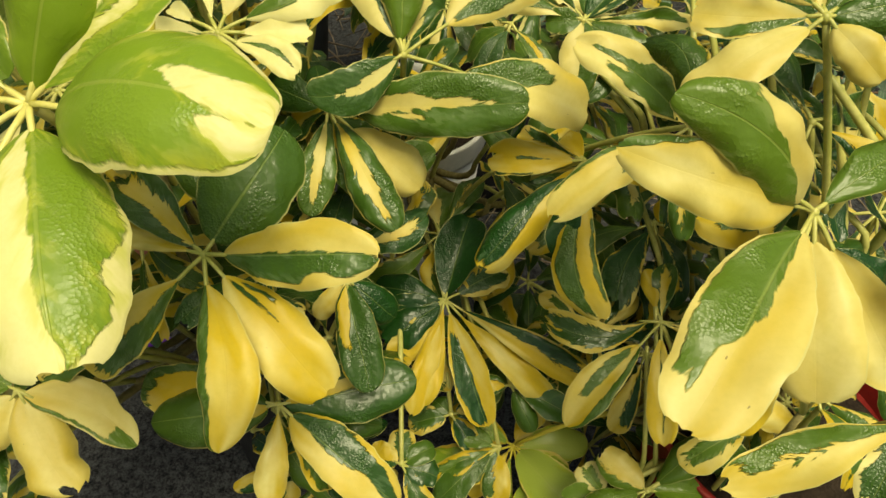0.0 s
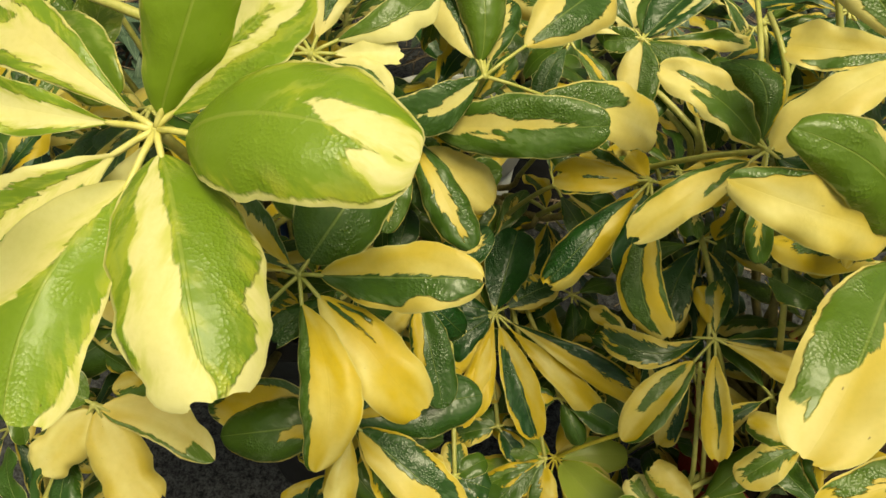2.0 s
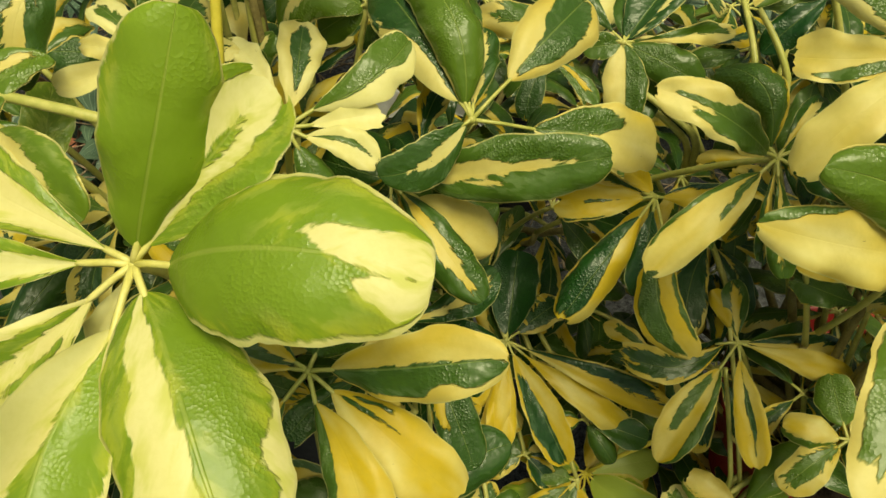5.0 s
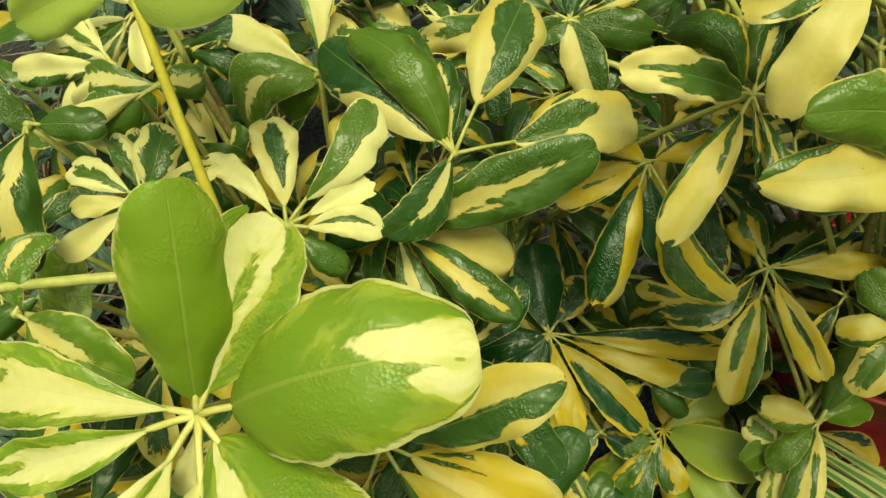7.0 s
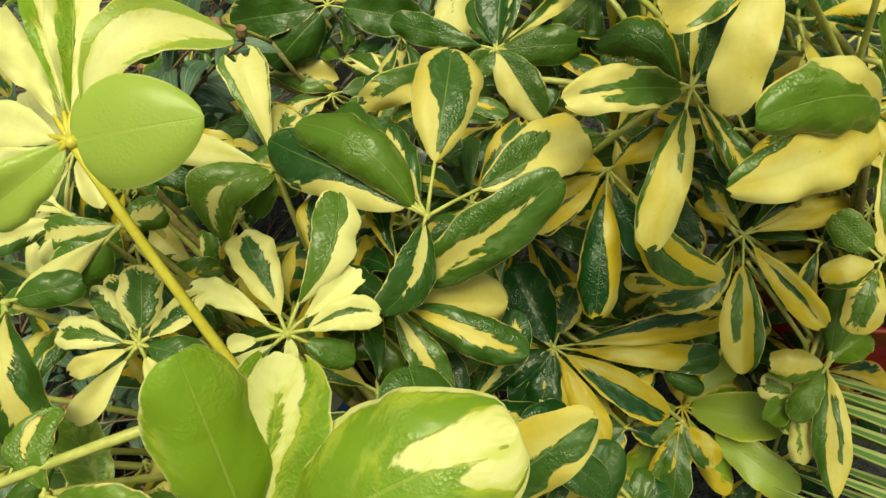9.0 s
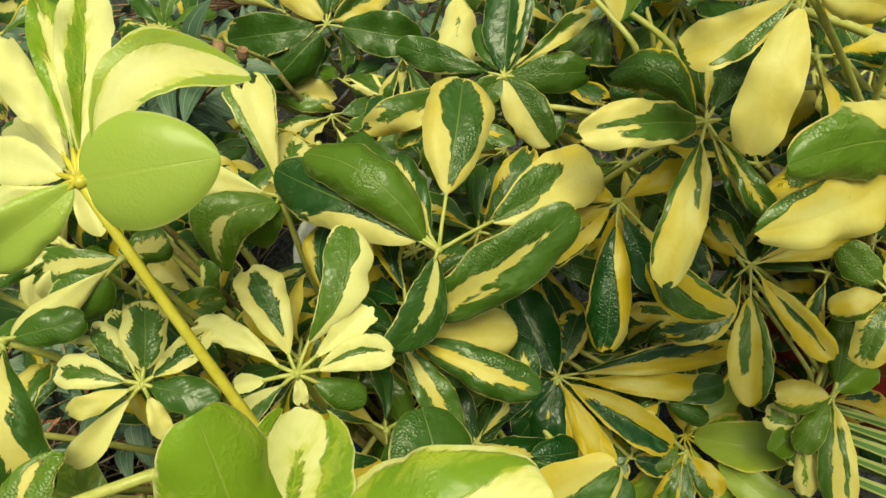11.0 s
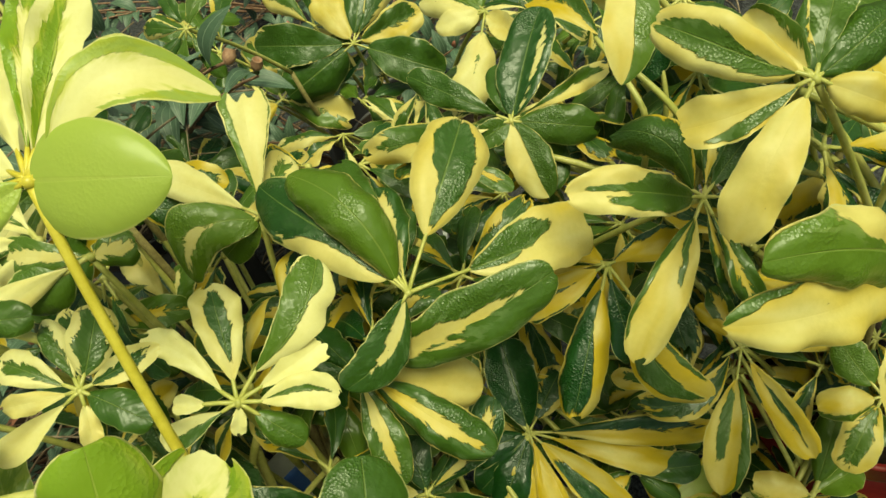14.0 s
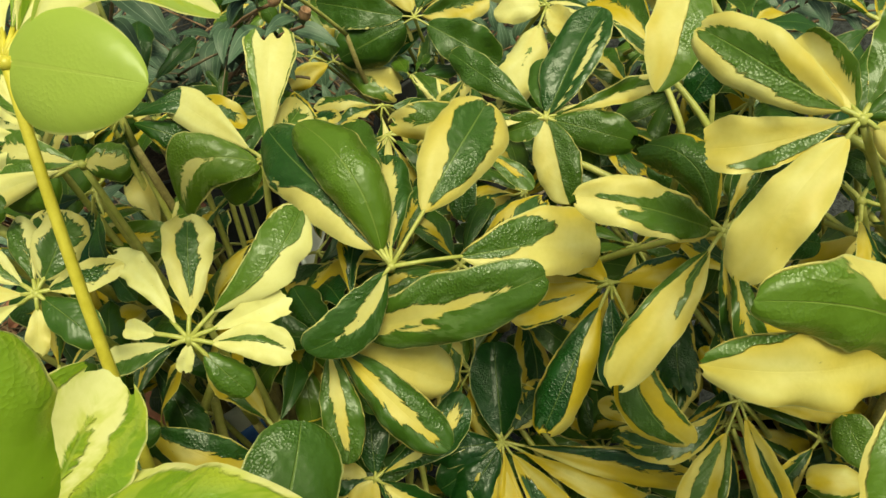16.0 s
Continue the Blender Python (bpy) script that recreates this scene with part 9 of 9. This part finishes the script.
def narrow_leaf(rnd, length):
    """A lance-shaped leaf along +x, arched, as mesh data."""
    nu, nv = 9, 6
    half, arch = length * rnd.uniform(0.18, 0.26), rnd.uniform(0.04, 0.16)
    verts, flat = [], []
    for i in range(nu + 1):
        s = i / nu
        w = half * (math.sin(math.pi * min(1, s ** 0.8)) ** 0.85 if 0 < s < 1 else 0.0) + 0.0003
        for j in range(nv + 1):
            v = 2 * j / nv - 1
            verts.append((s * length, v * w, arch * length * 4 * s * (1 - s) - 0.25 * length * s * s + 0.35 * w * abs(v)))
            flat += [s, v, rnd.random() if i + j == 0 else flat[2]]
    faces = [(i * (nv + 1) + j, i * (nv + 1) + j + 1, (i + 1) * (nv + 1) + j + 1, (i + 1) * (nv + 1) + j) for i in range(nu) for j in range(nv)]
    me = bpy.data.meshes.new("narrow_leaf")
    me.from_pydata(verts, [], faces)
    me.polygons.foreach_set("use_smooth", [True] * len(faces))
    me.materials.append(RIBBED)
    me.attributes.new("blade", "FLOAT_VECTOR", "POINT").data.foreach_set("vector", flat)
    return me


def capsule_mesh(material, r, open_top):
    bm = bmesh.new()
    prof = [(0.0004, -r * 1.3), (r * 0.55, -r * 1.05), (r * 0.95, -r * 0.4), (r, r * 0.2), (r * 0.8, r * 0.8), (r * 0.85, r)]
    prof += [(r * 0.65, r), (r * 0.6, r * 0.3), (0.0004, 0)] if open_top else [(r * 0.4, r * 1.4), (0.0004, r * 1.7)]
    lathe(bm, prof, 12)
    me = bpy.data.meshes.new("capsule")
    bm.to_mesh(me)
    bm.free()
    me.polygons.foreach_set("use_smooth", [True] * len(me.polygons))
    me.materials.append(material)
    return me


srnd = random.Random(17)
NARROW = [narrow_leaf(srnd, 0.05) for _ in range(6)]
POD, KNOB = capsule_mesh(CAPSULE, 0.0054, True), capsule_mesh(BUD, 0.0044, False)


def twiggy(foot, tips, label, seed, bare=0.15, dead=0):
    """A bush of thin reddish twigs with pairs of narrow leaves; each tip ends in a capsule, a bud or leaves. dead: bare dry twigs tangled in it."""
    rnd = random.Random(seed)
    ob = thing("small_leaf_shrub", (0, 0, 0), label, "shrub", "small-leaved shrubs")
    foot = Vector(foot)
    for tip in tips:
        tip = Vector(tip)
        mid = foot.lerp(tip, 0.5) + Vector((rnd.uniform(-0.05, 0.05), rnd.uniform(-0.05, 0.05), 0.08))
        line = bezier(foot, mid, tip, 12)
        bm = bmesh.new()
        tube(bm, line, [0.0030 - 0.0017 * i / 12 for i in range(13)], 6)
        twig = part("twig", bm, TWIG, ob)
        for i in range(4, 13):
            way = (line[i] - line[i - 1]).normalized()
            spin = rnd.uniform(0, 3.14)
            for k in range(2):
                if rnd.random() < bare:
                    continue
                out = (Matrix.Rotation(spin + math.pi * k, 3, way) @ way.orthogonal().normalized() * rnd.uniform(0.7, 1.2) + way * 0.5 + Vector((0, -0.15, 0.15))).normalized()
                up = (Vector((0, -0.2, 1)) - out * Vector((0, -0.2, 1)).dot(out)).normalized()
                m = Matrix((out, up.cross(out), up)).transposed().to_4x4()
                leaf = new("leaf", rnd.choice(NARROW))
                leaf.parent = twig
                leaf.matrix_local = Matrix.Translation(line[i]) @ m @ Matrix.Scale(rnd.uniform(0.7, 1.3), 4)
        for k in range(rnd.choice((0, 1, 1, 2))):
            end = new("seed_capsule" if rnd.random() < 0.6 else "bud", POD)
            if end.name.startswith("bud"):
                end.data = KNOB
            end.parent = twig
            end.matrix_local = Matrix.Translation(tip + Vector((rnd.uniform(-0.008, 0.008), rnd.uniform(-0.008, 0.008), 0.006 + 0.012 * k))) @ pose(0, 0, 0, rnd.uniform(-50, 50), rnd.uniform(-50, 50), 0)
    if dead:
        bm = bmesh.new()
        for _ in range(dead):
            along = foot.lerp(Vector(rnd.choice(tips)), rnd.uniform(0.35, 0.9))
            at = along + Vector((rnd.uniform(-0.05, 0.05), rnd.uniform(-0.05, 0.05), rnd.uniform(-0.04, 0.03)))
            turn = rnd.uniform(0, 6.283)
            way = Vector((math.cos(turn), math.sin(turn), rnd.uniform(-0.4, 0.5))) * rnd.uniform(0.03, 0.07)
            kink = Vector((rnd.uniform(-0.02, 0.02), rnd.uniform(-0.02, 0.02), rnd.uniform(-0.01, 0.02)))
            thick = rnd.uniform(0.0007, 0.0019)
            tube(bm, bezier(at - way, at + kink, at + way, 5), [thick * (1 - 0.1 * i) for i in range(6)], 5)
        tagged(part("dry_tangle", bm, STRAW, ob), "tangle of bare dry grey-brown twigs", kind="stuff")
    return ob


def spread(rnd, n, x, y, z):
    return [(rnd.uniform(*x), rnd.uniform(*y), rnd.uniform(*z)) for _ in range(n)]


twiggy((-0.30, 1.10, 0.265), [(-0.045, 0.66, 0.655), (-0.035, 0.70, 0.61), (-0.16, 0.70, 0.68), (-0.135, 0.80, 0.66)] + spread(srnd, 16, (-0.44, -0.07), (0.76, 1.10), (0.42, 0.62)), "bush of reddish twigs with narrow ribbed leaves and dry seed capsules", 5, 0.40, 110)
twiggy((-0.50, 0.80, 0.205), spread(srnd, 14, (-0.62, -0.26), (0.55, 0.95), (0.28, 0.48)), "low bush of thin twigs with narrow ribbed leaves", 8, 0.15, 130)
twiggy((0.05, 1.25, 0.0), spread(srnd, 26, (-0.45, 0.50), (0.95, 1.45), (0.22, 0.52)), "spreading bush of thin twigs with narrow leaves behind the pots", 9, 0.15, 160)
twiggy((0.60, 1.15, 0.0), spread(srnd, 22, (0.30, 0.95), (0.75, 1.40), (0.15, 0.45)), "dark bush of thin twigs with narrow leaves behind the pots", 12)
twiggy((-0.75, 1.35, 0.0), spread(srnd, 26, (-1.1, -0.35), (0.95, 1.75), (0.15, 0.50)), "wide bush of thin twigs with narrow leaves behind clay pots", 14)
twiggy((0.1, 2.0, 0.0), spread(srnd, 34, (-0.9, 1.2), (1.5, 2.4), (0.15, 0.55)), "far bush of thin twigs and narrow leaves", 15)


# ---- dry litter on the ground behind the pots ----
litter = thing("dry_litter", (0, 0, 0), "brown dry twigs and straw lying tangled under the bushes", "litter", kind="stuff")
lrnd = random.Random(41)
bm = bmesh.new()
for _ in range(900):
    at = Vector((lrnd.uniform(-1.1, 1.0), lrnd.uniform(0.75, 2.3), lrnd.uniform(0.004, 0.07)))
    turn = lrnd.uniform(0, 6.283)
    way = Vector((math.cos(turn), math.sin(turn), lrnd.uniform(-0.15, 0.25))) * lrnd.uniform(0.03, 0.11)
    a, c = at - way, at + way
    a.z, c.z = max(a.z, 0.004), max(c.z, 0.004)
    tube(bm, bezier(a, at + Vector((lrnd.uniform(-0.02, 0.02), lrnd.uniform(-0.02, 0.02), 0.015)), c, 4), [lrnd.uniform(0.0007, 0.002)] * 5, 4)
litter_mesh = part("litter", bm, STRAW, litter)

# ---- striped strap-leaved plant ----
def strap_material():
    n = Net("striped_strap")
    u, v, seed = n.attr("blade")
    wob = n.noise(n.xyz(n.math("MULTIPLY", u, 3.0), n.math("MULTIPLY", v, 1.5), n.math("MULTIPLY", seed, 31.0)), 1.0, 2.0)
    band = n.ramp(n.math("ADD", n.math("ABSOLUTE", v), n.math("MULTIPLY_ADD", wob, 0.3, -0.15)), 0.42, 0.50)
    col = n.mix(band, (0.05, 0.13, 0.025), (0.36, 0.37, 0.14))
    fine = n.math("SINE", n.math("MULTIPLY", v, 40.0))
    col = n.mix(n.math("MULTIPLY_ADD", fine, 0.12, 0.12), col, (0.20, 0.30, 0.08))
    n.put(n.bsdf.inputs["Base Color"], col)
    n.bsdf.inputs["Roughness"].default_value = 0.4
    n.bump(fine, 0.3, 0.0004)
    return n.mat


STRAP = strap_material()


def strap(parent, a, b, c, width, seed):
    """A long channelled leaf along a curve."""
    line = bezier(a, b, c, 20)
    nv, verts, flat = 6, [], []
    for i, p in enumerate(line):
        s = i / 20
        d = (line[min(i + 1, 20)] - line[max(i - 1, 0)]).normalized()
        side = d.cross(Vector((0, 0, 1))).normalized()
        up = side.cross(d)
        w = 0.5 * width * min(1.0, 0.6 + s * 2) * (1 - max(0, s - 0.55) / 0.45) ** 0.8 + 0.0004
        for j in range(nv + 1):
            v = 2 * j / nv - 1
            verts.append(p + side * (v * w) + up * (0.5 * w * v * v))
            flat += [s, v, seed]
    faces = [(i * (nv + 1) + j, i * (nv + 1) + j + 1, (i + 1) * (nv + 1) + j + 1, (i + 1) * (nv + 1) + j) for i in range(20) for j in range(nv)]
    me = bpy.data.meshes.new("strap_leaf")
    me.from_pydata(verts, [], faces)
    me.polygons.foreach_set("use_smooth", [True] * len(faces))
    me.materials.append(STRAP)
    me.attributes.new("blade", "FLOAT_VECTOR", "POINT").data.foreach_set("vector", flat)
    ob = new("strap_leaf", me)
    ob.parent = parent


lily = thing("strap_leaf_plant", (0, 0, 0), "striped green and cream strap-leaved plant among the pots", "plant")
for k in range(18):
    a = k // 2 - 0.5
    low = 0.035 * (k % 2)
    tip = Vector((0.183 - 0.0123 * a, 0.318 - 0.0123 * a, 0.260 - 0.005 * a - low)) + Vector((srnd.uniform(-0.006, 0.006), srnd.uniform(-0.03, 0.01), srnd.uniform(-0.006, 0.006)))
    foot = Vector((0.42 - 0.006 * a, -0.12 - 0.006 * a, 0.0))
    bow = Vector((0.32 - 0.0123 * a, 0.00 - 0.0123 * a, 0.31 - 0.005 * a - low))
    strap(lily, foot, bow, tip, srnd.uniform(0.022, 0.030), srnd.random())


# ---- violet blossoms on thin stems ----
def blossom(at, foot, seed):
    """Five rounded violet petals round a pale centre, on a thin stem."""
    rnd = random.Random(seed)
    ob = thing("violet_flower", at, "small violet flower with five rounded petals on a thin stem", "flower", "violet flowers")
    at, foot = Vector(at), Vector(foot)
    bm = bmesh.new()
    tube(bm, bezier(foot - at, (foot - at) * 0.4 + Vector((0.01, 0.01, 0.02)), (0, 0, -0.002), 8), [0.0012 - 0.0003 * i / 8 for i in range(9)], 6)
    part("stem", bm, TWIG, ob)
    tilt = pose(0, 0, 0, rnd.uniform(10, 40), rnd.uniform(-20, 20), rnd.uniform(0, 72)).to_3x3()
    for k in range(5):
        bm = bmesh.new()
        turn = tilt @ Matrix.Rotation(k * 2 * math.pi / 5, 3, "Z")
        rows = []
        for i in range(7):
            s = i / 6
            w = 0.0075 * math.sin(math.pi * (0.12 + 0.8 * s)) ** 0.7
            rows.append([bm.verts.new(turn @ Vector((0.001 + 0.014 * s, w * v, 0.002 + 0.004 * s * s - 0.003 * s + 0.0012 * math.sin(5 * s + 2 * v)))) for v in (-1, -0.5, 0, 0.5, 1)])
        for a, b in zip(rows, rows[1:]):
            for j in range(4):
                bm.faces.new((a[j], b[j], b[j + 1], a[j + 1]))
        part("petal", bm, PETAL, ob)
    bm = bmesh.new()
    bmesh.ops.create_icosphere(bm, subdivisions=2, radius=0.0022, matrix=Matrix.Translation((0, 0, 0.003)))
    part("centre", bm, WHITE, ob, "pale flower centre")
    return ob


for at, foot in (((-0.298, 0.470, 0.194), (-0.42, 0.62, 0.0)), ((-0.459, 0.629, 0.505), (-0.50, 0.80, 0.21)), ((-0.392, 0.561, 0.419), (-0.49, 0.79, 0.21)),
                 ((-0.401, 0.508, 0.465), (-0.51, 0.79, 0.21)), ((-0.323, 0.480, 0.533), (-0.50, 0.81, 0.21))):
    blossom(at, foot, int(abs(at[0]) * 1000))


# ---- plant label and small pot ----
def plant_label(at, turn):
    """A thin plastic tag stuck in soil: a white tongue with a blue printed head."""
    ob = thing("plant_label", at, "white and blue plastic plant label stuck in soil", "plant label")
    m = pose(0, 0, 0, -12, 0, turn)
    for name, lo, hi, w, mat in (("tongue", -0.05, 0.045, 0.010, WHITE), ("head", 0.045, 0.115, 0.018, WHITE), ("print", 0.050, 0.088, 0.0165, BLUE)):
        bm = bmesh.new()
        thick = 0.0006 if name != "print" else 0.0009
        steps = 6
        rows = []
        for i in range(steps + 1):
            z = lo + (hi - lo) * i / steps
            ww = w * (0.25 + 0.75 * min(1, (z + 0.05) / 0.05)) if name == "tongue" else w * (0.8 if i in (0, steps) else 1)
            y = -0.012 * (z / 0.1) ** 2
            rows.append([bm.verts.new(m @ Vector(p)) for p in ((-ww, y - thick, z), (ww, y - thick, z), (ww, y + thick, z), (-ww, y + thick, z))])
        for a, b in zip(rows, rows[1:]):
            for j in range(4):
                bm.faces.new((a[j], a[(j + 1) % 4], b[(j + 1) % 4], b[j]))
        bm.faces.new(rows[0][::-1])
        bm.faces.new(rows[-1])
        part(name, bm, mat, ob, "blue printed field" if name == "print" else "")
    return ob


plant_label((-0.150, 0.430, 0.372), 20)
